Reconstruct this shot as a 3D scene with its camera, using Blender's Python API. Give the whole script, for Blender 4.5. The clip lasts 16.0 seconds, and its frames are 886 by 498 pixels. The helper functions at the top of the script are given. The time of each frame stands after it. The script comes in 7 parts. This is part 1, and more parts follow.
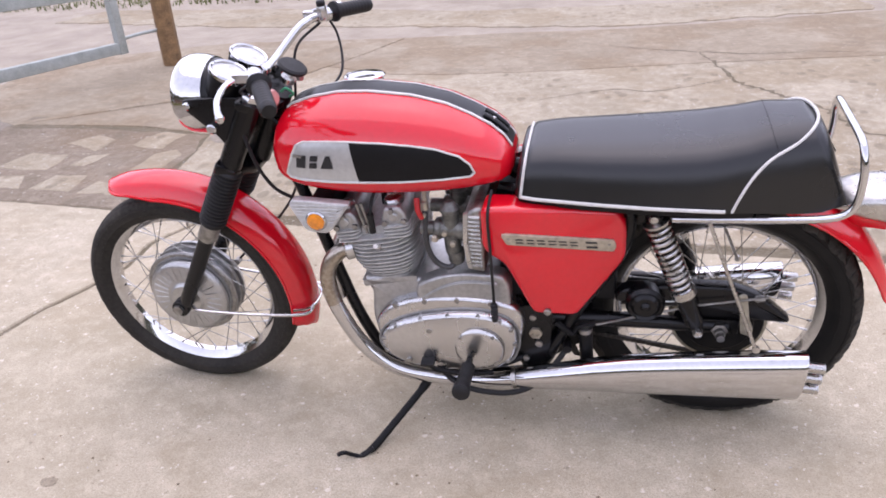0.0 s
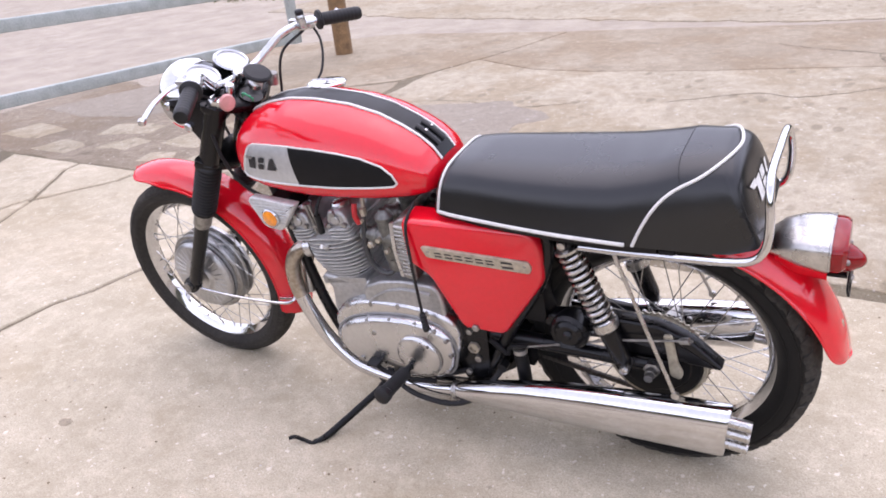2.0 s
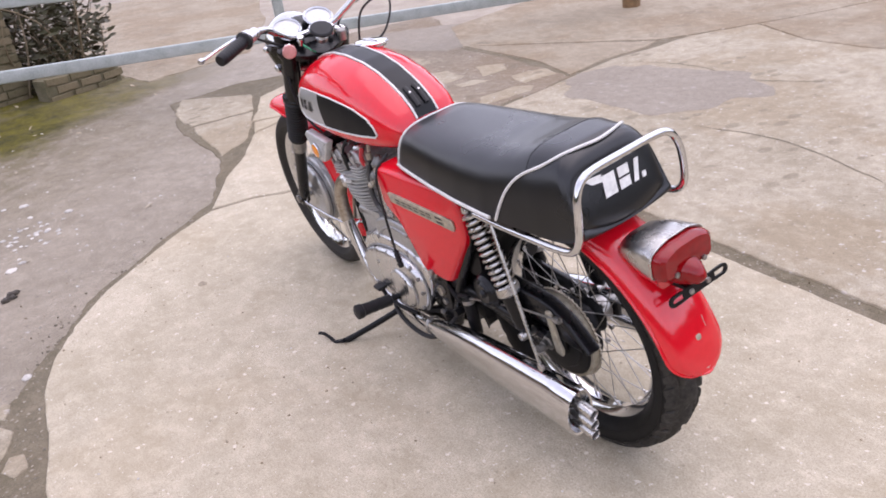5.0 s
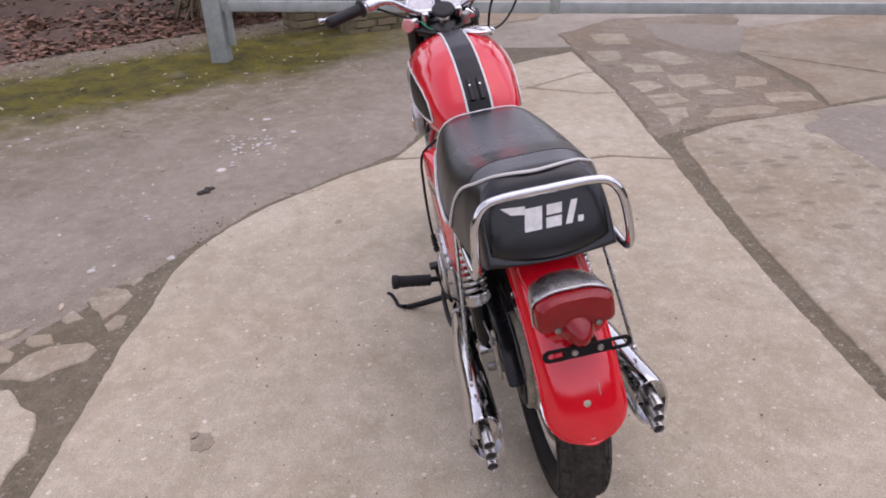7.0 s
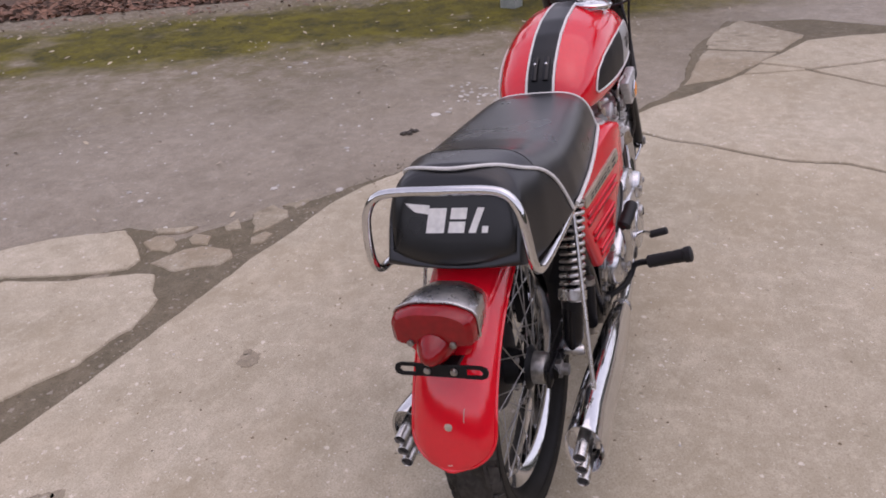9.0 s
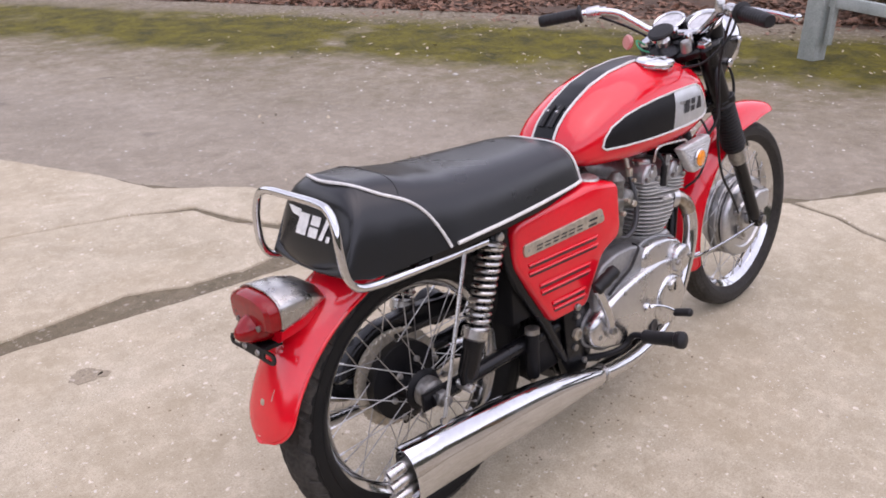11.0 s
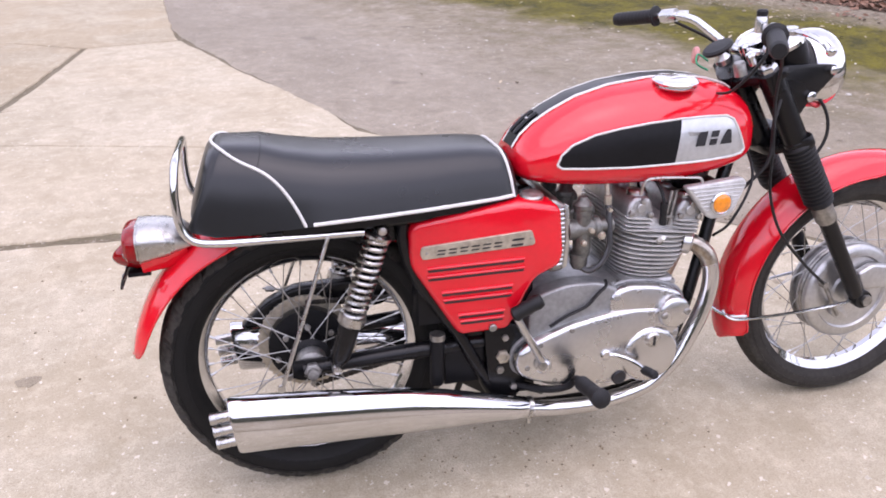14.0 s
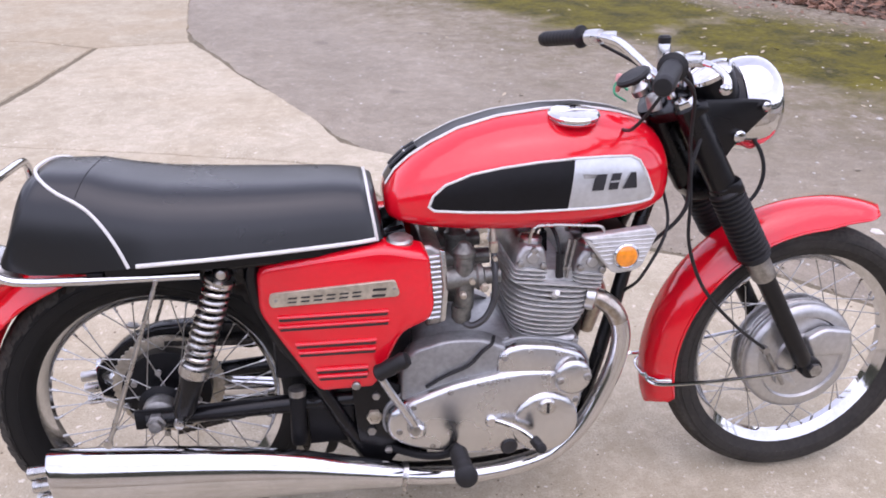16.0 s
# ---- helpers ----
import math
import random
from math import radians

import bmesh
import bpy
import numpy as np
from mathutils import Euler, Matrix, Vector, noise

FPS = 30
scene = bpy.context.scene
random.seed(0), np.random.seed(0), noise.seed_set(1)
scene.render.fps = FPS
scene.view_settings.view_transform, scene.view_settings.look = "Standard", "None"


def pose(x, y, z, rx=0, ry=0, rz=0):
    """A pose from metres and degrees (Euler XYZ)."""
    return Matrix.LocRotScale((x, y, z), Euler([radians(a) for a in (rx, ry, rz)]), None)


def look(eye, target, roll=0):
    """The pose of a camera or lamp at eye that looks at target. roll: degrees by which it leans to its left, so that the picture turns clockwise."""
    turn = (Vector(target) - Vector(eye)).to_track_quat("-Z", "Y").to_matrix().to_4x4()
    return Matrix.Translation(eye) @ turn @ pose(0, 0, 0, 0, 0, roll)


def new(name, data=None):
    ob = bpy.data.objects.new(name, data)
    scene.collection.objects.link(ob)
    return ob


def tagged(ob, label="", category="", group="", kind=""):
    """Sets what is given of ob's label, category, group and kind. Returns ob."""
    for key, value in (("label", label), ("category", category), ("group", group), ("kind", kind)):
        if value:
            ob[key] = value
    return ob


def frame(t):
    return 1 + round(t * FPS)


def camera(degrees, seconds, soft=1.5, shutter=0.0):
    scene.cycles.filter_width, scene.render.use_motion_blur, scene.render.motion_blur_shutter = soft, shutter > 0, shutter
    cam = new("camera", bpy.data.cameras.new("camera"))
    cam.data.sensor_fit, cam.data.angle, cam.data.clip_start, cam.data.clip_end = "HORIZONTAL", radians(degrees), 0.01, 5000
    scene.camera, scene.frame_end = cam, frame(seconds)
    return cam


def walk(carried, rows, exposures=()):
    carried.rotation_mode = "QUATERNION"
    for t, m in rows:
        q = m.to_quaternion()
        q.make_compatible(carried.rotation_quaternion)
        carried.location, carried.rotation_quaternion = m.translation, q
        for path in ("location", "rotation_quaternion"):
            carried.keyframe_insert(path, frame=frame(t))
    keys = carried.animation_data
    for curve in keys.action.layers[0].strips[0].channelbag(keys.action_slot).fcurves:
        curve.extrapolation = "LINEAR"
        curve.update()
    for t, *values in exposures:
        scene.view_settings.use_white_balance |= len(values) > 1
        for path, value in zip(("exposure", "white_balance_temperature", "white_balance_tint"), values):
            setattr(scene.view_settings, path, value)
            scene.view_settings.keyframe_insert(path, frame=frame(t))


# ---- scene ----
cam = camera(59.1, 16.0, soft=1.8)
PATH = [
    (0, (0.25, 1.879, 1.39), (0.677, 0.131, 0.518), -4.4),
    (0.5, (0.126, 1.731, 1.354), (0.558, 0.015, 0.422), -3.2),
    (1, (-0.03, 1.657, 1.393), (0.593, 0.023, 0.423), -6.0),
    (1.5, (-0.273, 1.682, 1.398), (0.557, 0.121, 0.463), -5.4),
    (2, (-0.4, 1.64, 1.387), (0.541, 0.094, 0.535), -6.9),
    (2.5, (-0.514, 1.544, 1.38), (0.534, 0.1, 0.478), -6.2),
    (3, (-0.667, 1.504, 1.405), (0.522, 0.139, 0.554), -6.6),
    (3.5, (-0.869, 1.507, 1.402), (0.431, 0.26, 0.535), -5.6),
    (3.7, (-0.933, 1.498, 1.383), (0.387, 0.255, 0.539), -5.2),
    (5.8, (-1.389, 0.874, 1.387), (0.303, 0.219, 0.544), -7.9),
    (6, (-1.402, 0.818, 1.383), (0.319, 0.197, 0.577), -6.5),
    (6.5, (-1.437, 0.643, 1.383), (0.334, 0.194, 0.57), -4.9),
    (7, (-1.539, 0.441, 1.38), (0.253, 0.245, 0.514), -3.0),
    (7.5, (-1.561, 0.261, 1.368), (0.231, 0.262, 0.478), -4.8),
    (8, (-1.457, 0.085, 1.365), (0.321, 0.302, 0.476), -4.2),
    (8.5, (-1.397, -0.076, 1.38), (0.341, 0.242, 0.441), -4.6),
    (9, (-1.363, -0.328, 1.382), (0.287, 0.301, 0.443), -3.5),
    (9.2, (-1.346, -0.41, 1.382), (0.271, 0.3, 0.442), -4.0),
    (11.3, (-0.859, -1.154, 1.418), (0.271, 0.225, 0.513), -1.0),
    (11.5, (-0.781, -1.17, 1.409), (0.286, 0.243, 0.478), -1.6),
    (12, (-0.649, -1.275, 1.421), (0.244, 0.276, 0.529), -0.3),
    (12.5, (-0.497, -1.462, 1.435), (0.233, 0.174, 0.545), -0.5),
    (13, (-0.371, -1.512, 1.43), (0.304, 0.146, 0.537), -1.3),
    (13.5, (-0.203, -1.509, 1.425), (0.371, 0.169, 0.501), 0.5),
    (14, (-0.058, -1.542, 1.45), (0.354, 0.169, 0.502), 0.1),
    (14.5, (0.11, -1.669, 1.459), (0.439, 0.063, 0.514), 1.7),
    (15, (0.222, -1.676, 1.44), (0.523, 0.068, 0.508), 0.6),
    (15.5, (0.331, -1.551, 1.418), (0.615, 0.188, 0.471), 1.2),
    (16, (0.385, -1.398, 1.436), (0.653, 0.345, 0.493), 0.3),
]
EXPOSURES = [
    (0.0, 1.37, 6430, 27), (1.5, 1.55, 6430, 26), (3.7, 1.49, 6480, 26), (6.0, 1.13, 6530, 27), (7.0, 0.83, 6580, 29), (9.2, 0.65, 6680, 30),
    (11.3, 1.25, 6630, 26), (12.5, 1.42, 6530, 27), (14.5, 1.48, 6430, 28), (16.0, 1.37, 6280, 28),
]
walk(cam, [(t, look(eye, target, roll)) for t, eye, target, roll in PATH], EXPOSURES)

# ---------------------------------------------------------------- world and light
world = bpy.data.worlds.new("overcast_sky")
scene.world = world
world.use_nodes = True
wn, wl = world.node_tree.nodes, world.node_tree.links
wn.clear()
sky = wn.new("ShaderNodeTexSky")
sky.sky_type = 'NISHITA'
sky.sun_disc = False
sky.sun_elevation = radians(78)
sky.sun_rotation = radians(173)
sky.air_density, sky.dust_density, sky.ozone_density = 1.2, 0.5, 1.0
soften = wn.new("ShaderNodeHueSaturation")
soften.inputs["Saturation"].default_value = 0.38
back = wn.new("ShaderNodeBackground")
back.inputs["Strength"].default_value = 0.15
wout = wn.new("ShaderNodeOutputWorld")
wl.new(sky.outputs[0], soften.inputs["Color"])
wl.new(soften.outputs[0], back.inputs["Color"])
wl.new(back.outputs[0], wout.inputs["Surface"])

sun = new("sun", bpy.data.lights.new("sun", 'SUN'))
sun.data.energy, sun.data.angle, sun.data.color = 0.5, radians(80), (1.0, 0.96, 0.91)
sun.matrix_world = look((0.3, -1.6, 8.0), (0, 0, 0))


# ---------------------------------------------------------------- materials
def material(name, color, rough=0.5, metal=0.0, coat=0.0, vary=0.12, scale=6.0, fine=90.0, bump=0.0, bump_scale=120.0,
             rough_vary=0.1, tint=None, each=0.0, ior=1.5, island=0.0, shine=0.5):
    """A surface with colour and roughness that vary at two scales, and fine relief."""
    m = bpy.data.materials.new(name)
    m.use_nodes = True
    n, l = m.node_tree.nodes, m.node_tree.links
    p = n["Principled BSDF"]
    p.inputs["Metallic"].default_value, p.inputs["IOR"].default_value = metal, ior
    p.inputs["Coat Weight"].default_value, p.inputs["Coat Roughness"].default_value = coat, 0.04
    p.inputs["Specular IOR Level"].default_value = shine
    at = n.new("ShaderNodeTexCoord")
    big, small = n.new("ShaderNodeTexNoise"), n.new("ShaderNodeTexNoise")
    big.inputs["Scale"].default_value, big.inputs["Detail"].default_value = scale, 4
    small.inputs["Scale"].default_value, small.inputs["Detail"].default_value = fine, 3
    for t in (big, small):
        l.new(at.outputs["Object"], t.inputs["Vector"])
    both = n.new("ShaderNodeMath")
    both.operation = 'ADD'
    l.new(big.outputs[0], both.inputs[0])
    l.new(small.outputs[0], both.inputs[1])
    total = both
    if each or island:
        info = n.new("ShaderNodeObjectInfo" if each else "ShaderNodeNewGeometry")
        more = n.new("ShaderNodeMath")
        more.operation = 'MULTIPLY_ADD'
        l.new(info.outputs["Random" if each else "Random Per Island"], more.inputs[0])
        more.inputs[1].default_value = each or island
        l.new(both.outputs[0], more.inputs[2])
        total = more
    span = n.new("ShaderNodeMapRange")
    span.inputs["From Min"].default_value, span.inputs["From Max"].default_value = 0.6, 1.4 + (each or island)
    l.new(total.outputs[0], span.inputs["Value"])
    mix = n.new("ShaderNodeMix")
    mix.data_type = 'RGBA'
    dark = tint or tuple(c * (1 - 2 * vary) for c in color)
    mix.inputs[6].default_value = (*dark, 1)
    mix.inputs[7].default_value = (*[min(1, c * (1 + vary)) for c in color], 1)
    l.new(span.outputs[0], mix.inputs[0])
    l.new(mix.outputs[2], p.inputs["Base Color"])
    rr = n.new("ShaderNodeMapRange")
    rr.inputs["To Min"].default_value, rr.inputs["To Max"].default_value = max(0.02, rough - rough_vary * rough), min(1, rough + rough_vary)
    l.new(big.outputs[0], rr.inputs["Value"])
    l.new(rr.outputs[0], p.inputs["Roughness"])
    if bump:
        grain = n.new("ShaderNodeTexNoise")
        grain.inputs["Scale"].default_value, grain.inputs["Detail"].default_value = bump_scale, 4
        l.new(at.outputs["Object"], grain.inputs["Vector"])
        b = n.new("ShaderNodeBump")
        b.inputs["Strength"].default_value, b.inputs["Distance"].default_value = bump, 0.004
        l.new(grain.outputs[0], b.inputs["Height"])
        l.new(b.outputs[0], p.inputs["Normal"])
    return m


RED = material("red_gloss_paint", (0.68, 0.006, 0.016), 0.09, shine=0.85, vary=0.04, rough_vary=0.06)
CHROME = material("chrome_plate", (0.63, 0.63, 0.635), 0.06, metal=1, vary=0.05, scale=9, rough_vary=0.07)
CHROME_WORN = material("worn_chrome", (0.55, 0.54, 0.52), 0.2, metal=1, vary=0.15, scale=30, rough_vary=0.2)
HEAT = material("heat_tinted_chrome", (0.43, 0.395, 0.345), 0.24, metal=1, vary=0.3, scale=7, tint=(0.2, 0.15, 0.11))
ALLOY = material("polished_alloy", (0.61, 0.61, 0.61), 0.23, metal=1, vary=0.05, scale=9, rough_vary=0.12, bump=0.015, bump_scale=300)
CAST = material("cast_alloy", (0.47, 0.47, 0.465), 0.38, metal=0.85, vary=0.14, scale=16, rough_vary=0.2, bump=0.12, bump_scale=220)
CARB_METAL = material("grubby_die_casting", (0.2, 0.2, 0.185), 0.42, metal=0.7, vary=0.3, scale=30, bump=0.08)
CAST_DULL = material("dull_cast_alloy", (0.31, 0.315, 0.315), 0.4, metal=0.6, vary=0.15, scale=20, bump=0.08, bump_scale=240)
# near-black colour stands in for the shade in the fin gaps
FIN_GAP_SHADE = material("sooty_cylinder", (0.022, 0.022, 0.021), 0.6, metal=0.3, vary=0.3, scale=20)
TREAD = material("dusty_tread_rubber", (0.05, 0.046, 0.04), 0.85, shine=0.2, vary=0.35, scale=14, tint=(0.018, 0.017, 0.015), bump=0.1)
CREAM = material("dull_cadmium_lever", (0.42, 0.38, 0.29), 0.5, metal=0.4, vary=0.2, scale=30)
SATIN_ALLOY = material("satin_alloy", (0.53, 0.53, 0.525), 0.32, metal=0.9, vary=0.1, scale=14, rough_vary=0.15)
CHAIN = material("oily_chain", (0.06, 0.055, 0.05), 0.4, metal=0.7, vary=0.3, scale=40)
FINS = material("silver_painted_fins", (0.6, 0.6, 0.585), 0.42, metal=0.4, vary=0.15, scale=25, bump=0.1, bump_scale=220)
SPOKE_STEEL = material("dull_plated_wire", (0.46, 0.45, 0.43), 0.3, metal=1, vary=0.2, scale=40)
STEEL = material("dull_steel", (0.4, 0.39, 0.37), 0.38, metal=1, vary=0.25, scale=40, rough_vary=0.2)
BLACK = material("black_enamel", (0.005, 0.005, 0.006), 0.22, coat=0.05, shine=0.3, vary=0.2, rough_vary=0.15)
SATIN = material("satin_black_paint", (0.006, 0.006, 0.007), 0.38, shine=0.22, vary=0.2, rough_vary=0.15)
TYRE_DUSTY = material("dusty_tyre_rubber", (0.03, 0.027, 0.023), 0.65, shine=0.25, vary=0.35, scale=14, tint=(0.014, 0.013, 0.012), bump=0.12)
TYRE = material("tyre_rubber", (0.006, 0.006, 0.006), 0.5, shine=0.18, vary=0.3, scale=18, tint=(0.011, 0.0105, 0.010), bump=0.08)
RUBBER = material("black_rubber", (0.011, 0.011, 0.012), 0.5, shine=0.35, vary=0.2, bump=0.1, bump_scale=300)
VINYL = material("black_vinyl", (0.003, 0.0038, 0.005), 0.25, shine=0.62, vary=0.15, scale=5, rough_vary=0.1, bump=0.06, bump_scale=420)
STRIPE = material("black_stripe_paint", (0.004, 0.005, 0.006), 0.3, shine=0.3, vary=0.2, scale=8)
PIPING = material("white_piping", (0.66, 0.65, 0.62), 0.4, vary=0.08, scale=30)
SILVER = material("silver_plate", (0.6, 0.62, 0.63), 0.3, metal=0.7, vary=0.08, scale=20)
# black for printed marks, and for shade painted into slots and recesses
INK_AND_SHADE = material("black_ink", (0.015, 0.015, 0.018), 0.4, vary=0.1)
BADGE = material("tarnished_badge", (0.5, 0.45, 0.36), 0.34, metal=0.6, vary=0.2, scale=40)
DECAL = material("white_decal", (0.78, 0.78, 0.75), 0.5, vary=0.1, scale=60)
AMBER = material("amber_reflector", (0.95, 0.28, 0.01), 0.18, coat=1, vary=0.15, scale=90)
SCUFF = material("bare_scuffed_primer", (0.55, 0.36, 0.31), 0.6, vary=0.2, scale=60)
LENS_RED = material("red_lens", (0.24, 0.002, 0.004), 0.08, coat=0.0, vary=0.12, scale=40)
PINK = material("faded_red_plastic", (0.62, 0.27, 0.25), 0.3, coat=0.5, vary=0.1)
# pale grey stands in for sky mirrored in gauge and headlamp glass
SKY_PALE_GLASS = material("gauge_face", (0.55, 0.55, 0.56), 0.12, coat=1, vary=0.15, scale=40)
WIRE_RED = material("red_wire", (0.5, 0.02, 0.02), 0.5)
WIRE_GREEN = material("green_wire", (0.03, 0.32, 0.16), 0.5)
FUEL_PIPE = material("fuel_hose", (0.03, 0.03, 0.032), 0.3, coat=0.3)
GALV = material("galvanised_steel", (0.42, 0.45, 0.44), 0.5, metal=0.4, vary=0.2, scale=12, tint=(0.27, 0.31, 0.29), bump=0.1)
RUSTY = material("weathered_brown_timber", (0.25, 0.15, 0.07), 0.8, vary=0.3, scale=14, tint=(0.1, 0.06, 0.03), bump=0.5, bump_scale=60)
BRICK = material("mossy_brick", (0.21, 0.165, 0.105), 0.9, vary=0.35, scale=5, tint=(0.075, 0.072, 0.03), bump=0.6, bump_scale=80, each=0.6)
MORTAR = material("old_mortar", (0.17, 0.145, 0.095), 0.95, vary=0.25, scale=9, tint=(0.08, 0.078, 0.035), bump=0.5)
SCRUB = material("winter_scrub", (0.16, 0.15, 0.07), 0.7, vary=0.3, scale=4, tint=(0.05, 0.042, 0.022), island=0.9)
LEAF = material("dead_leaves", (0.25, 0.135, 0.088), 0.8, vary=0.4, scale=3, tint=(0.07, 0.04, 0.026), island=1.2)
LEAF_PALE = material("pale_dry_leaves", (0.5, 0.42, 0.3), 0.7, vary=0.3, island=0.8)
IVY = material("dark_ivy", (0.07, 0.072, 0.035), 0.6, vary=0.3, scale=4, tint=(0.05, 0.036, 0.02), island=0.9)
TWIG = material("dry_twigs", (0.22, 0.17, 0.105), 0.85, vary=0.35, island=0.8)
BARK_DARK = material("dark_bark_bits", (0.06, 0.05, 0.04), 0.9, vary=0.3)
PEBBLE = material("pale_stones", (0.55, 0.52, 0.47), 0.8, vary=0.3, island=1.0, scale=30)
GRAVEL = material("muddy_gravel", (0.3, 0.26, 0.2), 0.85, vary=0.35, tint=(0.1, 0.085, 0.06), island=1.0, scale=30)
TREES = material("distant_trees", (0.06, 0.06, 0.04), 0.9, vary=0.4, scale=0.6, tint=(0.025, 0.03, 0.018))
GRASS = material("grass_blades", (0.09, 0.13, 0.03), 0.7, vary=0.3, scale=2, tint=(0.12, 0.11, 0.04), island=0.8)


def ground_material(name, base, dark, speck, speck_size, speck_amount, stain_scale, patches=0.35, bump=0.5, moss=False, each=0.0, pocks=0.0, film=0.0):
    """Worn ground: stains at two scales, grit, pale chips; with moss, a green strip along the verge."""
    m = bpy.data.materials.new(name)
    m.use_nodes = True
    n, l = m.node_tree.nodes, m.node_tree.links
    p = n["Principled BSDF"]
    at = n.new("ShaderNodeTexCoord")

    def noise_at(scale, detail=5, rough=0.6, offset=0.0):
        t = n.new("ShaderNodeTexNoise")
        t.inputs["Scale"].default_value, t.inputs["Detail"].default_value, t.inputs["Roughness"].default_value = scale, detail, rough
        if offset:
            shift = n.new("ShaderNodeMapping")
            shift.inputs["Location"].default_value = (offset, offset * 0.7, 0)
            l.new(at.outputs["Object"], shift.inputs["Vector"])
            l.new(shift.outputs[0], t.inputs["Vector"])
        else:
            l.new(at.outputs["Object"], t.inputs["Vector"])
        return t.outputs[0]

    def ranged(value, a, b, lo=0.0, hi=1.0):
        r = n.new("ShaderNodeMapRange")
        r.inputs["From Min"].default_value, r.inputs["From Max"].default_value = a, b
        r.inputs["To Min"].default_value, r.inputs["To Max"].default_value = lo, hi
        l.new(value, r.inputs["Value"])
        return r.outputs[0]

    def blend(fac, a, b):
        x = n.new("ShaderNodeMix")
        x.data_type = 'RGBA'
        l.new(fac, x.inputs[0])
        for socket, v in ((x.inputs[6], a), (x.inputs[7], b)):
            if isinstance(v, tuple):
                socket.default_value = (*v, 1)
            else:
                l.new(v, socket)
        return x.outputs[2]

    def times(a, b):
        x = n.new("ShaderNodeMath")
        x.operation = 'MULTIPLY'
        l.new(a, x.inputs[0])
        if isinstance(b, float):
            x.inputs[1].default_value = b
        else:
            l.new(b, x.inputs[1])
        return x.outputs[0]

    def plus(a, b):
        x = n.new("ShaderNodeMath")
        x.operation = 'ADD'
        l.new(a, x.inputs[0])
        if isinstance(b, float):
            x.inputs[1].default_value = b
        else:
            l.new(b, x.inputs[1])
        return x.outputs[0]

    large = noise_at(stain_scale, 5, 0.62)
    mid = noise_at(stain_scale * 7, 5, 0.7, 3.1)
    grit = noise_at(190, 3, 0.7)
    grit2 = noise_at(55, 4, 0.7, 1.7)
    col = blend(times(ranged(large, 0.4, 0.7), patches), base, dark)
    col = blend(times(ranged(mid, 0.46, 0.7), patches * 0.9), col, dark)
    col = blend(times(ranged(grit, 0.44, 0.64), 0.55), col, tuple(c * 0.55 for c in dark))
    col = blend(times(ranged(grit2, 0.52, 0.72), 0.3), col, tuple(min(1, c * 1.25) for c in base))
    if film:
        # washed-in brown dirt with crisp, wandering edges, and paler scrubbed patches
        silt = noise_at(0.85, 9, 0.68, 4.7)
        col = blend(times(ranged(silt, 0.485, 0.56), film), col, tuple(c * k for c, k in zip(dark, (1.08, 1.0, 0.92))))
        streak = noise_at(2.6, 9, 0.72, 8.3)
        col = blend(times(ranged(streak, 0.55, 0.63), film * 0.7), col, tuple(c * 0.82 for c in dark))
        col = blend(times(ranged(streak, 0.44, 0.36), film * 0.5), col, tuple(min(1, c * 1.1) for c in base))
    # coordinates bent a little, so that chips have broken outlines
    stir = n.new("ShaderNodeTexNoise")
    stir.inputs["Scale"].default_value, stir.inputs["Detail"].default_value = 70, 3
    l.new(at.outputs["Object"], stir.inputs["Vector"])
    centred = n.new("ShaderNodeVectorMath")
    centred.operation = 'MULTIPLY_ADD'
    l.new(stir.outputs["Color"], centred.inputs[0])
    centred.inputs[1].default_value = (0.022, 0.022, 0.0)
    l.new(at.outputs["Object"], centred.inputs[2])
    pits = noise_at(105, 4, 0.75, 9.2)
    blotch = noise_at(14, 6, 0.75, 2.9)
    col = blend(times(ranged(blotch, 0.42, 0.66), 0.4), col, dark)
    col = blend(times(ranged(blotch, 0.5, 0.3), 0.35), col, tuple(min(1, c * 1.18) for c in base))
    col = blend(times(ranged(pits, 0.6, 0.7), 0.5), col, tuple(c * 0.45 for c in dark))
    for size, shift_by, amount in ((speck_size * 0.7, 0.0, speck_amount), (speck_size * 1.4, 0.0, speck_amount), (speck_size * 2.6, 5.3, speck_amount * 0.7)):
        v = n.new("ShaderNodeTexVoronoi")
        v.inputs["Scale"].default_value = 1 / size
        l.new(centred.outputs[0], v.inputs["Vector"])
        tone = n.new("ShaderNodeSeparateColor")
        l.new(v.outputs["Color"], tone.inputs[0])
        pick = ranged(tone.outputs[0], 1 - amount, 1 - amount * 0.8)
        spot = times(ranged(v.outputs["Distance"], 0.34, 0.22), pick)
        col = blend(times(spot, 0.55), col, speck)
        dots = times(ranged(v.outputs["Distance"], 0.3, 0.2), ranged(tone.outputs[1], 1 - amount * 0.6, 1 - amount * 0.5))
        col = blend(times(dots, 0.4), col, tuple(c * 0.4 for c in dark))
    if pocks:
        hollow = n.new("ShaderNodeTexVoronoi")
        hollow.inputs["Scale"].default_value = 11
        wide = n.new("ShaderNodeMapping")
        wide.inputs["Scale"].default_value = (1.0, 0.6, 1.0)
        l.new(centred.outputs[0], wide.inputs["Vector"])
        l.new(wide.outputs[0], hollow.inputs["Vector"])
        which = n.new("ShaderNodeSeparateColor")
        l.new(hollow.outputs["Color"], which.inputs[0])
        worn = times(ranged(hollow.outputs["Distance"], 0.36, 0.27), ranged(which.outputs[0], 0.52, 0.56))
        col = blend(times(times(worn, pocks), ranged(large, 0.38, 0.52)), col, tuple(c * 0.7 for c in dark))
    # old oil and damp spots
    drop = n.new("ShaderNodeTexVoronoi")
    drop.inputs["Scale"].default_value = 2.6
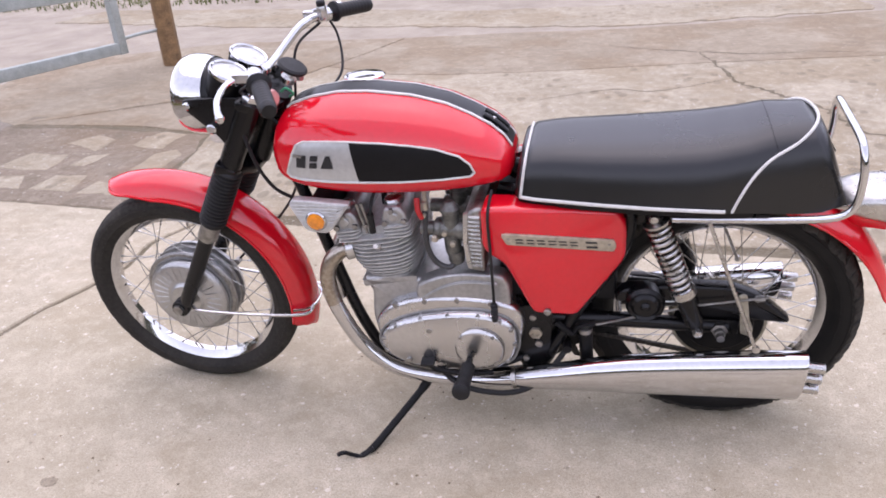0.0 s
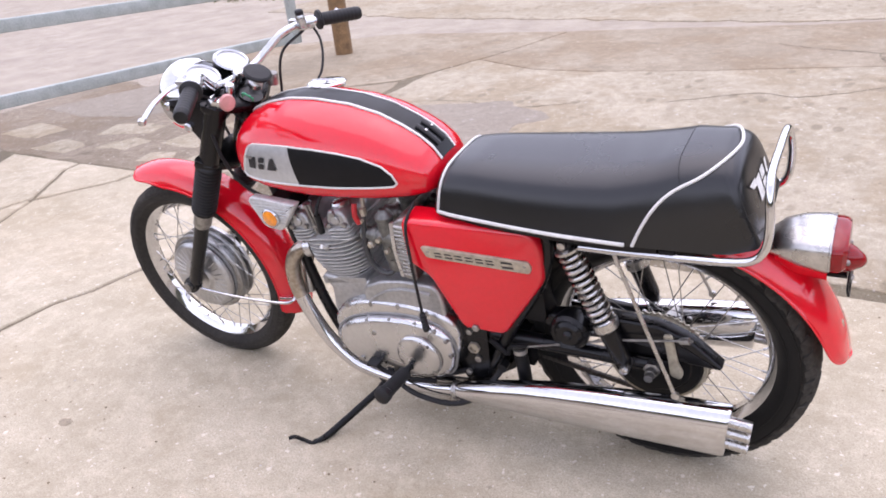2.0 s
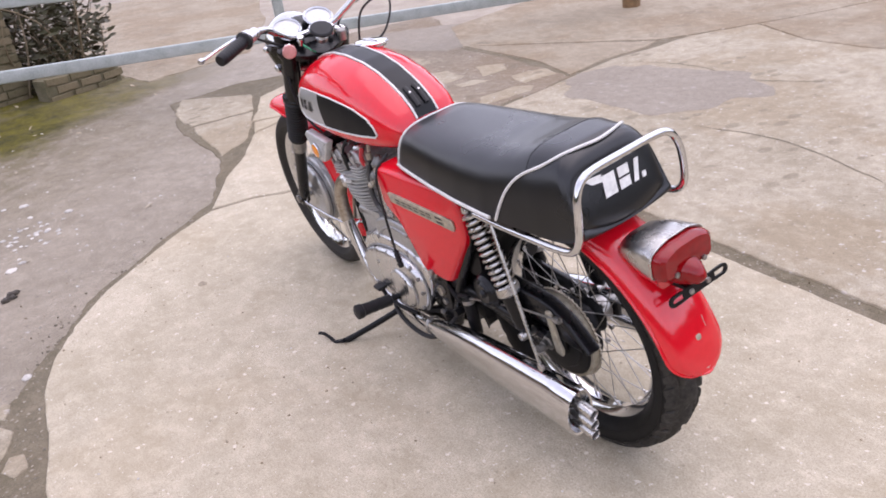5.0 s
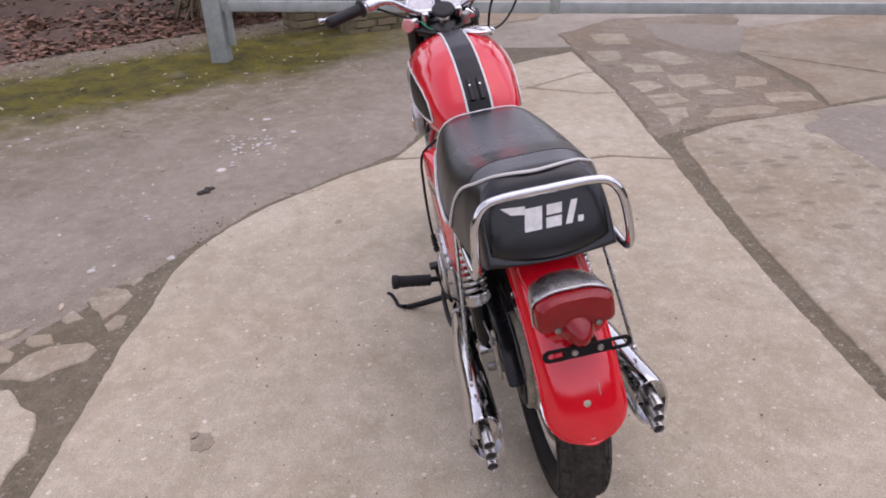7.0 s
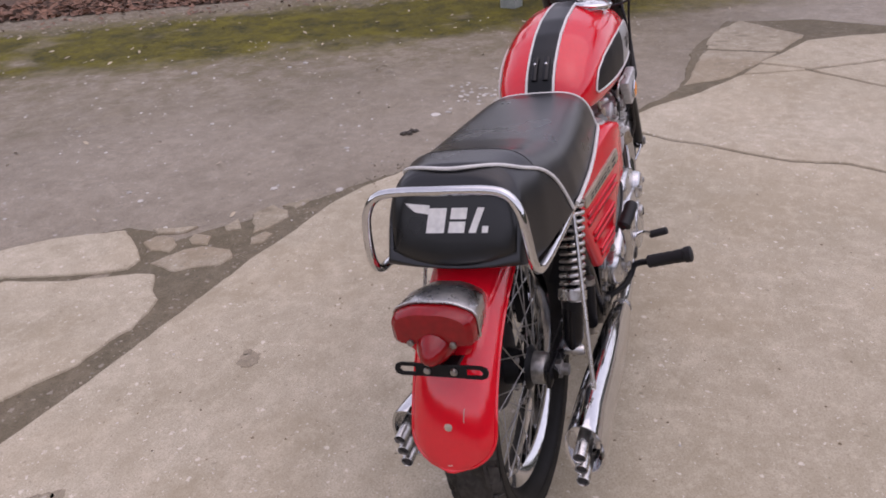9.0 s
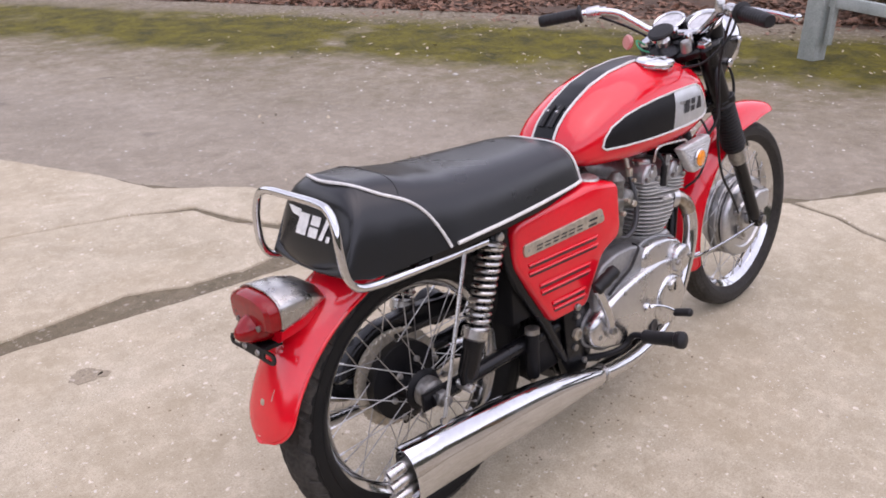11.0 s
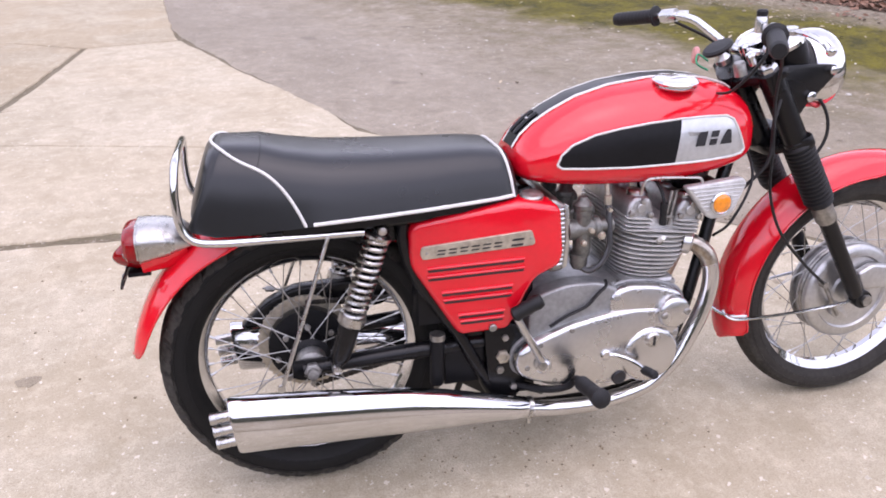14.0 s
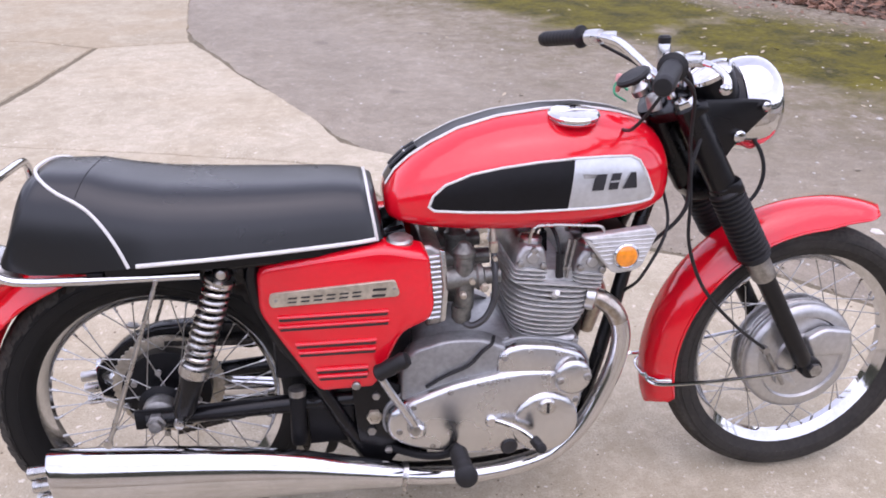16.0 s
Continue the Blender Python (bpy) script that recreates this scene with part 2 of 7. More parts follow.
    bent = n.new("ShaderNodeMix")
    bent.data_type = 'RGBA'
    bent.inputs[0].default_value = 0.12
    wob = n.new("ShaderNodeTexNoise")
    wob.inputs["Scale"].default_value = 9
    l.new(at.outputs["Object"], wob.inputs["Vector"])
    l.new(at.outputs["Object"], bent.inputs[6])
    l.new(wob.outputs["Color"], bent.inputs[7])
    l.new(bent.outputs[2], drop.inputs["Vector"])
    hue = n.new("ShaderNodeSeparateColor")
    l.new(drop.outputs["Color"], hue.inputs[0])
    blot = times(ranged(drop.outputs["Distance"], 0.17, 0.07), ranged(hue.outputs[0], 0.72, 0.85))
    col = blend(times(blot, 0.5), col, tuple(c * 0.5 for c in dark))
    if each:
        info = n.new("ShaderNodeObjectInfo")
        col = blend(times(info.outputs["Random"], each), col, dark)
    rough = 0.55 if moss else 0.85
    if moss:
        place = n.new("ShaderNodeSeparateXYZ")
        l.new(at.outputs["Object"], place.inputs[0])
        # paler trodden dirt over the yard beyond the slabs
        yard = ranged(plus(place.outputs[1], times(mid, 1.2)), -0.6, -1.8)
        col = blend(times(yard, 0.8), col, blend(ranged(noise_at(2.4, 6, 0.7, 6.1), 0.36, 0.64), (0.4, 0.34, 0.26), (0.26, 0.21, 0.15)))
        d = plus(times(place.outputs[0], 0.858), times(place.outputs[1], 0.515))
        d = plus(d, times(plus(noise_at(0.9, 5, 0.7), -0.5), 1.7))
        cover = noise_at(5, 7, 0.78, 7.7)
        # thin olive film short of the moss
        film_ = times(times(ranged(d, 2.9, 4.6), ranged(cover, 0.34, 0.6)), ranged(place.outputs[1], -1.0, 1.0))
        col = blend(times(film_, 0.6), col, (0.105, 0.086, 0.03))
        band = times(ranged(d, 4.45, 4.9), ranged(d, 7.1, 6.3))
        # the strip thins out beyond the gate, over the driveway
        band = times(band, ranged(plus(place.outputs[1], times(mid, 0.8)), -1.0, 1.0))
        green = blend(ranged(plus(times(noise_at(30, 5, 0.7, 2.2), 0.5), times(noise_at(3.5, 4, 0.6, 3.1), 0.5)), 0.4, 0.6), (0.034, 0.031, 0.003), (0.128, 0.108, 0.003))
        mossy = times(times(band, ranged(noise_at(1.3, 4, 0.6, 8.8), 0.25, 0.42)), ranged(cover, 0.18, 0.40))
        col = blend(mossy, col, green)
        l.new(plus(times(plus(mossy, film_), 0.5), rough), p.inputs["Roughness"])
        soil = times(ranged(d, 6.2, 6.8), ranged(place.outputs[1], -0.6, 0.4))
        col = blend(times(soil, 0.8), col, blend(ranged(noise_at(24, 5, 0.7, 4.4), 0.4, 0.62), (0.125, 0.1, 0.07), (0.27, 0.225, 0.165)))
    l.new(col, p.inputs["Base Color"])
    p.inputs["Roughness"].default_value = rough
    p.inputs["Specular IOR Level"].default_value = 0.45 if moss else 0.4
    h = plus(times(grit, 0.5), times(grit2, 0.8))
    h = plus(h, times(mid, 1.2))
    h = plus(h, times(pits, 0.7))
    b = n.new("ShaderNodeBump")
    b.inputs["Strength"].default_value, b.inputs["Distance"].default_value = bump, 0.006
    l.new(h, b.inputs["Height"])
    l.new(b.outputs[0], p.inputs["Normal"])
    return m


ASPHALT = ground_material("worn_asphalt", (0.328, 0.276, 0.207), (0.178, 0.146, 0.10), (0.5, 0.46, 0.42), 0.014, 0.05, 0.7, 0.8, 0.7, moss=True)
CONCRETE = ground_material("weathered_concrete", (0.56, 0.495, 0.381), (0.34, 0.291, 0.2), (0.8, 0.75, 0.66), 0.0085, 0.055, 0.8, 0.8, 0.45, each=0.1, film=0.28)
CONCRETE_DULL = ground_material("dull_dirty_concrete", (0.49, 0.428, 0.316), (0.3, 0.252, 0.17), (0.7, 0.64, 0.55), 0.0095, 0.07, 0.8, 0.8, 0.5, each=0.1, film=0.5)
CONCRETE_ROUGH = ground_material("rough_old_concrete", (0.485, 0.425, 0.322), (0.262, 0.219, 0.147), (0.62, 0.57, 0.52), 0.012, 0.1, 1.3, 0.6, 0.8, each=0.15, pocks=0.6, film=0.65)
CONCRETE_FAR = ground_material("dirty_brown_concrete", (0.41, 0.349, 0.256), (0.235, 0.189, 0.128), (0.56, 0.5, 0.42), 0.014, 0.06, 0.9, 0.7, 0.8, each=0.15, film=0.8)
YARD_DIRT = ground_material("trodden_dirt_over_concrete", (0.315, 0.26, 0.195), (0.19, 0.152, 0.104), (0.5, 0.45, 0.38), 0.013, 0.09, 2.4, 0.8, 0.9, film=0.8)
JOINT_SOIL = ground_material("dirt_in_the_joints", (0.225, 0.186, 0.128), (0.115, 0.096, 0.056), (0.4, 0.36, 0.3), 0.012, 0.1, 2.0, 0.7, 0.9, film=0.4)
OIL = ground_material("oil_darkened_concrete", (0.34, 0.29, 0.21), (0.24, 0.2, 0.14), (0.5, 0.45, 0.38), 0.009, 0.08, 3.0, 0.8, 0.2)
TARMAC_PATCH = ground_material("dark_repair_patch", (0.32, 0.278, 0.222), (0.21, 0.176, 0.135), (0.42, 0.39, 0.36), 0.02, 0.08, 1.5, 0.4, 0.6)


# ---------------------------------------------------------------- mesh helpers
def curve_through(points, steps=6, closed=False):
    """Points along a smooth line through the given ones."""
    p = [Vector(q) for q in points]
    out, n = [], len(p)
    for i in range(n if closed else n - 1):
        a, b = p[i], p[(i + 1) % n]
        before = p[i - 1] if closed or i else a * 2 - b
        after = p[(i + 2) % n] if closed or i + 2 < n else b * 2 - a
        for k in range(steps):
            t = k / steps
            out.append(0.5 * ((2 * a) + (b - before) * t + (2 * before - 5 * a + 4 * b - after) * t * t + (3 * a - before - 3 * b + after) * t ** 3))
    if not closed:
        out.append(p[-1])
    return out


def rounded(poly, r=0.01, n=4):
    """A 2D polygon with its corners rounded."""
    out = []
    for i, q in enumerate(poly):
        a, b, c = Vector(poly[i - 1]), Vector(q), Vector(poly[(i + 1) % len(poly)])
        u, v = a - b, c - b
        cut = min(r, u.length * 0.45, v.length * 0.45)
        s, e = b + u.normalized() * cut, b + v.normalized() * cut
        for k in range(n + 1):
            t = k / n
            out.append(tuple(s * (1 - t) ** 2 + b * 2 * t * (1 - t) + e * t * t))
    return out


def inset(poly, d):
    """The polygon moved inwards by d."""
    area = sum(poly[i - 1][0] * q[1] - q[0] * poly[i - 1][1] for i, q in enumerate(poly))
    sign, out = (1 if area > 0 else -1), []
    for i, q in enumerate(poly):
        a, b, c = Vector(poly[i - 1]), Vector(q), Vector(poly[(i + 1) % len(poly)])
        e1, e2 = (b - a), (c - b)
        e1 = e1.normalized() if e1.length > 1e-9 else e2.normalized()
        e2 = e2.normalized() if e2.length > 1e-9 else e1
        n1, n2 = Vector((-e1.y, e1.x)), Vector((-e2.y, e2.x))
        m = n1 + n2
        m = m / max(0.35, m.length ** 2 / 2) if m.length > 1e-6 else n1
        out.append(tuple(b + m * d * sign))
    return out


class Geo:
    """Vertices and faces of one mesh."""

    def __init__(self):
        self.v, self.f = [], []

    def ring(self, points):
        s = len(self.v)
        self.v += [tuple(p) for p in points]
        return list(range(s, s + len(points)))

    def bridge(self, a, b, closed=True):
        n = len(a)
        for i in range(n if closed else n - 1):
            j = (i + 1) % n
            self.f.append((a[i], a[j], b[j], b[i]))

    def loft(self, rings, cap0=True, cap1=True, closed=True, loop=False):
        ids = [self.ring(r) for r in rings]
        for a, b in zip(ids, ids[1:]):
            self.bridge(a, b, closed)
        if loop:
            self.bridge(ids[-1], ids[0], closed)
        else:
            if cap0:
                self.f.append(tuple(reversed(ids[0])))
            if cap1:
                self.f.append(tuple(ids[-1]))
        return self

    def tube(self, pts, r, n=10, closed=False, flat=1.0):
        """A round bar along pts. r: a radius, or one for each point."""
        pts = [Vector(p) for p in pts]
        rs = r if isinstance(r, (list, tuple)) else [r] * len(pts)
        rings, side = [], None
        for i, p in enumerate(pts):
            a = pts[i - 1] if i or closed else p
            b = pts[(i + 1) % len(pts)] if i + 1 < len(pts) or closed else p
            d = (b - a).normalized()
            if side is None:
                side = d.cross(Vector((0, 0, 1)) if abs(d.z) < 0.9 else Vector((0, 1, 0))).normalized()
            side = (side - d * side.dot(d)).normalized()
            up = d.cross(side)
            rings.append([p + side * math.cos(t) * rs[i] + up * math.sin(t) * rs[i] * flat for t in (2 * math.pi * k / n for k in range(n))])
        return self.loft(rings, loop=closed)

    def lathe(self, profile, origin, axis, n=32, wobble=None):
        """profile: (radius, distance along the axis) turned about the axis."""
        axis, origin = Vector(axis).normalized(), Vector(origin)
        side = axis.cross(Vector((0, 0, 1)) if abs(axis.z) < 0.9 else Vector((1, 0, 0))).normalized()
        up = axis.cross(side)
        rings = []
        for k, (r, h) in enumerate(profile):
            rings.append([origin + axis * h + (side * math.cos(t) + up * math.sin(t)) * (max(r, 1e-4) + (wobble(k, i) if wobble else 0))
                          for i, t in ((i, 2 * math.pi * i / n) for i in range(n))])
        closed = profile[0] == profile[-1]
        if closed:
            rings.pop()
        return self.loft(rings, cap0=not closed, cap1=not closed, loop=closed)

    def prism(self, poly, y0, y1, bevel=0.003, steps=2, m=None):
        """A plate in the xz plane from y0 to y1, with rounded edges; m moves it elsewhere."""
        d = 1 if y1 > y0 else -1
        first = [(inset(poly, bevel * (1 - math.sin(a))), y0 + d * bevel * (1 - math.cos(a))) for a in (math.pi / 2 * k / steps for k in range(steps + 1))]
        last = [(q, y1 - (y - y0)) for q, y in reversed(first)]
        out = []
        for q, y in first + last:
            pts = [Vector((x, y, z)) for x, z in q]
            out.append([m @ p for p in pts] if m else pts)
        return self.loft(out)

    def box(self, lo, hi, bevel=0.003, m=None):
        poly = [(lo[0], lo[2]), (hi[0], lo[2]), (hi[0], hi[2]), (lo[0], hi[2])]
        return self.prism(poly, lo[1], hi[1], bevel, 2, m)

    def patch(self, outline, place, rings=4):
        """A sheet over a 2D outline, laid on a surface by place(a, b)."""
        cx = sum(p[0] for p in outline) / len(outline)
        cz = sum(p[1] for p in outline) / len(outline)
        ids = []
        for k in range(rings):
            t = 1 - k / rings
            ids.append(self.ring([place(cx + (x - cx) * t, cz + (z - cz) * t) for x, z in outline]))
        for a, b in zip(ids, ids[1:]):
            self.bridge(a, b)
        mid = self.ring([place(cx, cz)])[0]
        last = ids[-1]
        for i in range(len(last)):
            self.f.append((last[i], last[(i + 1) % len(last)], mid))
        return self

    def mirror(self):
        """The same on the other side of the bike, added."""
        s = len(self.v)
        self.v += [(x, -y, z) for x, y, z in self.v]
        self.f += [tuple(i + s for i in reversed(f)) for f in self.f[:]]
        return self

    def flipped(self):
        g = Geo()
        g.v, g.f = [(x, -y, z) for x, y, z in self.v], [tuple(reversed(f)) for f in self.f]
        return g

    def moved(self, m):
        g = Geo()
        g.v, g.f = [tuple(m @ Vector(p)) for p in self.v], self.f[:]
        return g

    def mesh(self, name, mat, smooth=32):
        me = bpy.data.meshes.new(name)
        me.from_pydata(self.v, [], self.f)
        bm = bmesh.new()
        bm.from_mesh(me)
        bmesh.ops.recalc_face_normals(bm, faces=bm.faces)
        bm.to_mesh(me)
        bm.free()
        me.materials.append(mat)
        if smooth:
            me.polygons.foreach_set("use_smooth", [True] * len(me.polygons))
            me.set_sharp_from_angle(angle=radians(smooth))
        return me


def part(name, geo, mat, parent, label="", smooth=32):
    ob = new(name, geo.mesh(name, mat, smooth))
    ob.parent = parent
    return tagged(ob, label)


def thing(name, label, category, geo=None, mat=None, group="", kind="", smooth=32):
    ob = new(name, geo.mesh(name, mat, smooth) if geo else None)
    return tagged(ob, label, category, group, kind)


# ---------------------------------------------------------------- ground
sheet = Geo()
sheet.ring([(-300, -300, -0.014), (300, -300, -0.014), (300, 300, -0.014), (-300, 300, -0.014)])
sheet.f.append((0, 1, 2, 3))
thing("ground", "worn grey asphalt yard with a mossy verge", "ground", sheet, ASPHALT, kind="structure")

pavement = thing("pavement", "cracked pale concrete slabs of an old yard", "pavement", kind="structure")


def ragged(poly, rough=0.012, step=0.035):
    """The outline broken into short, uneven bits."""
    out = []
    for i, q in enumerate(poly):
        a, b = Vector(q), Vector(poly[(i + 1) % len(poly)])
        k = max(1, int((b - a).length / step)) if (b - a).length < 5.2 else 12
        for j in range(k):
            p = a.lerp(b, j / k)
            w = noise.noise_vector(Vector((p.x * 5, p.y * 5, 0.3))) * rough + noise.noise_vector(Vector((p.x * 19, p.y * 19, 4))) * min(rough * 0.7, 0.011) + noise.noise_vector(Vector((p.x * 61, p.y * 61, 7))) * 0.004
            out.append((p.x + w.x, p.y + w.y))
    return out


def slab(poly, mat=None, rough=0.012, top=0.0, name="slab"):
    g, q = Geo(), ragged(poly, rough)
    rows = [(inset(q, 0.009), top), (inset(q, 0.003), top - 0.0025), (q, top - 0.008), (q, top - 0.06)]
    g.loft([[(x, y, z) for x, y in r] for r, z in reversed(rows)], cap0=False)
    return part(name, g, mat or CONCRETE, pavement, smooth=0)


# dirt that fills the joints
slab([(-6, 1.75), (-0.1, 1.7), (0.5, 1.75), (0.75, 1.78), (0.98, 1.62), (1.12, 1.5), (1.38, 1.32), (1.58, 1.2), (1.8, 1.06), (2.03, 0.88), (2.2, 0.7), (2.42, 0.44), (2.6, 0.24), (2.95, 0.05), (3.3, -0.1), (4.2, -0.1),
      (5.1, -0.3), (5.2, -0.9), (5.0, -1.6), (5.2, -2.5), (4.4, -2.7), (3.0, -3.6), (2.8, -4.3), (2.4, -5.3), (-6, -6.0)], JOINT_SOIL, 0.03, -0.0085, "joint_soil")
slab([(-6, 2.2), (0.5, 1.9), (0.72, 1.72), (0.95, 1.8), (0.96, 1.97), (0.5, 2.5), (-0.1, 3.8), (-0.6, 4.98), (-0.75, 5.5), (-6, 5.3)], JOINT_SOIL, 0.02, -0.0095, "joint_soil")
# the slab under the motorcycle, with its curved edge on the asphalt
slab([(-6, 1.47), (-1.0, 1.465), (-0.5, 1.435), (-0.25, 1.395), (0.17, 1.345), (0.44, 1.32), (0.81, 1.29), (1.06, 1.25), (1.35, 1.215), (1.54, 1.155), (1.75, 1.05), (1.98, 0.87), (2.15, 0.69),
      (2.36, 0.44), (2.485, 0.25), (2.465, 0.02), (2.385, -0.12), (2.345, -0.31), (2.275, -0.46), (2.215, -0.65), (2.235, -0.88), (2.1, -1.17), (1.68, -1.11), (1.2, -1.05), (0.7, -1.0), (-0.05, -0.94), (-6, -0.6)], rough=0.008)
slab([(2.51, 0.235), (2.9, 0.02), (3.2, -0.2), (3.56, -0.4), (3.60, -0.43), (3.75, -0.8), (3.47, -1.17), (3.45, -1.33), (2.4, -1.2), (2.12, -1.175), (2.26, -0.88), (2.24, -0.65), (2.3, -0.46), (2.37, -0.31), (2.41, -0.12), (2.49, 0.02)], rough=0.008)
slab([(3.50, -1.17), (3.77, -0.83), (4.04, -1.25), (4.05, -1.37), (3.48, -1.34)], rough=0.006)
slab([(3.63, -0.44), (3.87, -0.53), (3.79, -0.79), (3.765, -0.79)], rough=0.004)
slab([(3.91, -0.53), (4.15, -0.67), (4.52, -0.84), (4.68, -1.1), (4.82, -1.42), (4.08, -1.37), (4.07, -1.25), (3.8, -0.82)], rough=0.008)
# the neighbouring slabs towards the asphalt
slab([(-6, 1.51), (-1.0, 1.515), (-0.5, 1.53), (-0.12, 1.55), (-0.03, 1.51), (0.09, 1.455), (0.22, 1.45), (0.31, 1.42), (0.4, 1.425), (0.48, 1.45), (0.54, 1.52), (0.635, 1.58), (0.615, 1.65), (0.5, 1.91), (0.45, 2.11), (0.2, 2.26), (-0.6, 2.5), (-1.66, 2.77), (-6, 2.3)])
slab([(-1.655, 2.775), (-0.598, 2.506), (0.205, 2.268), (0.47, 2.14), (0.53, 1.95), (0.64, 1.71), (0.71, 1.71), (0.83, 1.81), (0.92, 1.95), (0.79, 2.19), (0.65, 2.33), (0.44, 2.5), (0.32, 2.88), (0.12, 3.31), (-0.14, 3.8), (-0.35, 4.29), (-0.61, 4.85), (-1.28, 4.76), (-1.44, 3.7)])
slab([(-6, 2.308), (-1.7, 2.78), (-1.5, 3.7), (-1.32, 4.75), (-1.85, 5.05), (-6, 5.1)], CONCRETE_DULL)
slab([(-6, 5.11), (-1.848, 5.06), (-1.3, 4.77), (-0.64, 4.86), (-0.8, 6.01), (-1.02, 8.33), (-0.9, 14), (-6, 14)], CONCRETE_DULL)
for bit in ([(0.86, 1.8), (0.91, 1.78), (0.92, 1.7), (0.87, 1.64), (0.8, 1.64), (0.8, 1.73)], [(0.92, 1.63), (0.97, 1.63), (0.96, 1.55), (0.89, 1.53), (0.88, 1.59)],
            [(0.7, 1.66), (0.83, 1.6), (0.88, 1.54), (0.87, 1.42), (0.82, 1.37), (0.76, 1.39), (0.72, 1.48), (0.67, 1.52)], [(1.19, 1.5), (1.3, 1.47), (1.25, 1.37), (1.18, 1.32), (1.09, 1.36), (1.03, 1.4)],
            [(1.0, 1.39), (1.06, 1.36), (1.05, 1.31), (0.96, 1.32), (0.94, 1.36)], [(1.3, 1.42), (1.39, 1.34), (1.36, 1.31), (1.27, 1.33)], [(1.04, 1.55), (1.13, 1.53), (1.06, 1.47), (1.02, 1.52)], [(0.96, 1.84), (1.03, 1.66), (0.97, 1.68), (0.93, 1.79)]):
    slab(bit, CONCRETE_ROUGH, 0.016, -0.003)
slab([(3.33, -0.12), (3.98, -0.17), (4.19, -0.19), (4.16, -0.64), (3.95, -0.55), (3.56, -0.36)], CONCRETE_ROUGH, 0.02, -0.003)
slab([(4.23, -0.19), (4.71, -0.21), (5.11, -0.4), (4.68, -0.84), (4.2, -0.66)], CONCRETE_ROUGH, 0.02, -0.003)
# the broken yard on the other side
slab([(-6, -0.655), (-1.0, -0.95), (0.47, -1.05), (1.03, -1.108), (1.59, -1.19), (1.95, -1.25), (2.2, -1.285), (2.42, -1.36), (2.58, -1.62), (2.64, -1.9), (2.72, -2.31), (2.84, -2.9), (2.80, -3.31), (2.8, -3.7), (2.58, -4.2), (1.97, -3.89), (1.51, -3.85), (0.71, -3.9), (-0.34, -4.05), (-6, -4.6)], CONCRETE_ROUGH)
slab([(2.66, -2.24), (2.74, -2.5), (2.68, -2.72), (2.5, -2.86), (2.2, -2.98), (1.80, -3.0), (1.42, -2.72), (1.60, -2.12), (1.96, -2.04), (2.31, -2.07)], TARMAC_PATCH, 0.10, 0.0025)
slab([(-6, -4.612), (-0.34, -4.062), (0.71, -3.912), (1.51, -3.862), (1.97, -3.902), (2.575, -4.215), (2.42, -4.6), (2.2, -5.3), (1.2, -5.4), (0.2, -5.42), (-2, -5.9), (-6, -6.2)], CONCRETE_FAR)
slab([(2.875, -3.28), (2.89, -2.85), (2.79, -2.45), (3.3, -2.61), (4.31, -2.66), (3.62, -3.07), (2.93, -3.46)], CONCRETE_FAR)
slab([(2.95, -3.5), (3.65, -3.1), (4.35, -2.64), (5.2, -3.1), (5.6, -4.6), (4.0, -5.3), (2.22, -5.3), (2.435, -4.6), (2.6, -4.22), (2.825, -3.72)], CONCRETE_FAR)
slab([(2.46, -1.24), (2.9, -1.27), (3.4, -1.36), (4.1, -1.41), (4.86, -1.46), (5.6, -1.5), (6.2, -2.2), (6.0, -3.4), (5.2, -3.08), (4.36, -2.62), (3.6, -2.58), (2.75, -2.42), (2.68, -1.95), (2.63, -1.55)], YARD_DIRT, 0.05, -0.0055, "trodden_dirt")
for bit in ([(3.35, -1.50), (3.34, -1.71), (3.12, -1.69), (3.08, -1.46)], [(3.02, -1.44), (3.02, -1.63), (2.80, -1.57), (2.65, -1.39)], [(2.76, -1.64), (2.93, -1.80), (2.93, -2.05), (2.80, -2.17), (2.73, -2.05)],
            [(3.18, -2.22), (3.13, -2.50), (2.90, -2.43), (2.93, -2.16)], [(3.66, -2.25), (3.53, -2.45), (3.33, -2.32), (3.35, -2.13)], [(3.83, -1.82), (3.76, -2.07), (3.48, -2.03), (3.46, -1.78)],
            [(4.28, -1.66), (4.16, -1.89), (3.93, -1.86), (3.96, -1.63)], [(4.82, -1.55), (4.72, -1.79), (4.40, -1.68), (4.40, -1.51)], [(3.40, -1.50), (3.70, -1.50), (3.72, -1.66), (3.52, -1.70)],
            [(3.24, -1.84), (3.38, -1.86), (3.34, -2.05), (3.22, -2.08)], [(4.55, -1.90), (4.12, -1.98), (4.10, -2.14), (4.30, -2.22), (4.62, -2.14)], [(5.0, -1.72), (5.5, -1.75), (5.42, -2.06), (4.95, -1.98)]):
    slab(bit, CONCRETE_ROUGH, 0.035, -0.0035)
slab([(5.84, -2.42), (5.28, -3.3), (4.5, -2.98), (4.38, -2.75), (4.36, -2.45), (4.69, -2.32), (5.2, -2.27)], TARMAC_PATCH, 0.04, -0.003)


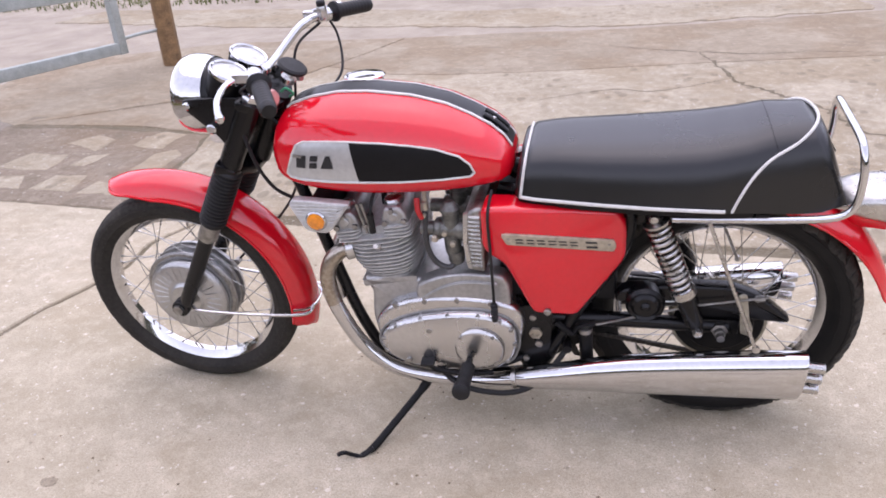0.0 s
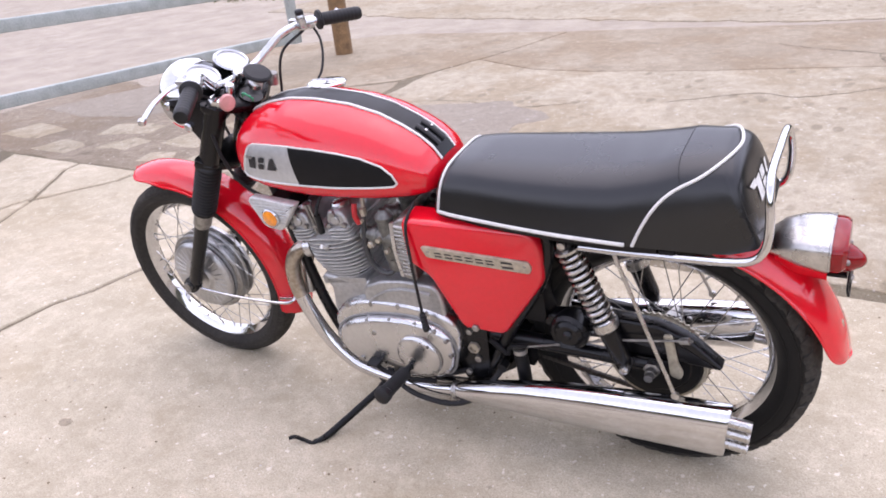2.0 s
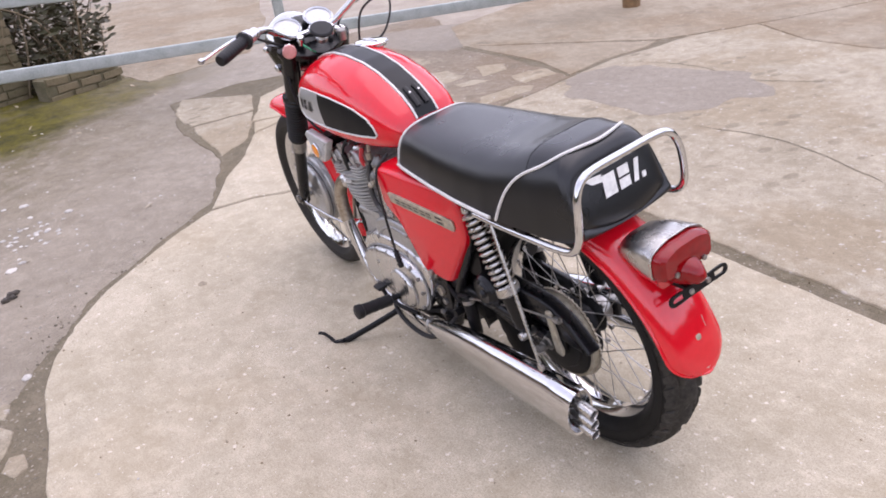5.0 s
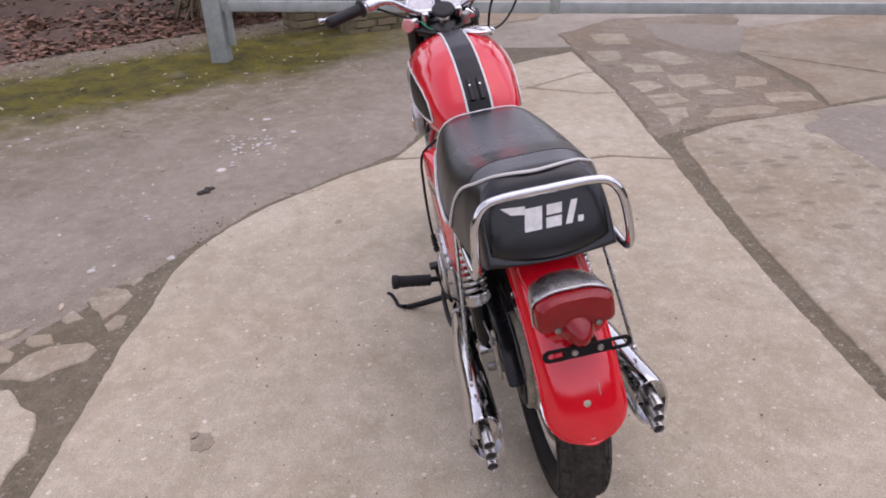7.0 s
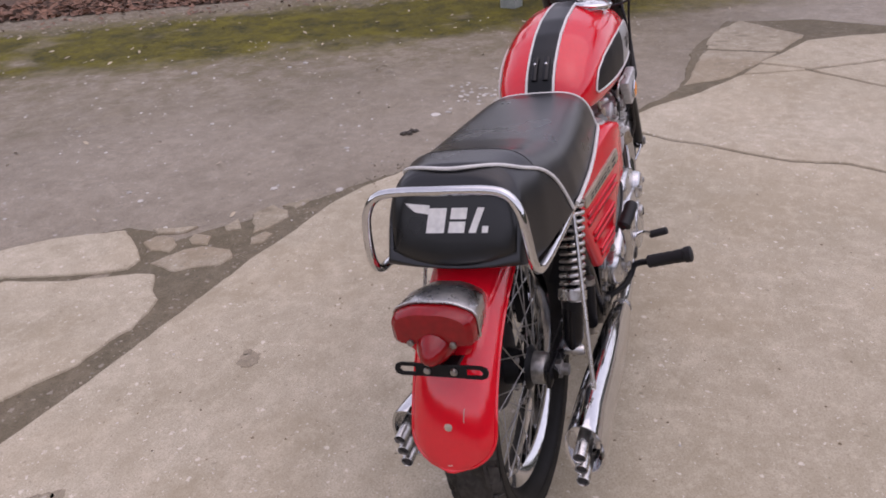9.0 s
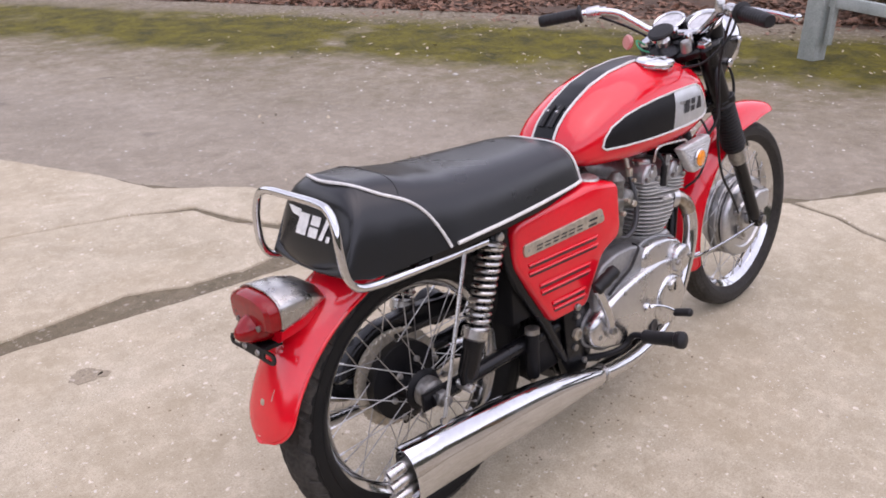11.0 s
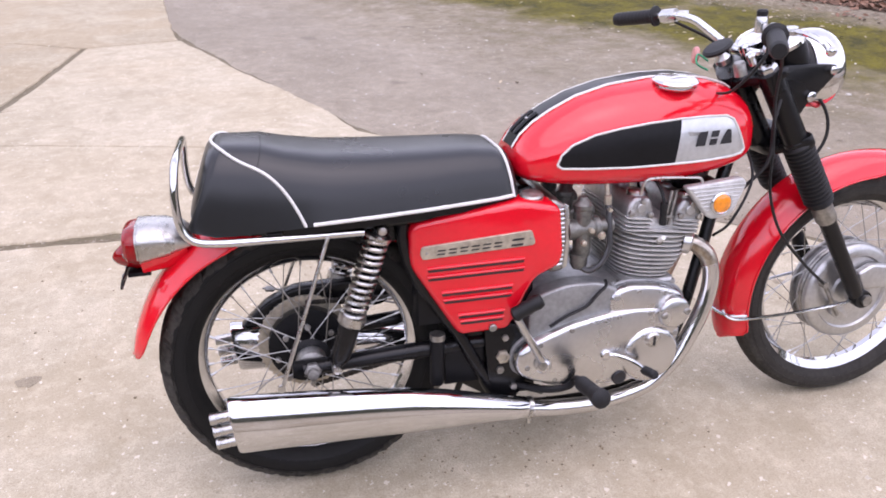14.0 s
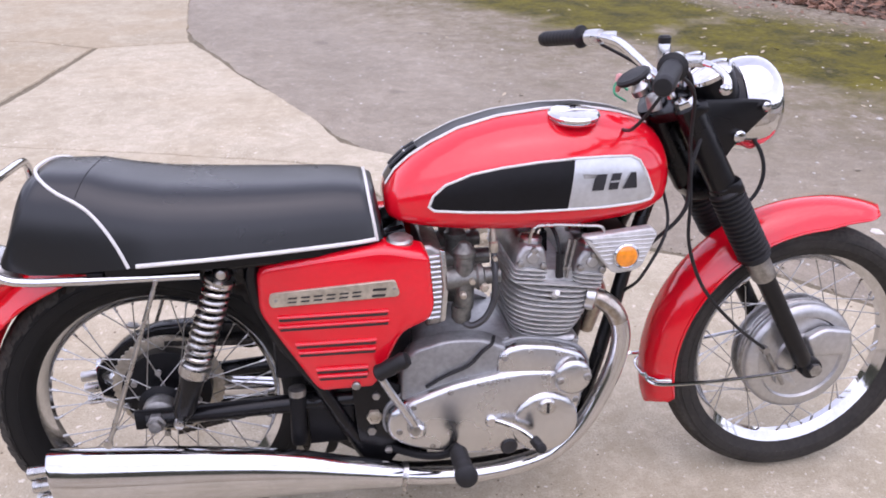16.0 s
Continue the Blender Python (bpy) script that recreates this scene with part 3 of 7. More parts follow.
def crack(points, width, seed):
    """Dirt lying in a crack: a thin ragged strip."""
    own = random.Random(seed)
    g, line = Geo(), curve_through([(x, y, 0) for x, y in points], 9)
    left, right = [], []
    for k, p in enumerate(line):
        d = (line[min(k + 1, len(line) - 1)] - line[max(k - 1, 0)]).normalized()
        side = Vector((-d.y, d.x, 0))
        w = width * own.uniform(0.25, 1.0) * (0.3 + 0.7 * math.sin(math.pi * (k + 0.5) / len(line)))
        p = p + side * own.gauss(0, width * 0.5)
        left.append((*(p + side * w).xy, 0.0016))
        right.append((*(p - side * w).xy, 0.0016))
    g.loft([left, right], cap0=False, cap1=False, closed=False)
    part("crack_dirt", g, JOINT_SOIL, pavement, smooth=0)


for seed, (pts, wide_) in enumerate((([(-0.35, -4.4), (-0.42, -4.06), (-0.52, -3.5), (-0.68, -3.25), (-0.9, -2.9), (-1.0, -2.5), (-1.3, -2.1)], 0.022),
                                     ([(-1.61, -4.26), (-1.15, -4.33), (-0.72, -4.3), (-0.4, -4.4), (0.02, -4.55), (0.37, -4.74)], 0.012),
                                     ([(2.7, -2.9), (2.2, -3.0), (1.7, -2.9), (1.3, -3.05)], 0.008), ([(-0.5, -3.6), (0.0, -3.3), (0.3, -3.35), (0.8, -3.1)], 0.008),
                                     ([(-2.5, 3.4), (-1.8, 3.2), (-1.45, 3.3)], 0.008), ([(0.3, -1.9), (0.9, -2.1), (1.4, -2.05)], 0.006))):
    crack(pts, wide_, seed)


def stain(x, y, r, seed):
    """A dried oily spot with a broken outline."""
    own = random.Random(seed)
    g = Geo()
    reach = [r * own.uniform(0.8, 1.12) for _ in range(22)]
    rim = [(x + reach[k] * math.cos(k * 2 * math.pi / 22) * 1.25, y + reach[k] * math.sin(k * 2 * math.pi / 22), 0.0014) for k in range(22)]
    g.f.append(tuple(g.ring(rim)))
    part("oil_stain", g, OIL, pavement, smooth=0)


for seed, (x, y, r) in enumerate(((0.25, 0.94, 0.034), (0.285, 0.965, 0.014), (-0.42, 1.13, 0.042), (-0.37, 1.10, 0.018), (-0.82, 0.55, 0.03), (1.7, 0.55, 0.02), (0.1, -1.6, 0.03))):
    stain(x, y, r, seed + 40)
# pale driveway beyond the gate
slab([(6.2, -0.4), (8.5, -0.2), (14, -1.0), (14, -4.5), (8.0, -2.3), (6.5, -1.5)], CONCRETE_FAR, 0.05, -0.006)
slab([(-2.0, -6.05), (0.2, -5.6), (2.2, -5.9), (4.3, -6.2), (7.2, -7.0), (7.0, -7.8), (4.0, -7.3), (1.8, -6.7), (-2.0, -6.75)], CONCRETE_ROUGH, 0.09, -0.004)

# ---------------------------------------------------------------- loose bits on the ground
rng = random.Random(4)


def verge_x(d, y):
    return (d - 0.515 * y) / 0.858


def scatter(name, label, category, count, where, size, mat, flat=0.35, sides=6):
    g = Geo()
    for _ in range(count):
        x, y, z = where()
        s = size * rng.uniform(0.5, 1.5)
        a0 = rng.uniform(0, 6.3)
        pts = [(x + s * rng.uniform(0.6, 1.1) * math.cos(a0 + 2 * math.pi * k / sides), y + s * rng.uniform(0.6, 1.1) * math.sin(a0 + 2 * math.pi * k / sides)) for k in range(sides)]
        g.loft([[(px, py, z - 0.004) for px, py in pts], [(px, py, z + s * flat * 0.4) for px, py in pts],
                [(x + (px - x) * 0.6, y + (py - y) * 0.6, z + s * flat) for px, py in pts]], cap0=False)
    return thing(name, label, category, g, mat, kind="stuff", smooth=0)


def asphalt_place():
    while True:
        x, y = rng.uniform(-0.5, 5.5), rng.uniform(0.3, 5.0)
        if 0.858 * x + 0.515 * y < 5.2 and y > 1.3 - max(0, x - 1.2) * 0.9 + 0.15 and x > 0.7 - 0.35 * (y - 2):
            return x, y, -0.014


def yard_place():
    return rng.uniform(-1.2, 4.0), rng.uniform(-3.5, 1.3), 0.0


scatter("loose_stones", "small pale stones scattered on the asphalt", "stones", 240, asphalt_place, 0.008, PEBBLE)
scatter("stone_chips", "cluster of pale stone chips on the asphalt", "stones", 46, lambda: (rng.gauss(2.97, 0.16), rng.gauss(1.06, 0.11), -0.014), 0.013, PEBBLE)
STONES = [(3.18, 0.88), (3.52, 1.07), (3.16, 3.2), (2.3, 2.41), (3.48, 2.53), (1.99, 1.43), (1.25, 2.15), (1.53, 1.4), (1.44, 1.6), (2.6, 1.13)]
scatter("pale_cobbles", "larger pale stones lying on the asphalt", "stones", 18, lambda: (lambda q: (q[0] + rng.gauss(0, 0.05), q[1] + rng.gauss(0, 0.05), -0.014))(rng.choice(STONES)), 0.02, PEBBLE)
scatter("twig_clump", "dark clump of twig and leaf on the asphalt", "debris", 9, lambda: (rng.gauss(2.29, 0.02), rng.gauss(1.2, 0.02), -0.012), 0.016, BARK_DARK, 0.6, 5)
scatter("verge_gravel", "grey gravel along the mossy verge", "gravel", 700, lambda: (lambda y, d: (verge_x(d, y), y, -0.014))(rng.uniform(-0.3, 7), rng.uniform(6.2, 7.1)), 0.013, GRAVEL)
scatter("grit", "fine pale grit strewn over the concrete", "grit", 280, yard_place, 0.0035, PEBBLE)


EDGE = curve_through([(-1.6, 1.50, 0), (-0.5, 1.48, 0), (0.17, 1.40, 0), (0.81, 1.34, 0), (1.35, 1.25, 0), (1.75, 1.09, 0), (2.15, 0.72, 0), (2.485, 0.29, 0)], 12)
RIFT = curve_through([(-1.6, -0.86, 0), (-0.05, -0.98, 0), (0.7, -1.04, 0), (1.2, -1.08, 0), (1.68, -1.14, 0), (2.1, -1.21, 0), (2.6, -1.36, 0)], 12)


def edge_place(line, spread):
    p = rng.choice(line).lerp(rng.choice(line), 0.02)
    return p.x + rng.gauss(0, 0.05), p.y + rng.gauss(0, spread), -0.0085


scatter("joint_gravel", "loose grit and crumbs along the broken slab edge", "gravel", 260, lambda: edge_place(EDGE, 0.03), 0.005, GRAVEL)
scatter("joint_gravel", "grit lying in the joint between slabs", "gravel", 380, lambda: edge_place(RIFT, 0.03), 0.0045, GRAVEL)

# dark soil crumbs on the slab, and finer debris about it
scatter("crumbled_rust", "dark crumbs fallen under the motorcycle", "debris", 130, lambda: (rng.gauss(0.5, 0.3), rng.gauss(-0.08, 0.12), 0.0), 0.003, TWIG, 0.4, 5)
scatter("ground_debris", "dark crumbs of twig and dirt on the concrete", "debris", 260, lambda: (rng.uniform(-1.0, 2.2), rng.choice((rng.uniform(-2.2, -0.35), rng.uniform(0.3, 1.2))), 0.0), 0.0036, TWIG, 0.5, 5)


def leaf_shape(g, at, size, turn, tilt, curl):
    m = Matrix.Translation(at) @ Euler((tilt, rng.uniform(-0.4, 0.4), turn)).to_matrix().to_4x4()
    pts = [(-1, 0, 0.1), (-0.4, 0.38, curl), (0.35, 0.34, curl), (1, 0, 0.15), (0.35, -0.34, curl), (-0.4, -0.38, curl)]
    ids = g.ring([m @ (Vector(p) * size) for p in pts])
    g.f += [(ids[0], ids[1], ids[2], ids[3]), (ids[0], ids[3], ids[4], ids[5])]


litter = Geo()
for _ in range(13000):
    y = rng.uniform(1.0, 9.5)
    d = 7.1 + 3.3 * rng.random() ** 1.2
    x = verge_x(d, y)
    h = max(0.0, min(0.5, (d - 7.1) * 0.16)) + noise.noise(Vector((x * 2, y * 2, 0))) * 0.04
    leaf_shape(litter, (x, y, -0.005 + max(0, h) * rng.uniform(0.75, 1.0)), rng.uniform(0.03, 0.06), rng.uniform(0, 6.3), rng.gauss(0, 0.5), rng.uniform(-0.2, 0.35))
for _ in range(260):
    y = rng.uniform(-0.6, 6)
    leaf_shape(litter, (verge_x(rng.uniform(6.5, 7.4), y), y, -0.006), rng.uniform(0.025, 0.045), rng.uniform(0, 6.3), rng.gauss(0, 0.3), 0.2)
thing("leaf_litter", "drift of brown dead leaves along the verge", "leaves", litter, LEAF, kind="stuff", smooth=0)

pale = Geo()
for _ in range(60):
    x, y, z = asphalt_place()
    leaf_shape(pale, (x, y, z + 0.006), rng.uniform(0.012, 0.028), rng.uniform(0, 6.3), rng.gauss(0, 0.2), 0.15)
for _ in range(80):
    y = rng.uniform(-0.5, 6)
    leaf_shape(pale, (verge_x(rng.uniform(4.6, 6.6), y), y, -0.006), rng.uniform(0.015, 0.03), rng.uniform(0, 6.3), rng.gauss(0, 0.3), 0.15)
thing("dry_leaves", "pale dry leaf scraps lying on the asphalt", "leaves", pale, LEAF_PALE, kind="stuff", smooth=0)

bank = Geo()
rows = []
for i in range(15):
    d = 7.0 + i * 0.35
    rows.append([(verge_x(d, y), y, -0.03 + max(0.0, min(0.7, (d - 7.1) * 0.17)) + 0.05 * noise.noise(Vector((d * 2, y * 1.5, 3)))) for y in (0.9 + 0.35 * k for k in range(30))])
bank.loft(rows, cap0=False, cap1=False, closed=False)
thing("earth_bank", "dark earth bank under the dead leaves", "bank", bank, material("dark_soil", (0.10, 0.064, 0.043), 0.95, vary=0.3, bump=0.8, bump_scale=40), kind="structure")


def shrub(name, label, centre, spread, count, twigs, leaf_mat, size):
    """A tangled shrub: bare stems and many small leaves."""
    root = thing(name, label, "shrub")
    g, s = Geo(), Geo()
    c = Vector(centre)
    for _ in range(twigs):
        a = c + Vector((rng.uniform(-0.7, 0.7) * spread[0], rng.uniform(-0.7, 0.7) * spread[1], 0))
        b = c + Vector((rng.uniform(-1, 1) * spread[0], rng.uniform(-1, 1) * spread[1], spread[2] * rng.uniform(0.4, 1.1)))
        k = a.lerp(b, 0.5) + Vector((rng.gauss(0, 0.12), rng.gauss(0, 0.12), rng.uniform(0, 0.2)))
        s.tube(curve_through([a, k, b], 4), [0.012 - 0.0011 * q for q in range(9)], 5)
    for _ in range(count):
        while True:
            p = Vector((rng.uniform(-1, 1), rng.uniform(-1, 1), rng.uniform(0, 1)))
            if p.x ** 2 + p.y ** 2 + (p.z - 0.35) ** 2 * 1.6 < 0.75 + 0.5 * noise.noise(p * 2.5 + c):
                break
        leaf_shape(g, c + Vector((p.x * spread[0], p.y * spread[1], p.z * spread[2])), size * rng.uniform(0.6, 1.4), rng.uniform(0, 6.3), rng.gauss(0, 0.9), 0.15)
    part("stem", s, TWIG, root)
    part("foliage", g, leaf_mat, root, smooth=0)
    return root


shrub("ivy_shrub", "dark ivy tangle growing over a low wall", (7.3, 0.25, 0.0), (0.75, 0.75, 1.05), 2600, 60, IVY, 0.045)
shrub("undergrowth", "dark bramble undergrowth behind the leaf drift", (9.4, 4.2, 0.3), (1.1, 1.6, 2.2), 2600, 120, SCRUB, 0.045)
shrub("undergrowth", "dark bramble undergrowth behind the leaf drift", (8.9, 7.0, 0.3), (1.1, 1.6, 2.2), 2400, 110, SCRUB, 0.045)
shrub("undergrowth", "dark bramble undergrowth beside the brick pier", (7.9, 1.7, 0.1), (0.8, 0.8, 2.0), 1900, 110, SCRUB, 0.04)


# ---------------------------------------------------------------- gate and posts
gate_turn = math.atan2(-4.4 - 1.5, 4.15 - 5.55)
post = Geo()
post.box((-0.075, -0.075, -0.3), (0.075, 0.075, 1.5), 0.008)
gp = thing("gate_post", "square grey galvanised steel gate post", "gate post", post, GALV)
gp.matrix_basis = pose(5.56, 1.52, 0, 0, 0, math.degrees(gate_turn))
hinge = Geo()
hinge.tube([(-0.03, 0.09, 0.52), (0.05, 0.1, 0.52)], 0.02, 10).box((0.0, 0.074, 0.49), (0.07, 0.082, 0.55), 0.002)
part("hinge_bracket", hinge, STEEL, gp, "bolted steel hinge bracket")

gate = thing("field_gate", "open-railed grey galvanised field gate hung across the drive", "gate")
gate.matrix_basis = pose(5.54, 1.42, 0, 0, 0, math.degrees(gate_turn))
LONG = 5.55


def rail_z(base, end, s):
    return base + (end - base) * s / LONG


for low, end in ((0.45, 0.25), (0.98, 0.70), (1.35, 1.1)):
    r = Geo()
    r.loft([[(x, y, rail_z(low, end, x) + z) for y, z in rounded([(-0.022, -0.045), (0.022, -0.045), (0.022, 0.045), (-0.022, 0.045)], 0.01, 3)] for x in (-0.03, LONG)])
    part("rail", r, GALV, gate)
for s in (0.0, 2.78, LONG - 0.03):
    u = Geo()
    u.box((s - 0.04 if s else 0.0, -0.03, rail_z(0.40, 0.20, s) if s else 0.12), (s + 0.04, 0.03, rail_z(1.39, 1.14, s)), 0.008)
    part("upright", u, GALV, gate)
latch = Geo()
latch.tube([(LONG - 0.05, 0.0, 0.315), (LONG + 0.2, 0.0, 0.32), (LONG + 0.42, 0.0, 0.31)], 0.014, 8)
part("latch_bar", latch, GALV, gate, "steel drop latch bar")
stop_post = Geo()
stop_post.lathe([(0.085, -0.3), (0.082, 0.4), (0.078, 1.3), (0.06, 1.33), (0.001, 1.335)], (4.12, -4.43, 0), (0, 0, 1), 14, lambda k, i: 0.006 * math.sin(i * 2.4 + k))
thing("timber_post", "round weathered brown timber gate stop post", "gate post", stop_post, RUSTY)

# ---------------------------------------------------------------- brick pier and low wall
pier = thing("brick_pier", "old mossy brick pier beside the gate", "brick pier")
pier.matrix_basis = pose(6.95, 0.78, -0.05, 0, 0, 20)
core = Geo()
core.box((-0.215, -0.215, 0), (0.215, 0.215, 1.62), 0.01)
part("mortar_core", core, MORTAR, pier)
brick_mesh = Geo()
brick_mesh.box((-0.1, -0.02, -0.031), (0.1, 0.03, 0.031), 0.006)
brick_data = brick_mesh.mesh("brick", BRICK, 0)
brng = random.Random(9)
for face in range(4):
    turn = pose(0, 0, 0, 0, 0, 90 * face)
    for row in range(21):
        for col in range(2):
            x = -0.107 + 0.215 * col + (0.012 if row % 2 else -0.012)
            b = new("brick", brick_data)
            b.parent = pier
            b.matrix_basis = turn @ pose(x, -0.21 + brng.uniform(-0.008, 0.006), 0.04 + row * 0.075, brng.gauss(0, 1.2), brng.gauss(0, 0.8), brng.gauss(0, 1))
low_wall = thing("low_wall", "low crumbling mossy brick wall", "wall")
low_wall.matrix_basis = pose(6.62, 0.05, -0.05, 0, 0, -70)
lw = Geo()
lw.box((-0.42, -0.1, 0), (0.32, 0.1, 0.22), 0.015)
part("wall_core", lw, MORTAR, low_wall)
for row in range(3):
    for col in range(3):
        for side in (-1, 1):
            b = new("brick", brick_data)
            b.parent = low_wall
            b.matrix_basis = pose(-0.3 + 0.23 * col + 0.08 * (row % 2), side * 0.095, 0.045 + row * 0.075, brng.gauss(0, 2), brng.gauss(0, 2), 180 if side > 0 else 0)

# ---------------------------------------------------------------- far verge and trees
verge = Geo()
for _ in range(5000):
    x, y = rng.uniform(-6, 10), -8.0 - 3.0 * rng.random()
    h, a = rng.uniform(0.04, 0.11), rng.uniform(0, 3.1)
    dx, dy = 0.012 * math.cos(a), 0.012 * math.sin(a)
    ids = verge.ring([(x - dx, y - dy, -0.02), (x + dx, y + dy, -0.02), (x + rng.gauss(0, 0.03), y + rng.gauss(0, 0.03), h)])
    verge.f.append(tuple(ids))
thing("verge_grass", "rough grass on the far verge", "grass", verge, GRASS, kind="stuff", smooth=0)
# out of view; height by direction is set for what chrome and seat mirror
belt = Geo()
rows = []
for k in range(181):
    a = 2 * math.pi * k / 180
    r = 34 + 5 * noise.noise(Vector((math.cos(a) * 3, math.sin(a) * 3, 0)))
    h = 7.2 - 1.6 * math.sin(a) - 2.5 * max(0.0, math.cos(a + 0.2)) ** 2 + 1.8 * noise.noise(Vector((math.cos(a) * 9, math.sin(a) * 9, 5))) + 0.8 * noise.noise(Vector((math.cos(a) * 40, math.sin(a) * 40, 9)))
    rows.append([(r * math.cos(a), r * math.sin(a), -0.5), ((r + 1) * math.cos(a), (r + 1) * math.sin(a), h * 0.7), ((r + 3) * math.cos(a), (r + 3) * math.sin(a), h)])
belt.loft(rows, cap0=False, cap1=False, closed=False)
thing("backdrop", "belt of dark bare trees round the yard", "trees", belt, TREES, kind="structure")


# ================================================================ the motorcycle
# built upright: x to the front, y to its left, z up, the rear axle over the origin; then leant on its stand
LEAN = -7.03
bike = thing("motorcycle", "red three-cylinder classic motorcycle with chrome exhausts leaning on its side stand", "motorcycle")
bike.matrix_basis = pose(0, 0.0, 0.008, LEAN, 0, 0)
REAR, FRONT = Vector((-0.009, 0, 0.332)), Vector((1.466, 0, 0.3145))
AXIS_TOP, AXIS_DIR = Vector((1.06, 0, 0.93)), Vector((0.36, 0, -0.63)).normalized()
STEER = Matrix.Translation(AXIS_TOP) @ Matrix.Rotation(radians(0.0), 4, AXIS_DIR) @ Matrix.Translation(-AXIS_TOP)


def fpart(name, geo, mat, parent, label="", smooth=32):
    """A part that turns with the steering."""
    return part(name, geo.moved(STEER), mat, parent, label, smooth)


# ---------------------------------------------------------------- wheels
def rear_tread(k, i):
    j = k - 1
    if j < 6 or j > 22:
        return 0.0
    z = (i + abs(j - 14) * 1.6) % 9
    if j in (6, 7, 8, 20, 21, 22):
        return -0.008 if z < 3.4 else 0.0
    return -0.007 if z < 2.4 or j in (11, 17) else 0.0


def front_tread(k, i):
    j = k - 1
    if j in (10, 12, 14, 16, 18):
        return -0.003
    return -0.0025 if (j in (7, 8, 20, 21) and i % 6 < 2) else 0.0


def wheel(name, centre, tyre_r, width, rim_w, flanges, flange_y, place, tread, rubber):
    """A laced wheel. flanges: the spoke circle's radius on the right and on the left."""
    c = Vector(centre)
    rim = Geo()
    h, edge = rim_w / 2, RIM_R
    rim.lathe([(edge - 0.003, -h), (edge, -h + 0.004), (edge - 0.008, -h + 0.010), (0.246, -h + 0.016), (0.2395, -h * 0.3), (0.2395, h * 0.3), (0.246, h - 0.016), (edge - 0.008, h - 0.010),
               (edge, h - 0.004), (edge - 0.003, h), (edge - 0.012, h - 0.006), (0.243, h - 0.014), (0.236, h * 0.3), (0.236, -h * 0.3), (0.243, -h + 0.014), (edge - 0.012, -h + 0.006), (edge - 0.003, -h)], c, (0, 1, 0), 72)
    w = place(name, rim, CHROME, bike, "chromed steel rim laced with wire spokes")
    tyre, prof, half = Geo(), [], width / 2
    base = edge - 0.008
    deep = tyre_r - base
    for k in range(29):
        a = math.pi * (-0.70 + 1.40 * k / 28)
        prof.append((base + deep * 0.5 + deep * 0.5 * math.copysign(abs(math.cos(a)) ** 0.8, math.cos(a)), half * math.copysign(abs(math.sin(a)) ** 0.9, math.sin(a))))
    prof = [(base - 0.002, -h + 0.003)] + prof + [(base - 0.002, h - 0.003), (base - 0.002, -h + 0.003)]
    tyre.lathe(prof, c, (0, 1, 0), 216, tread)
    ty = place("tyre", tyre, rubber, w, "black treaded rubber tyre", 50)
    for side in (-1, 1):
        for a, out in ((0.60, 0.0011), (0.46, 0.0013)):
            r, y = base + deep * 0.5 + deep * 0.5 * math.copysign(abs(math.cos(math.pi * a)) ** 0.8, math.cos(math.pi * a)), half * abs(math.sin(math.pi * a)) ** 0.9
            place("sidewall_bead", Geo().tube([c + Vector((r * math.cos(2 * math.pi * k / 72), side * y, r * math.sin(2 * math.pi * k / 72))) for k in range(72)], out, 6, closed=True), rubber, ty)
    crown = Geo()
    band_ = [(r + 0.0008, y) for r, y in prof[7:24]]
    band_ += [(r - 0.012, y * 0.96) for r, y in reversed(prof[7:24])]
    crown.lathe(band_ + band_[:1], c, (0, 1, 0), 216, lambda k, i: tread(k + 7, i) if k < 17 else 0.0)
    place("tread", crown, TREAD, ty, "dusty cut tread blocks", 50)
    if tread is rear_tread:
        # cut blocks along both shoulders
        lugs = Geo()
        for side in (-1, 1):
            for k in range(54):
                a0 = 2 * math.pi * (k + (0.25 if side > 0 else 0)) / 54
                rows_ = []
                for t in (0.0, 0.33, 0.67, 1.0):
                    a = math.pi * (0.25 + 0.17 * t)
                    r = base + deep * 0.5 + deep * 0.5 * math.cos(a) ** 0.8
                    y = half * math.sin(a) ** 0.9
                    out = 0.0026 * (1 - t * 0.6)
                    lean, wide = 0.03 * t, 0.040 - 0.008 * t
                    ring_ = []
                    for da, lift in ((-wide, -0.003), (-wide * 0.85, out), (wide * 0.85, out), (wide, -0.003)):
                        rr, yy = r + lift * math.cos(a), y + lift * math.sin(a)
                        ring_.append(c + Vector((rr * math.cos(a0 + da + lean), side * yy, rr * math.sin(a0 + da + lean))))
                    rows_.append(ring_)
                lugs.loft(rows_)
        tagged(place("shoulder_tread", lugs, TREAD, ty, "worn dusty shoulder blocks", 20), "worn dusty shoulder blocks", kind="stuff")
    flange_r = flanges[1]
    hub = Geo()
    hub_mat = STEEL if place is fpart else SATIN
    hub.lathe([(0.012, -flange_y - 0.012), (0.03, -flange_y - 0.012), (flanges[0], -flange_y - 0.004), (flanges[0] + 0.004, -flange_y), (flanges[0], -flange_y + 0.006), (0.036, -flange_y + 0.016),
               (0.045, flange_y - 0.016), (flange_r, flange_y - 0.006), (flange_r + 0.004, flange_y), (flange_r, flange_y + 0.004), (0.03, flange_y + 0.012), (0.012, flange_y + 0.012)], c, (0, 1, 0), 40)
    place("hub", hub, hub_mat, w, "wheel hub with spoke flanges")
    unit = Geo()
    unit.tube([(0, 0, 0), (0, 0, 1)], 0.00135, 6)
    nip = Geo()
    data = unit.mesh("spoke", SPOKE_STEEL)
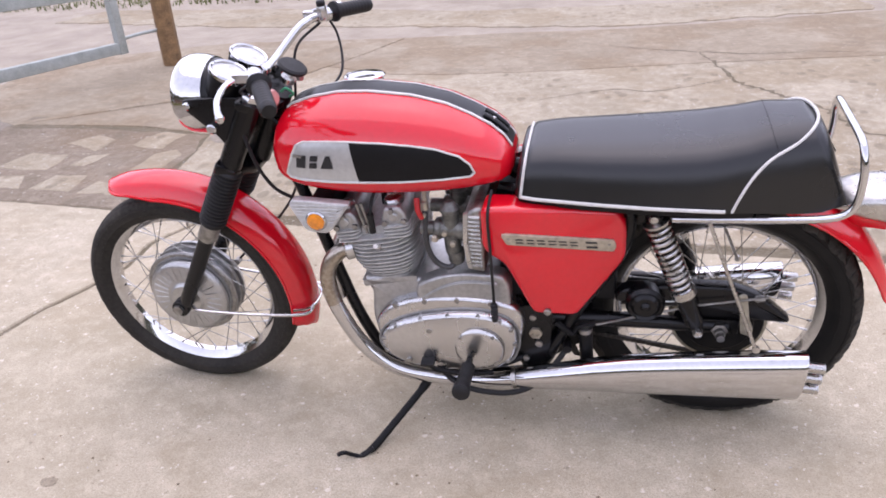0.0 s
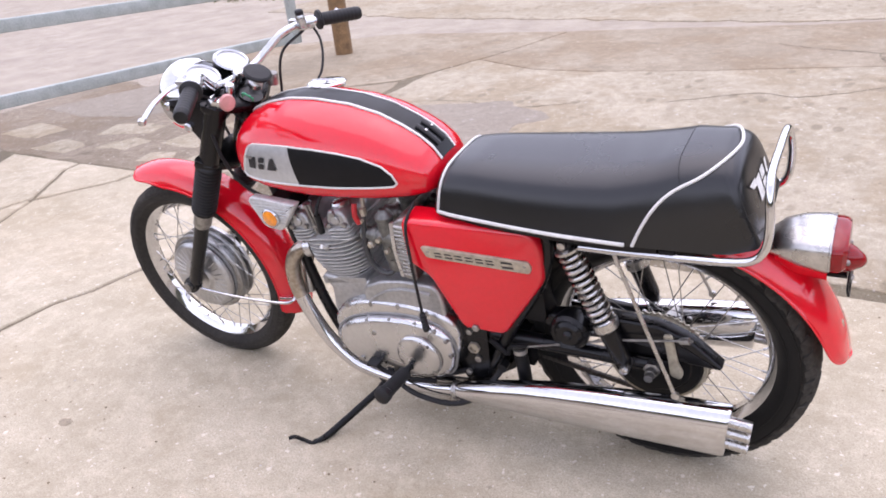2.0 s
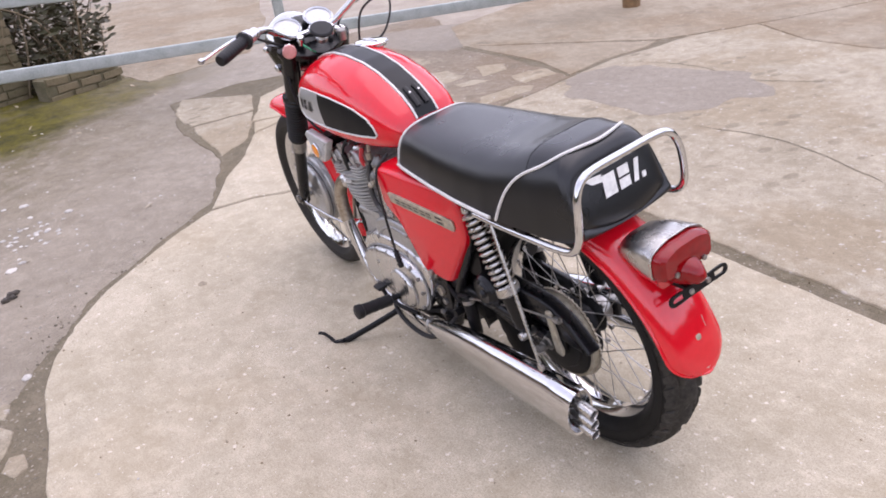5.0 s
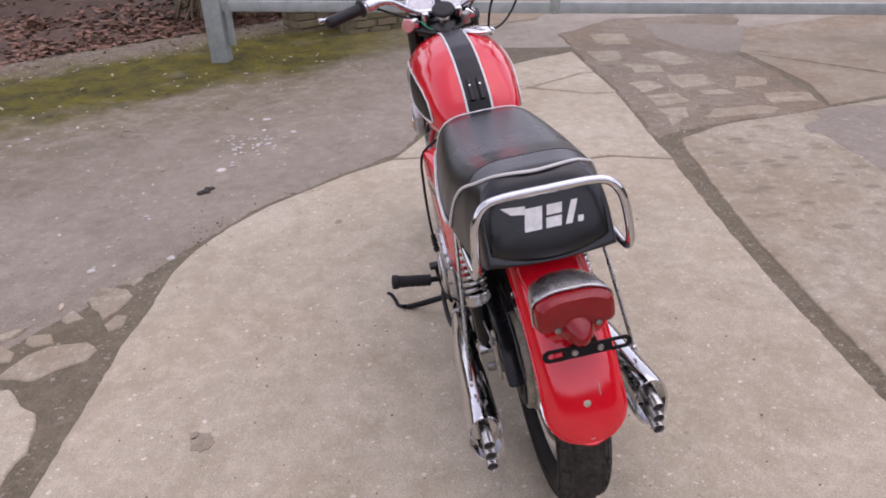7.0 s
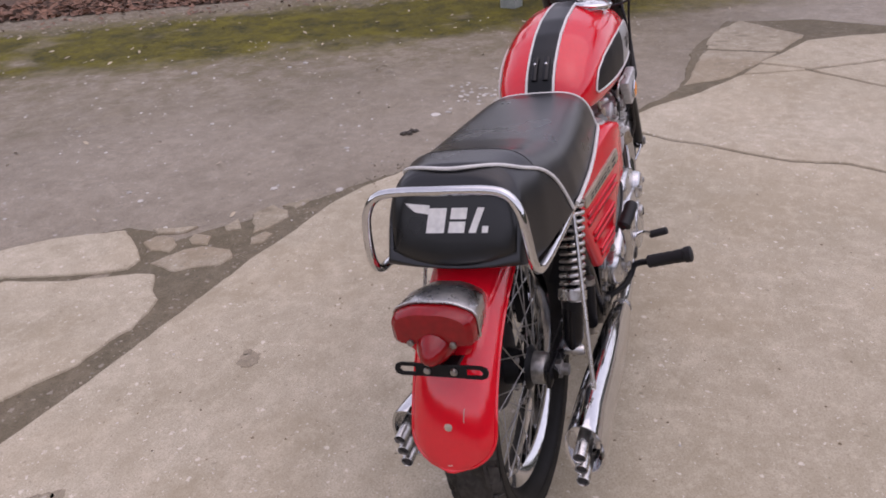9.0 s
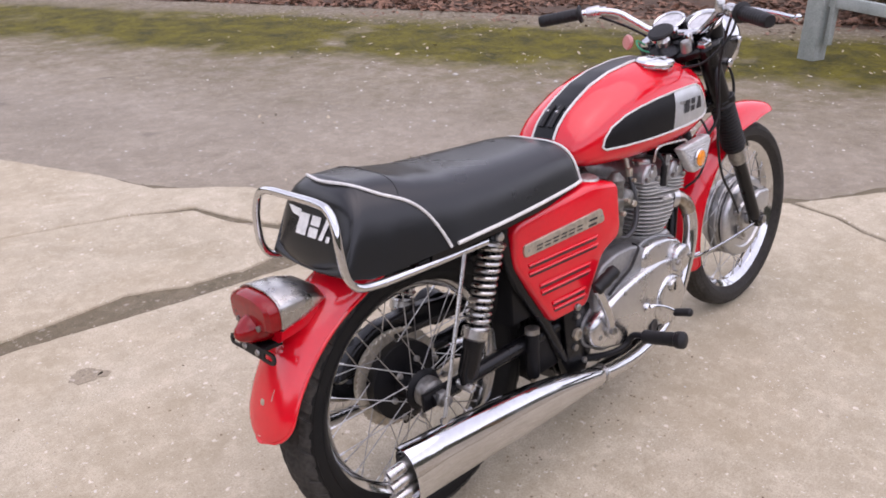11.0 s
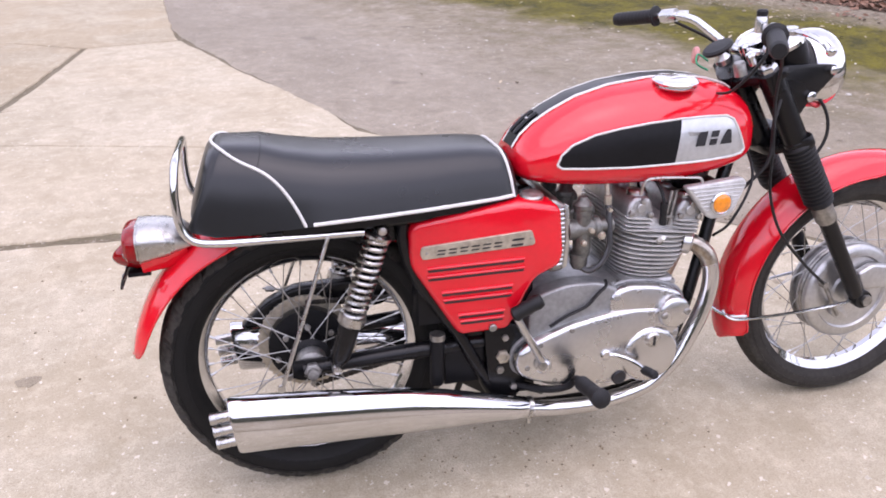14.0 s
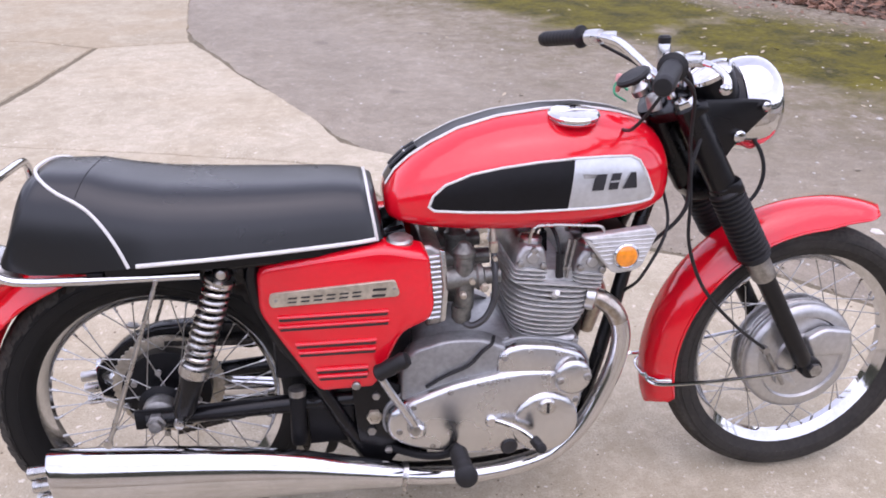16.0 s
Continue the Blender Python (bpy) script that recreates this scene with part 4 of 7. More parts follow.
    for k in range(40):
        a = 2 * math.pi * k / 40
        side = 1 if k % 2 else -1
        sweep = (0.62 if (k // 2) % 2 else -0.62)
        fr_ = flanges[k % 2]
        p = c + Vector((fr_ * math.cos(a + sweep), side * flange_y, fr_ * math.sin(a + sweep)))
        q = c + Vector((0.2395 * math.cos(a), side * 0.006, 0.2395 * math.sin(a)))
        d = q - p
        m = Matrix.Translation(p) @ d.to_track_quat('Z', 'Y').to_matrix().to_4x4() @ Matrix.Diagonal((1, 1, d.length, 1))
        s = new("spoke", data)
        s.parent = w
        s.matrix_basis = STEER @ m if place is fpart else m
        e = q - d.normalized() * 0.016
        nip.tube([e, q], 0.0028, 6)
    tagged(place("spoke_nipple", nip, CHROME_WORN, w, "nipples at the rim"), kind="stuff")
    return w


RIM_R = 0.2655
front_wheel = wheel("front_wheel", FRONT, 0.3225, 0.086, 0.058, (0.134, 0.134), 0.02, fpart, front_tread, TYRE_DUSTY)
rear_wheel = wheel("rear_wheel", REAR, 0.3425, 0.112, 0.064, (0.046, 0.082), 0.04, part, rear_tread, TYRE)

# front drum: a finned plate on the left, the scooped brake plate on the right
drum = Geo()
drum.lathe([(0.02, 0.060), (0.045, 0.062), (0.05, 0.056), (0.058, 0.053), (0.104, 0.052), (0.113, 0.049), (0.118, 0.043), (0.119, 0.034), (0.110, 0.030), (0.02, 0.030)], FRONT, (0, 1, 0), 56)
fd = fpart("front_drum", drum, SATIN_ALLOY, front_wheel, "polished alloy front brake drum cover")
shell = Geo()
shell.lathe([(0.02, 0.030), (0.124, 0.030), (0.127, 0.024), (0.127, -0.020), (0.122, -0.030), (0.02, -0.031)], FRONT, (0, 1, 0), 56)
fpart("drum_shell", shell, CAST_DULL, front_wheel, "dull grey brake drum shell")
for y in (0.018, -0.012):
    fpart("drum_flange", Geo().lathe([(0.120, y - 0.003), (0.137, y - 0.003), (0.139, y), (0.137, y + 0.003), (0.120, y + 0.003), (0.120, y - 0.003)], FRONT, (0, 1, 0), 56), SATIN_ALLOY, front_wheel, "bright spoke flange")
for k in range(28):
    a = 2 * math.pi * k / 28
    rib = Geo()
    u = Vector((math.cos(a), 0, math.sin(a)))
    rib.tube([FRONT + u * 0.062 + Vector((0, 0.0525, 0)), FRONT + u * 0.104 + Vector((0, 0.0512, 0))], 0.0024, 6)
    fpart("rib", rib, SATIN_ALLOY, fd)
plate = Geo()
plate.lathe([(0.03, -0.060), (0.06, -0.059), (0.064, -0.052), (0.104, -0.050), (0.108, -0.056), (0.125, -0.055), (0.135, -0.049), (0.139, -0.042), (0.139, -0.034), (0.02, -0.03)], FRONT, (0, 1, 0), 56)
plate.prism(rounded([(1.475, 0.33), (1.565, 0.325), (1.572, 0.39), (1.5, 0.402), (1.455, 0.38)], 0.012), -0.056, -0.082, 0.008, 3)
plate.lathe([(0.026, -0.03), (0.026, -0.074), (0.02, -0.079), (0.001, -0.08)], FRONT, (0, 1, 0), 24)
plate.prism(rounded([(1.395, 0.30), (1.43, 0.29), (1.46, 0.245), (1.44, 0.235), (1.40, 0.26)], 0.008), -0.056, -0.07, 0.004)
fpart("brake_plate", plate, SATIN_ALLOY, front_wheel, "cast alloy brake plate with air scoop")
fb = Geo()
fb.tube([(1.415, -0.075, 0.262), (1.36, -0.08, 0.352), (1.352, -0.08, 0.362)], 0.006, 8).tube([(1.352, -0.07, 0.362), (1.352, -0.09, 0.362)], 0.009, 10)
fpart("brake_arm", fb, STEEL, front_wheel, "steel brake lever arm")
axle = Geo()
axle.tube([FRONT + Vector((0, -0.112, 0)), FRONT + Vector((0, 0.112, 0))], 0.009, 12).lathe([(0.016, -0.118), (0.016, -0.108)], FRONT, (0, 1, 0), 6).lathe([(0.016, 0.108), (0.016, 0.118)], FRONT, (0, 1, 0), 6)
fpart("axle", axle, STEEL, front_wheel)

# rear drum with sprocket on the left, black end cap on the right
rd = Geo()
rd.lathe([(0.02, 0.066), (0.06, 0.066), (0.092, 0.06), (0.096, 0.05), (0.096, 0.02), (0.05, 0.01), (0.02, 0.01)], REAR, (0, 1, 0), 48)
part("rear_drum", rd, SATIN, rear_wheel, "black rear brake drum")
sprocket = Geo()
sprocket.lathe([(0.092, 0.048), (0.118, 0.048), (0.118, 0.053), (0.092, 0.053), (0.092, 0.048)], REAR, (0, 1, 0), 106, lambda k, i: (0.005 if k in (1, 2) and i % 2 else 0.0))
part("sprocket", sprocket, BADGE, rear_wheel, "worn steel chain sprocket", 20)
for k in range(8):
    a = 2 * math.pi * k / 8
    bolt = Geo()
    bolt.lathe([(0.007, -0.008), (0.007, 0.0), (0.001, 0.001)], REAR + Vector((0.075 * math.cos(a), -0.034, 0.075 * math.sin(a))), (0, -1, 0), 8)
    part("bolt", bolt, STEEL, rear_wheel)
cap = Geo()
cap.lathe([(0.036, -0.05), (0.036, -0.07), (0.033, -0.078), (0.022, -0.083), (0.001, -0.084)], REAR, (0, 1, 0), 32)
part("hub_cap", cap, STEEL, rear_wheel, "dull steel domed hub cap")
raxle = Geo()
raxle.tube([REAR + Vector((0, -0.125, 0)), REAR + Vector((0, 0.142, 0))], 0.01, 12)
for s in (-1, 1):
    raxle.lathe([(0.02, s * 0.097), (0.02, s * 0.111), (0.016, s * 0.113)], REAR, (0, 1, 0), 6).lathe([(0.013, s * 0.113), (0.013, s * 0.126)], REAR, (0, 1, 0), 12)
part("rear_axle", raxle, STEEL, rear_wheel, "steel rear axle with nuts")


# ---------------------------------------------------------------- mudguards
def mudguard(centre, stations, drop, across=13, ease=0.0, beak=0.0):
    """stations: (degrees, radius, half width). A curved blade with rolled edges and thickness."""
    g, rows = Geo(), []
    c = Vector(centre)
    widest = max(w for _, _, w in stations)
    for deg, r, w in stations:
        a = radians(deg)
        u = Vector((math.cos(a), 0, math.sin(a)))
        outer, inner = [], []
        for k in range(across):
            s = -1 + 2 * k / (across - 1)
            low = drop * (1 - beak * max(0.0, 1 - abs(deg - stations[0][0]) * math.pi / 180 * r / 0.15)) * (1 - ease * max(0.0, (deg - 120) / 54)) * min(1.0, w / widest) * (1 - math.sqrt(max(0.0, 1 - abs(s) ** 2.2)))
            outer.append(c + u * (r - low) + Vector((0, w * s, 0)))
            inner.append(c + u * (r - low - 0.003) + Vector((0, w * s * 0.97, 0)))
        rows.append(outer + inner[::-1])
    g.loft(rows)
    return g, rows


def arc_stations(a0, a1, n, r, w, round_end=0.0, flare=0.0):
    out = []
    for k in range(n):
        t = k / (n - 1)
        deg = a0 + (a1 - a0) * t
        ww = w
        if round_end:
            end = (1 - t) * abs(a1 - a0) * math.pi / 180 * r
            if end < round_end:
                ww = w * max(0.06, max(0.0, 1 - (1 - end / round_end) ** 2.2) ** (1 / 2.2))
        start = t * abs(a1 - a0) * math.pi / 180 * r
        if start < 0.05:
            ww *= 0.12 + 0.88 * math.sqrt(max(0.0, 1 - (1 - start / 0.05) ** 2))
        out.append((deg, r + flare * max(0, 0.25 - t) ** 2 * 16, ww))
    return out


FC = Vector((1.469, -0.003, 0.313))
st = arc_stations(67, 196, 64, 0.384, 0.064, 0.035, 0.008)
st = [(d, r + 0.004 * max(0.0, min(1.0, (135 - d) / 60)), w) for d, r, w in st]
g, rows = mudguard(FC, st, 0.055, 13, 0.0, 0.62)
front_guard = fpart("front_mudguard", g, RED, bike, "glossy red front mudguard")
bead = Geo()
for pick in (0, 12):
    bead.tube([r[pick] for r in rows], 0.0035, 6)
fpart("rolled_edge", bead, RED, front_guard)
for s in (-1, 1):
    stay = Geo()
    foot = Vector((1.425, s * 0.095, 0.318))
    stay.tube(curve_through([foot, (1.40, s * 0.108, 0.314), (1.25, s * 0.098, 0.300), (1.12, s * 0.08, 0.292), (1.083, s * 0.068, 0.297), (1.076, s * 0.05, 0.31)], 6), 0.0045, 8)
    fpart("mudguard_stay", stay, CHROME, front_guard, "bent chrome wire stay")
band = Geo()
arc = [(FC + Vector((math.cos(radians(183)), 0, math.sin(radians(183)))) * (0.389 - 0.055 * (1 - math.sqrt(max(0, 1 - abs(q) ** 2.6))))) + Vector((0, 0.067 * q, 0)) for q in (-1 + k / 8 for k in range(17))]
band.tube(arc, 0.004, 8)
fpart("stay_loop", band, CHROME, front_guard, "chrome stay loop round the guard")

RC = Vector((0.008, 0, 0.327))
st = arc_stations(38, 172, 120, 0.404, 0.078, 0.066)
st = [(d, r + (0.012 * max(0, (d - 120) / 54)), w) for d, r, w in st]
g, rows = mudguard(RC, st, 0.052, 13, 0.6)
rear_guard = part("rear_mudguard", g, RED, bike, "glossy red rear mudguard with rounded tail")
bead = Geo()
bead.tube([r[0] for r in rows] + [r[12] for r in reversed(rows)], 0.0038, 6)
part("rolled_edge", bead, RED, rear_guard)
# scuffs where the tail has been knocked
for marks in ([(-2.6, 5.6), (-2.4, 6.1), (-2.5, 6.7)], [(-15.5, 3.7), (-14, 3.8), (-12.5, 3.8)]):
    line = []
    for i, j in marks:
        a, b = int(math.floor(i)), int(j)
        row0, row1 = rows[a], rows[min(a + 1, -1)]
        p0 = Vector(row0[b]).lerp(Vector(row0[b + 1]), j - b)
        p1 = Vector(row1[b]).lerp(Vector(row1[b + 1]), j - b)
        line.append(p0.lerp(p1, i - a))
    part("paint_scuff", Geo().tube(curve_through(line, 3), 0.001, 6), SCUFF, rear_guard, "pale scuff in the red paint")
inner_guard, _ = mudguard(RC, [(d, 0.381, 0.068) for d in range(52, -26, -3)], 0.03)
part("inner_mudguard", inner_guard, SATIN, bike, "black inner mudguard ahead of the wheel")
rivet = Geo()
rivet.lathe([(0.015, -0.002), (0.013, 0.003), (0.001, 0.005)], (-0.378, 0.0, 0.462), (-1, 0, 0.35), 14)
part("blanking_plug", rivet, BADGE, rear_guard, "pale round plug in the guard")

# tail lamp on the rear mudguard
TAIL = Matrix.Translation((0.028, 0, 0.008))


def tpart(name, geo, mat, parent, label=""):
    return part(name, geo.moved(TAIL), mat, parent, label)


lamp = Geo()
sec = []
for k, (x, hw, z0, z1) in enumerate(((-0.262, 0.05, 0.640, 0.662), (-0.285, 0.062, 0.634, 0.680), (-0.32, 0.07, 0.624, 0.690), (-0.36, 0.074, 0.618, 0.693), (-0.372, 0.074, 0.615, 0.692))):
    sec.append([(x, y, z) for y, z in rounded([(-hw, z0), (hw, z0), (hw, z1 - 0.018), (hw * 0.45, z1), (-hw * 0.45, z1), (-hw, z1 - 0.018)], 0.016, 4)])
lamp.loft(sec)
tail = tpart("tail_lamp", lamp, CHROME_WORN, rear_guard, "chrome tail lamp housing with red lens")
lens = Geo()
sec = []
for x, k in ((-0.3725, 1.0), (-0.385, 1.02), (-0.396, 0.98), (-0.403, 0.86), (-0.405, 0.5)):
    sec.append([(x, y * k, 0.655 + (z - 0.655) * k) for y, z in rounded([(-0.073, 0.620), (0.073, 0.620), (0.073, 0.672), (0.034, 0.686), (-0.034, 0.686), (-0.073, 0.672)], 0.016, 4)])
lens.loft(sec)
lens_ = tpart("lens", lens, LENS_RED, tail, "ribbed red tail lens")
for z in (0.664, 0.669, 0.674):
    tpart("lens_rib", Geo().tube([(-0.4015 + 0.012 * (abs(y) / 0.06) ** 4 + (z - 0.664) * 0.5, y, z) for y in (-0.052 + 0.0104 * k for k in range(11))], 0.0018, 6), LENS_RED, lens_)
rim_ = Geo()
rim_.tube([(-0.374, y, z) for y, z in rounded([(-0.0755, 0.618), (-0.0755, 0.6735), (-0.035, 0.6905), (0.035, 0.6905), (0.0755, 0.6735), (0.0755, 0.618)], 0.016, 4)[3:-3]], 0.0025, 8)
tpart("lamp_rim", rim_, CHROME_WORN, tail, "chrome rim round the lens")
nose = Geo()
nose.lathe([(0.036, -0.012), (0.034, 0.006), (0.026, 0.028), (0.014, 0.046), (0.006, 0.052), (0.001, 0.053)], (-0.385, 0, 0.618), (-1, 0, -0.12), 28)
tpart("stop_lens", nose, LENS_RED, tail, "bulging red lower lens")
skirt = Geo()
sec = []
for x, hw, z0, z1 in ((-0.275, 0.052, 0.60, 0.64), (-0.32, 0.066, 0.59, 0.632), (-0.372, 0.07, 0.585, 0.628)):
    sec.append([(x, y, z) for y, z in rounded([(-hw, z1), (hw, z1), (hw * 0.7, z0), (-hw * 0.7, z0)], 0.012, 3)])
skirt.loft(sec)
tpart("lamp_base", skirt, RED, tail, "red painted lamp base")
for s in (-1, 1):
    sc = Geo()
    sc.lathe([(0.006, 0), (0.006, 0.004), (0.001, 0.006)], (-0.404, s * 0.038, 0.628), (-1, 0, 0), 10)
    tpart("screw", sc, STEEL, tail)
plate_bar = Geo()
PB = pose(-0.410, -0.010, 0.580, 0, 12, 0) @ pose(0, 0, 0, 0, 0, 90)
plate_bar.prism(rounded([(-0.046, -0.0115), (0.046, -0.0115), (0.046, 0.0115), (-0.046, 0.0115)], 0.002, 2), 0, 0.004, 0.001, 1, PB)
for s in (-1, 1):
    loop_ = [(s * 0.044, -0.0115), (s * 0.072, -0.0115), (s * 0.081, -0.008), (s * 0.084, 0.0), (s * 0.081, 0.008), (s * 0.072, 0.0115), (s * 0.044, 0.0115), (s * 0.044, 0.0055), (s * 0.070, 0.0055), (s * 0.075, 0.0), (s * 0.070, -0.0055), (s * 0.044, -0.0055)]
    plate_bar.loft([[PB @ Vector((x, y, z)) for x, z in loop_] for y in (0.0, 0.004)])
plate_bar.box((-0.407, -0.035, 0.575), (-0.36, 0.015, 0.584), 0.002)
pb = tpart("plate_bracket", plate_bar, SATIN, rear_guard, "black slotted number plate bracket")
for y in (-0.034, 0.014):
    sc = Geo()
    sc.lathe([(0.007, 0), (0.006, 0.004), (0.001, 0.006)], (-0.4135, y, 0.580), (-1, 0, 0), 8)
    tpart("bolt", sc, STEEL, pb)

# ---------------------------------------------------------------- frame and swing arm
fr = Geo()
TUBE = 0.0155
for s in (-1, 1):
    fr.tube(curve_through([(1.085, s * 0.02, 0.80), (1.03, s * 0.045, 0.66), (0.965, s * 0.075, 0.45), (0.92, s * 0.085, 0.30), (0.86, s * 0.09, 0.185), (0.76, s * 0.095, 0.145), (0.55, s * 0.1, 0.145), (0.44, s * 0.105, 0.18), (0.385, s * 0.112, 0.28), (0.33, s * 0.112, 0.39), (0.245, s * 0.108, 0.53), (0.215, s * 0.106, 0.63), (0.225, s * 0.104, 0.70)], 6), TUBE, 12)
    fr.tube(curve_through([(0.52, s * 0.06, 0.705), (0.36, s * 0.105, 0.69), (0.23, s * 0.125, 0.685), (0.1, s * 0.125, 0.682), (-0.05, s * 0.12, 0.688), (-0.16, s * 0.11, 0.695)], 5), 0.0125, 10)
    fr.box((0.12, s * 0.092 - 0.006, 0.625), (0.235, s * 0.092 + 0.006, 0.70), 0.004)
    fr.tube([(0.47, s * 0.1, 0.34), (0.42, s * 0.11, 0.2)], 0.013, 10)
    fr.prism(rounded([(0.50, 0.20), (0.52, 0.30), (0.44, 0.40), (0.40, 0.41), (0.34, 0.38), (0.42, 0.22)], 0.02), s * 0.09, s * 0.1, 0.003)
fr.tube(curve_through([(1.09, 0, 0.86), (0.95, 0, 0.83), (0.75, 0, 0.79), (0.56, 0, 0.75), (0.46, 0, 0.70)], 5), 0.02, 12)
fr.tube([AXIS_TOP + AXIS_DIR * 0.0, AXIS_TOP + AXIS_DIR * 0.2], 0.032, 20)
for s in (-1, 1):
    fr.prism(rounded([(0.535, 0.175), (0.545, 0.26), (0.50, 0.36), (0.47, 0.43), (0.36, 0.43), (0.31, 0.40), (0.37, 0.29), (0.415, 0.18)], 0.02), s * 0.068, s * 0.082, 0.003)
    fr.tube([(0.36, s * 0.09, 0.26), (0.55, s * 0.11, 0.19)], 0.011, 10)
    fr.prism(rounded([(0.30, 0.25), (0.33, 0.40), (0.50, 0.41), (0.51, 0.19), (0.42, 0.165)], 0.02), s * 0.052, s * 0.06, 0.003)
part("frame", fr, BLACK, bike, "black enamelled tubular frame")
sw = Geo()
for s in (-1, 1):
    sw.tube([(0.43, s * 0.095, 0.345), (0.24, s * 0.093, 0.342), (0.05, s * 0.09, 0.335), (-0.03, s * 0.09, 0.332)], [0.021, 0.02, 0.018, 0.018], 12)
    sw.box((-0.055, s * 0.09 - 0.006, 0.312), (0.06, s * 0.09 + 0.006, 0.355), 0.004)
sw.tube([(0.43, -0.115, 0.345), (0.43, 0.115, 0.345)], 0.026, 14)
part("swing_arm", sw, BLACK, bike, "black tubular swing arm")
box = Geo()
box.lathe([(0.001, 0.258), (0.015, 0.26), (0.017, 0.266), (0.017, 0.380), (0.015, 0.385)], (0.268, -0.118, 0), (0.04, 0, 1), 20)
coil_ = part("ignition_coil", box, SATIN, bike, "black cylindrical ignition coil")
part("coil_cap", Geo().lathe([(0.0185, 0.378), (0.0185, 0.392), (0.001, 0.393)], (0.268, -0.118, 0), (0.04, 0, 1), 20), STEEL, coil_, "dull steel coil cap")
part("coil_terminal", Geo().lathe([(0.006, 0.236), (0.009, 0.24), (0.006, 0.246), (0.008, 0.26)], (0.268, -0.118, 0), (0.04, 0, 1), 10), BADGE, coil_, "brass coil terminal")
bay = Geo()
bay.box((0.30, -0.112, 0.245), (0.40, 0.085, 0.36), 0.008)
part("battery_tray", bay, SATIN, bike, "black tray under the side cover")
for s in (-1, 1):
    gp_ = Geo()
    gp_.prism(rounded([(0.395, 0.40), (0.47, 0.395), (0.512, 0.372), (0.505, 0.25), (0.475, 0.19), (0.44, 0.178), (0.405, 0.25)], 0.018), s * 0.117, s * 0.125, 0.002)
    gus = part("frame_plate", gp_, BLACK, bike, "black gusset plate at the swing arm pivot")
    for x, z, r in ((0.433, 0.277, 0.010), (0.446, 0.362, 0.009), (0.468, 0.225, 0.009), (0.50, 0.345, 0.009)):
        part("bolt", Geo().lathe([(r, 0), (r, 0.007), (0.001, 0.009)], (x, s * 0.125, z), (0, s, 0), 6), STEEL, gus)
inner = Geo()
inner.box((0.24, -0.1, 0.40), (0.53, 0.1, 0.69), 0.02)
part("oil_tank", inner, SATIN, bike, "black inner box behind the covers")
for p in ((0.44, -0.124, 0.312), (0.44, 0.124, 0.312)):
    nut = Geo()
    nut.lathe([(0.017, 0), (0.017, 0.01), (0.011, 0.012), (0.010, 0.004)], p, (0, math.copysign(1, p[1]), 0), 6)
    part("pivot_nut", nut, BADGE, bike, "brass coloured pivot nut")
for p in ((0.48, -0.1, 0.30), (0.475, -0.1, 0.265), (0.44, -0.1, 0.385)):
    bo = Geo()
    bo.lathe([(0.010, 0), (0.010, 0.008), (0.001, 0.01)], p, (0, -1, 0), 6)
    part("frame_bolt", bo, STEEL, bike)

# ---------------------------------------------------------------- rear dampers
for s in (-1, 1):
    top, low = Vector((0.164, s * 0.130, 0.671)), Vector((0.045, s * 0.126, 0.347))
    ax = (low - top).normalized()
    body = Geo()
    body.lathe([(0.014, -0.008), (0.020, 0.0), (0.020, 0.02), (0.012, 0.03), (0.012, 0.2), (0.024, 0.215), (0.026, 0.235), (0.024, 0.25), (0.023, 0.318), (0.016, 0.335), (0.012, 0.345)], top, ax, 24)
    d = part("shock_absorber", body, BLACK, bike, "black rear shock absorber with chrome spring")
    coil = Geo()
    side = ax.cross(Vector((0, 1, 0))).normalized()
    up = ax.cross(side)
    turns, n = 12, 12 * 16
    coil.tube([top + ax * (0.024 + 0.195 * k / n) + (side * math.cos(2 * math.pi * turns * k / n) + up * math.sin(2 * math.pi * turns * k / n)) * 0.0242 for k in range(n + 1)], 0.0052, 8)
    part("spring", coil, CHROME_WORN, d, "chrome coil spring")
    for prof in ([(0.031, 0.212), (0.031, 0.232), (0.027, 0.236), (0.022, 0.236)], [(0.016, 0.01), (0.031, 0.016), (0.031, 0.022), (0.02, 0.023)]):
        part("spring_seat", Geo().lathe(prof, top, ax, 24), CHROME_WORN, d)
    for p in (top, low):
        part("mounting_bolt", Geo().lathe([(0.012, -0.02), (0.012, 0.018), (0.009, 0.024), (0.001, 0.026)], p, (0, s, 0), 12), CHROME_WORN, d, "bright mounting bolt")

# ---------------------------------------------------------------- chain side on the left
guard = Geo()
guard.prism(rounded([(0.25, 0.415), (0.23, 0.450), (0.10, 0.468), (-0.03, 0.465), (-0.10, 0.435), (-0.165, 0.375), (-0.158, 0.368), (-0.08, 0.372), (-0.02, 0.395), (0.05, 0.405), (0.16, 0.40)], 0.02), 0.075, 0.115, 0.008, 3)
cg = part("chain_guard", guard, BLACK, bike, "glossy black pressed chain guard")
stripe = Geo()
stripe.tube([(0.2, 0.117, 0.418), (0.06, 0.117, 0.424)], 0.0018, 6)
part("guard_bead", stripe, CHROME_WORN, cg)
chain = Geo()
for k in range(40):
    t = k / 39
    for z0, z1 in ((0.436, 0.40), (0.206, 0.30)):
        x, z = 0.5 * t, z0 + (z1 - z0) * t
        chain.box((x - 0.0066, 0.046, z - 0.006), (x + 0.0066, 0.056, z + 0.006), 0.0015)
tagged(part("drive_chain", chain, CHAIN, bike, "oily roller chain"), kind="stuff")
brake = Geo()
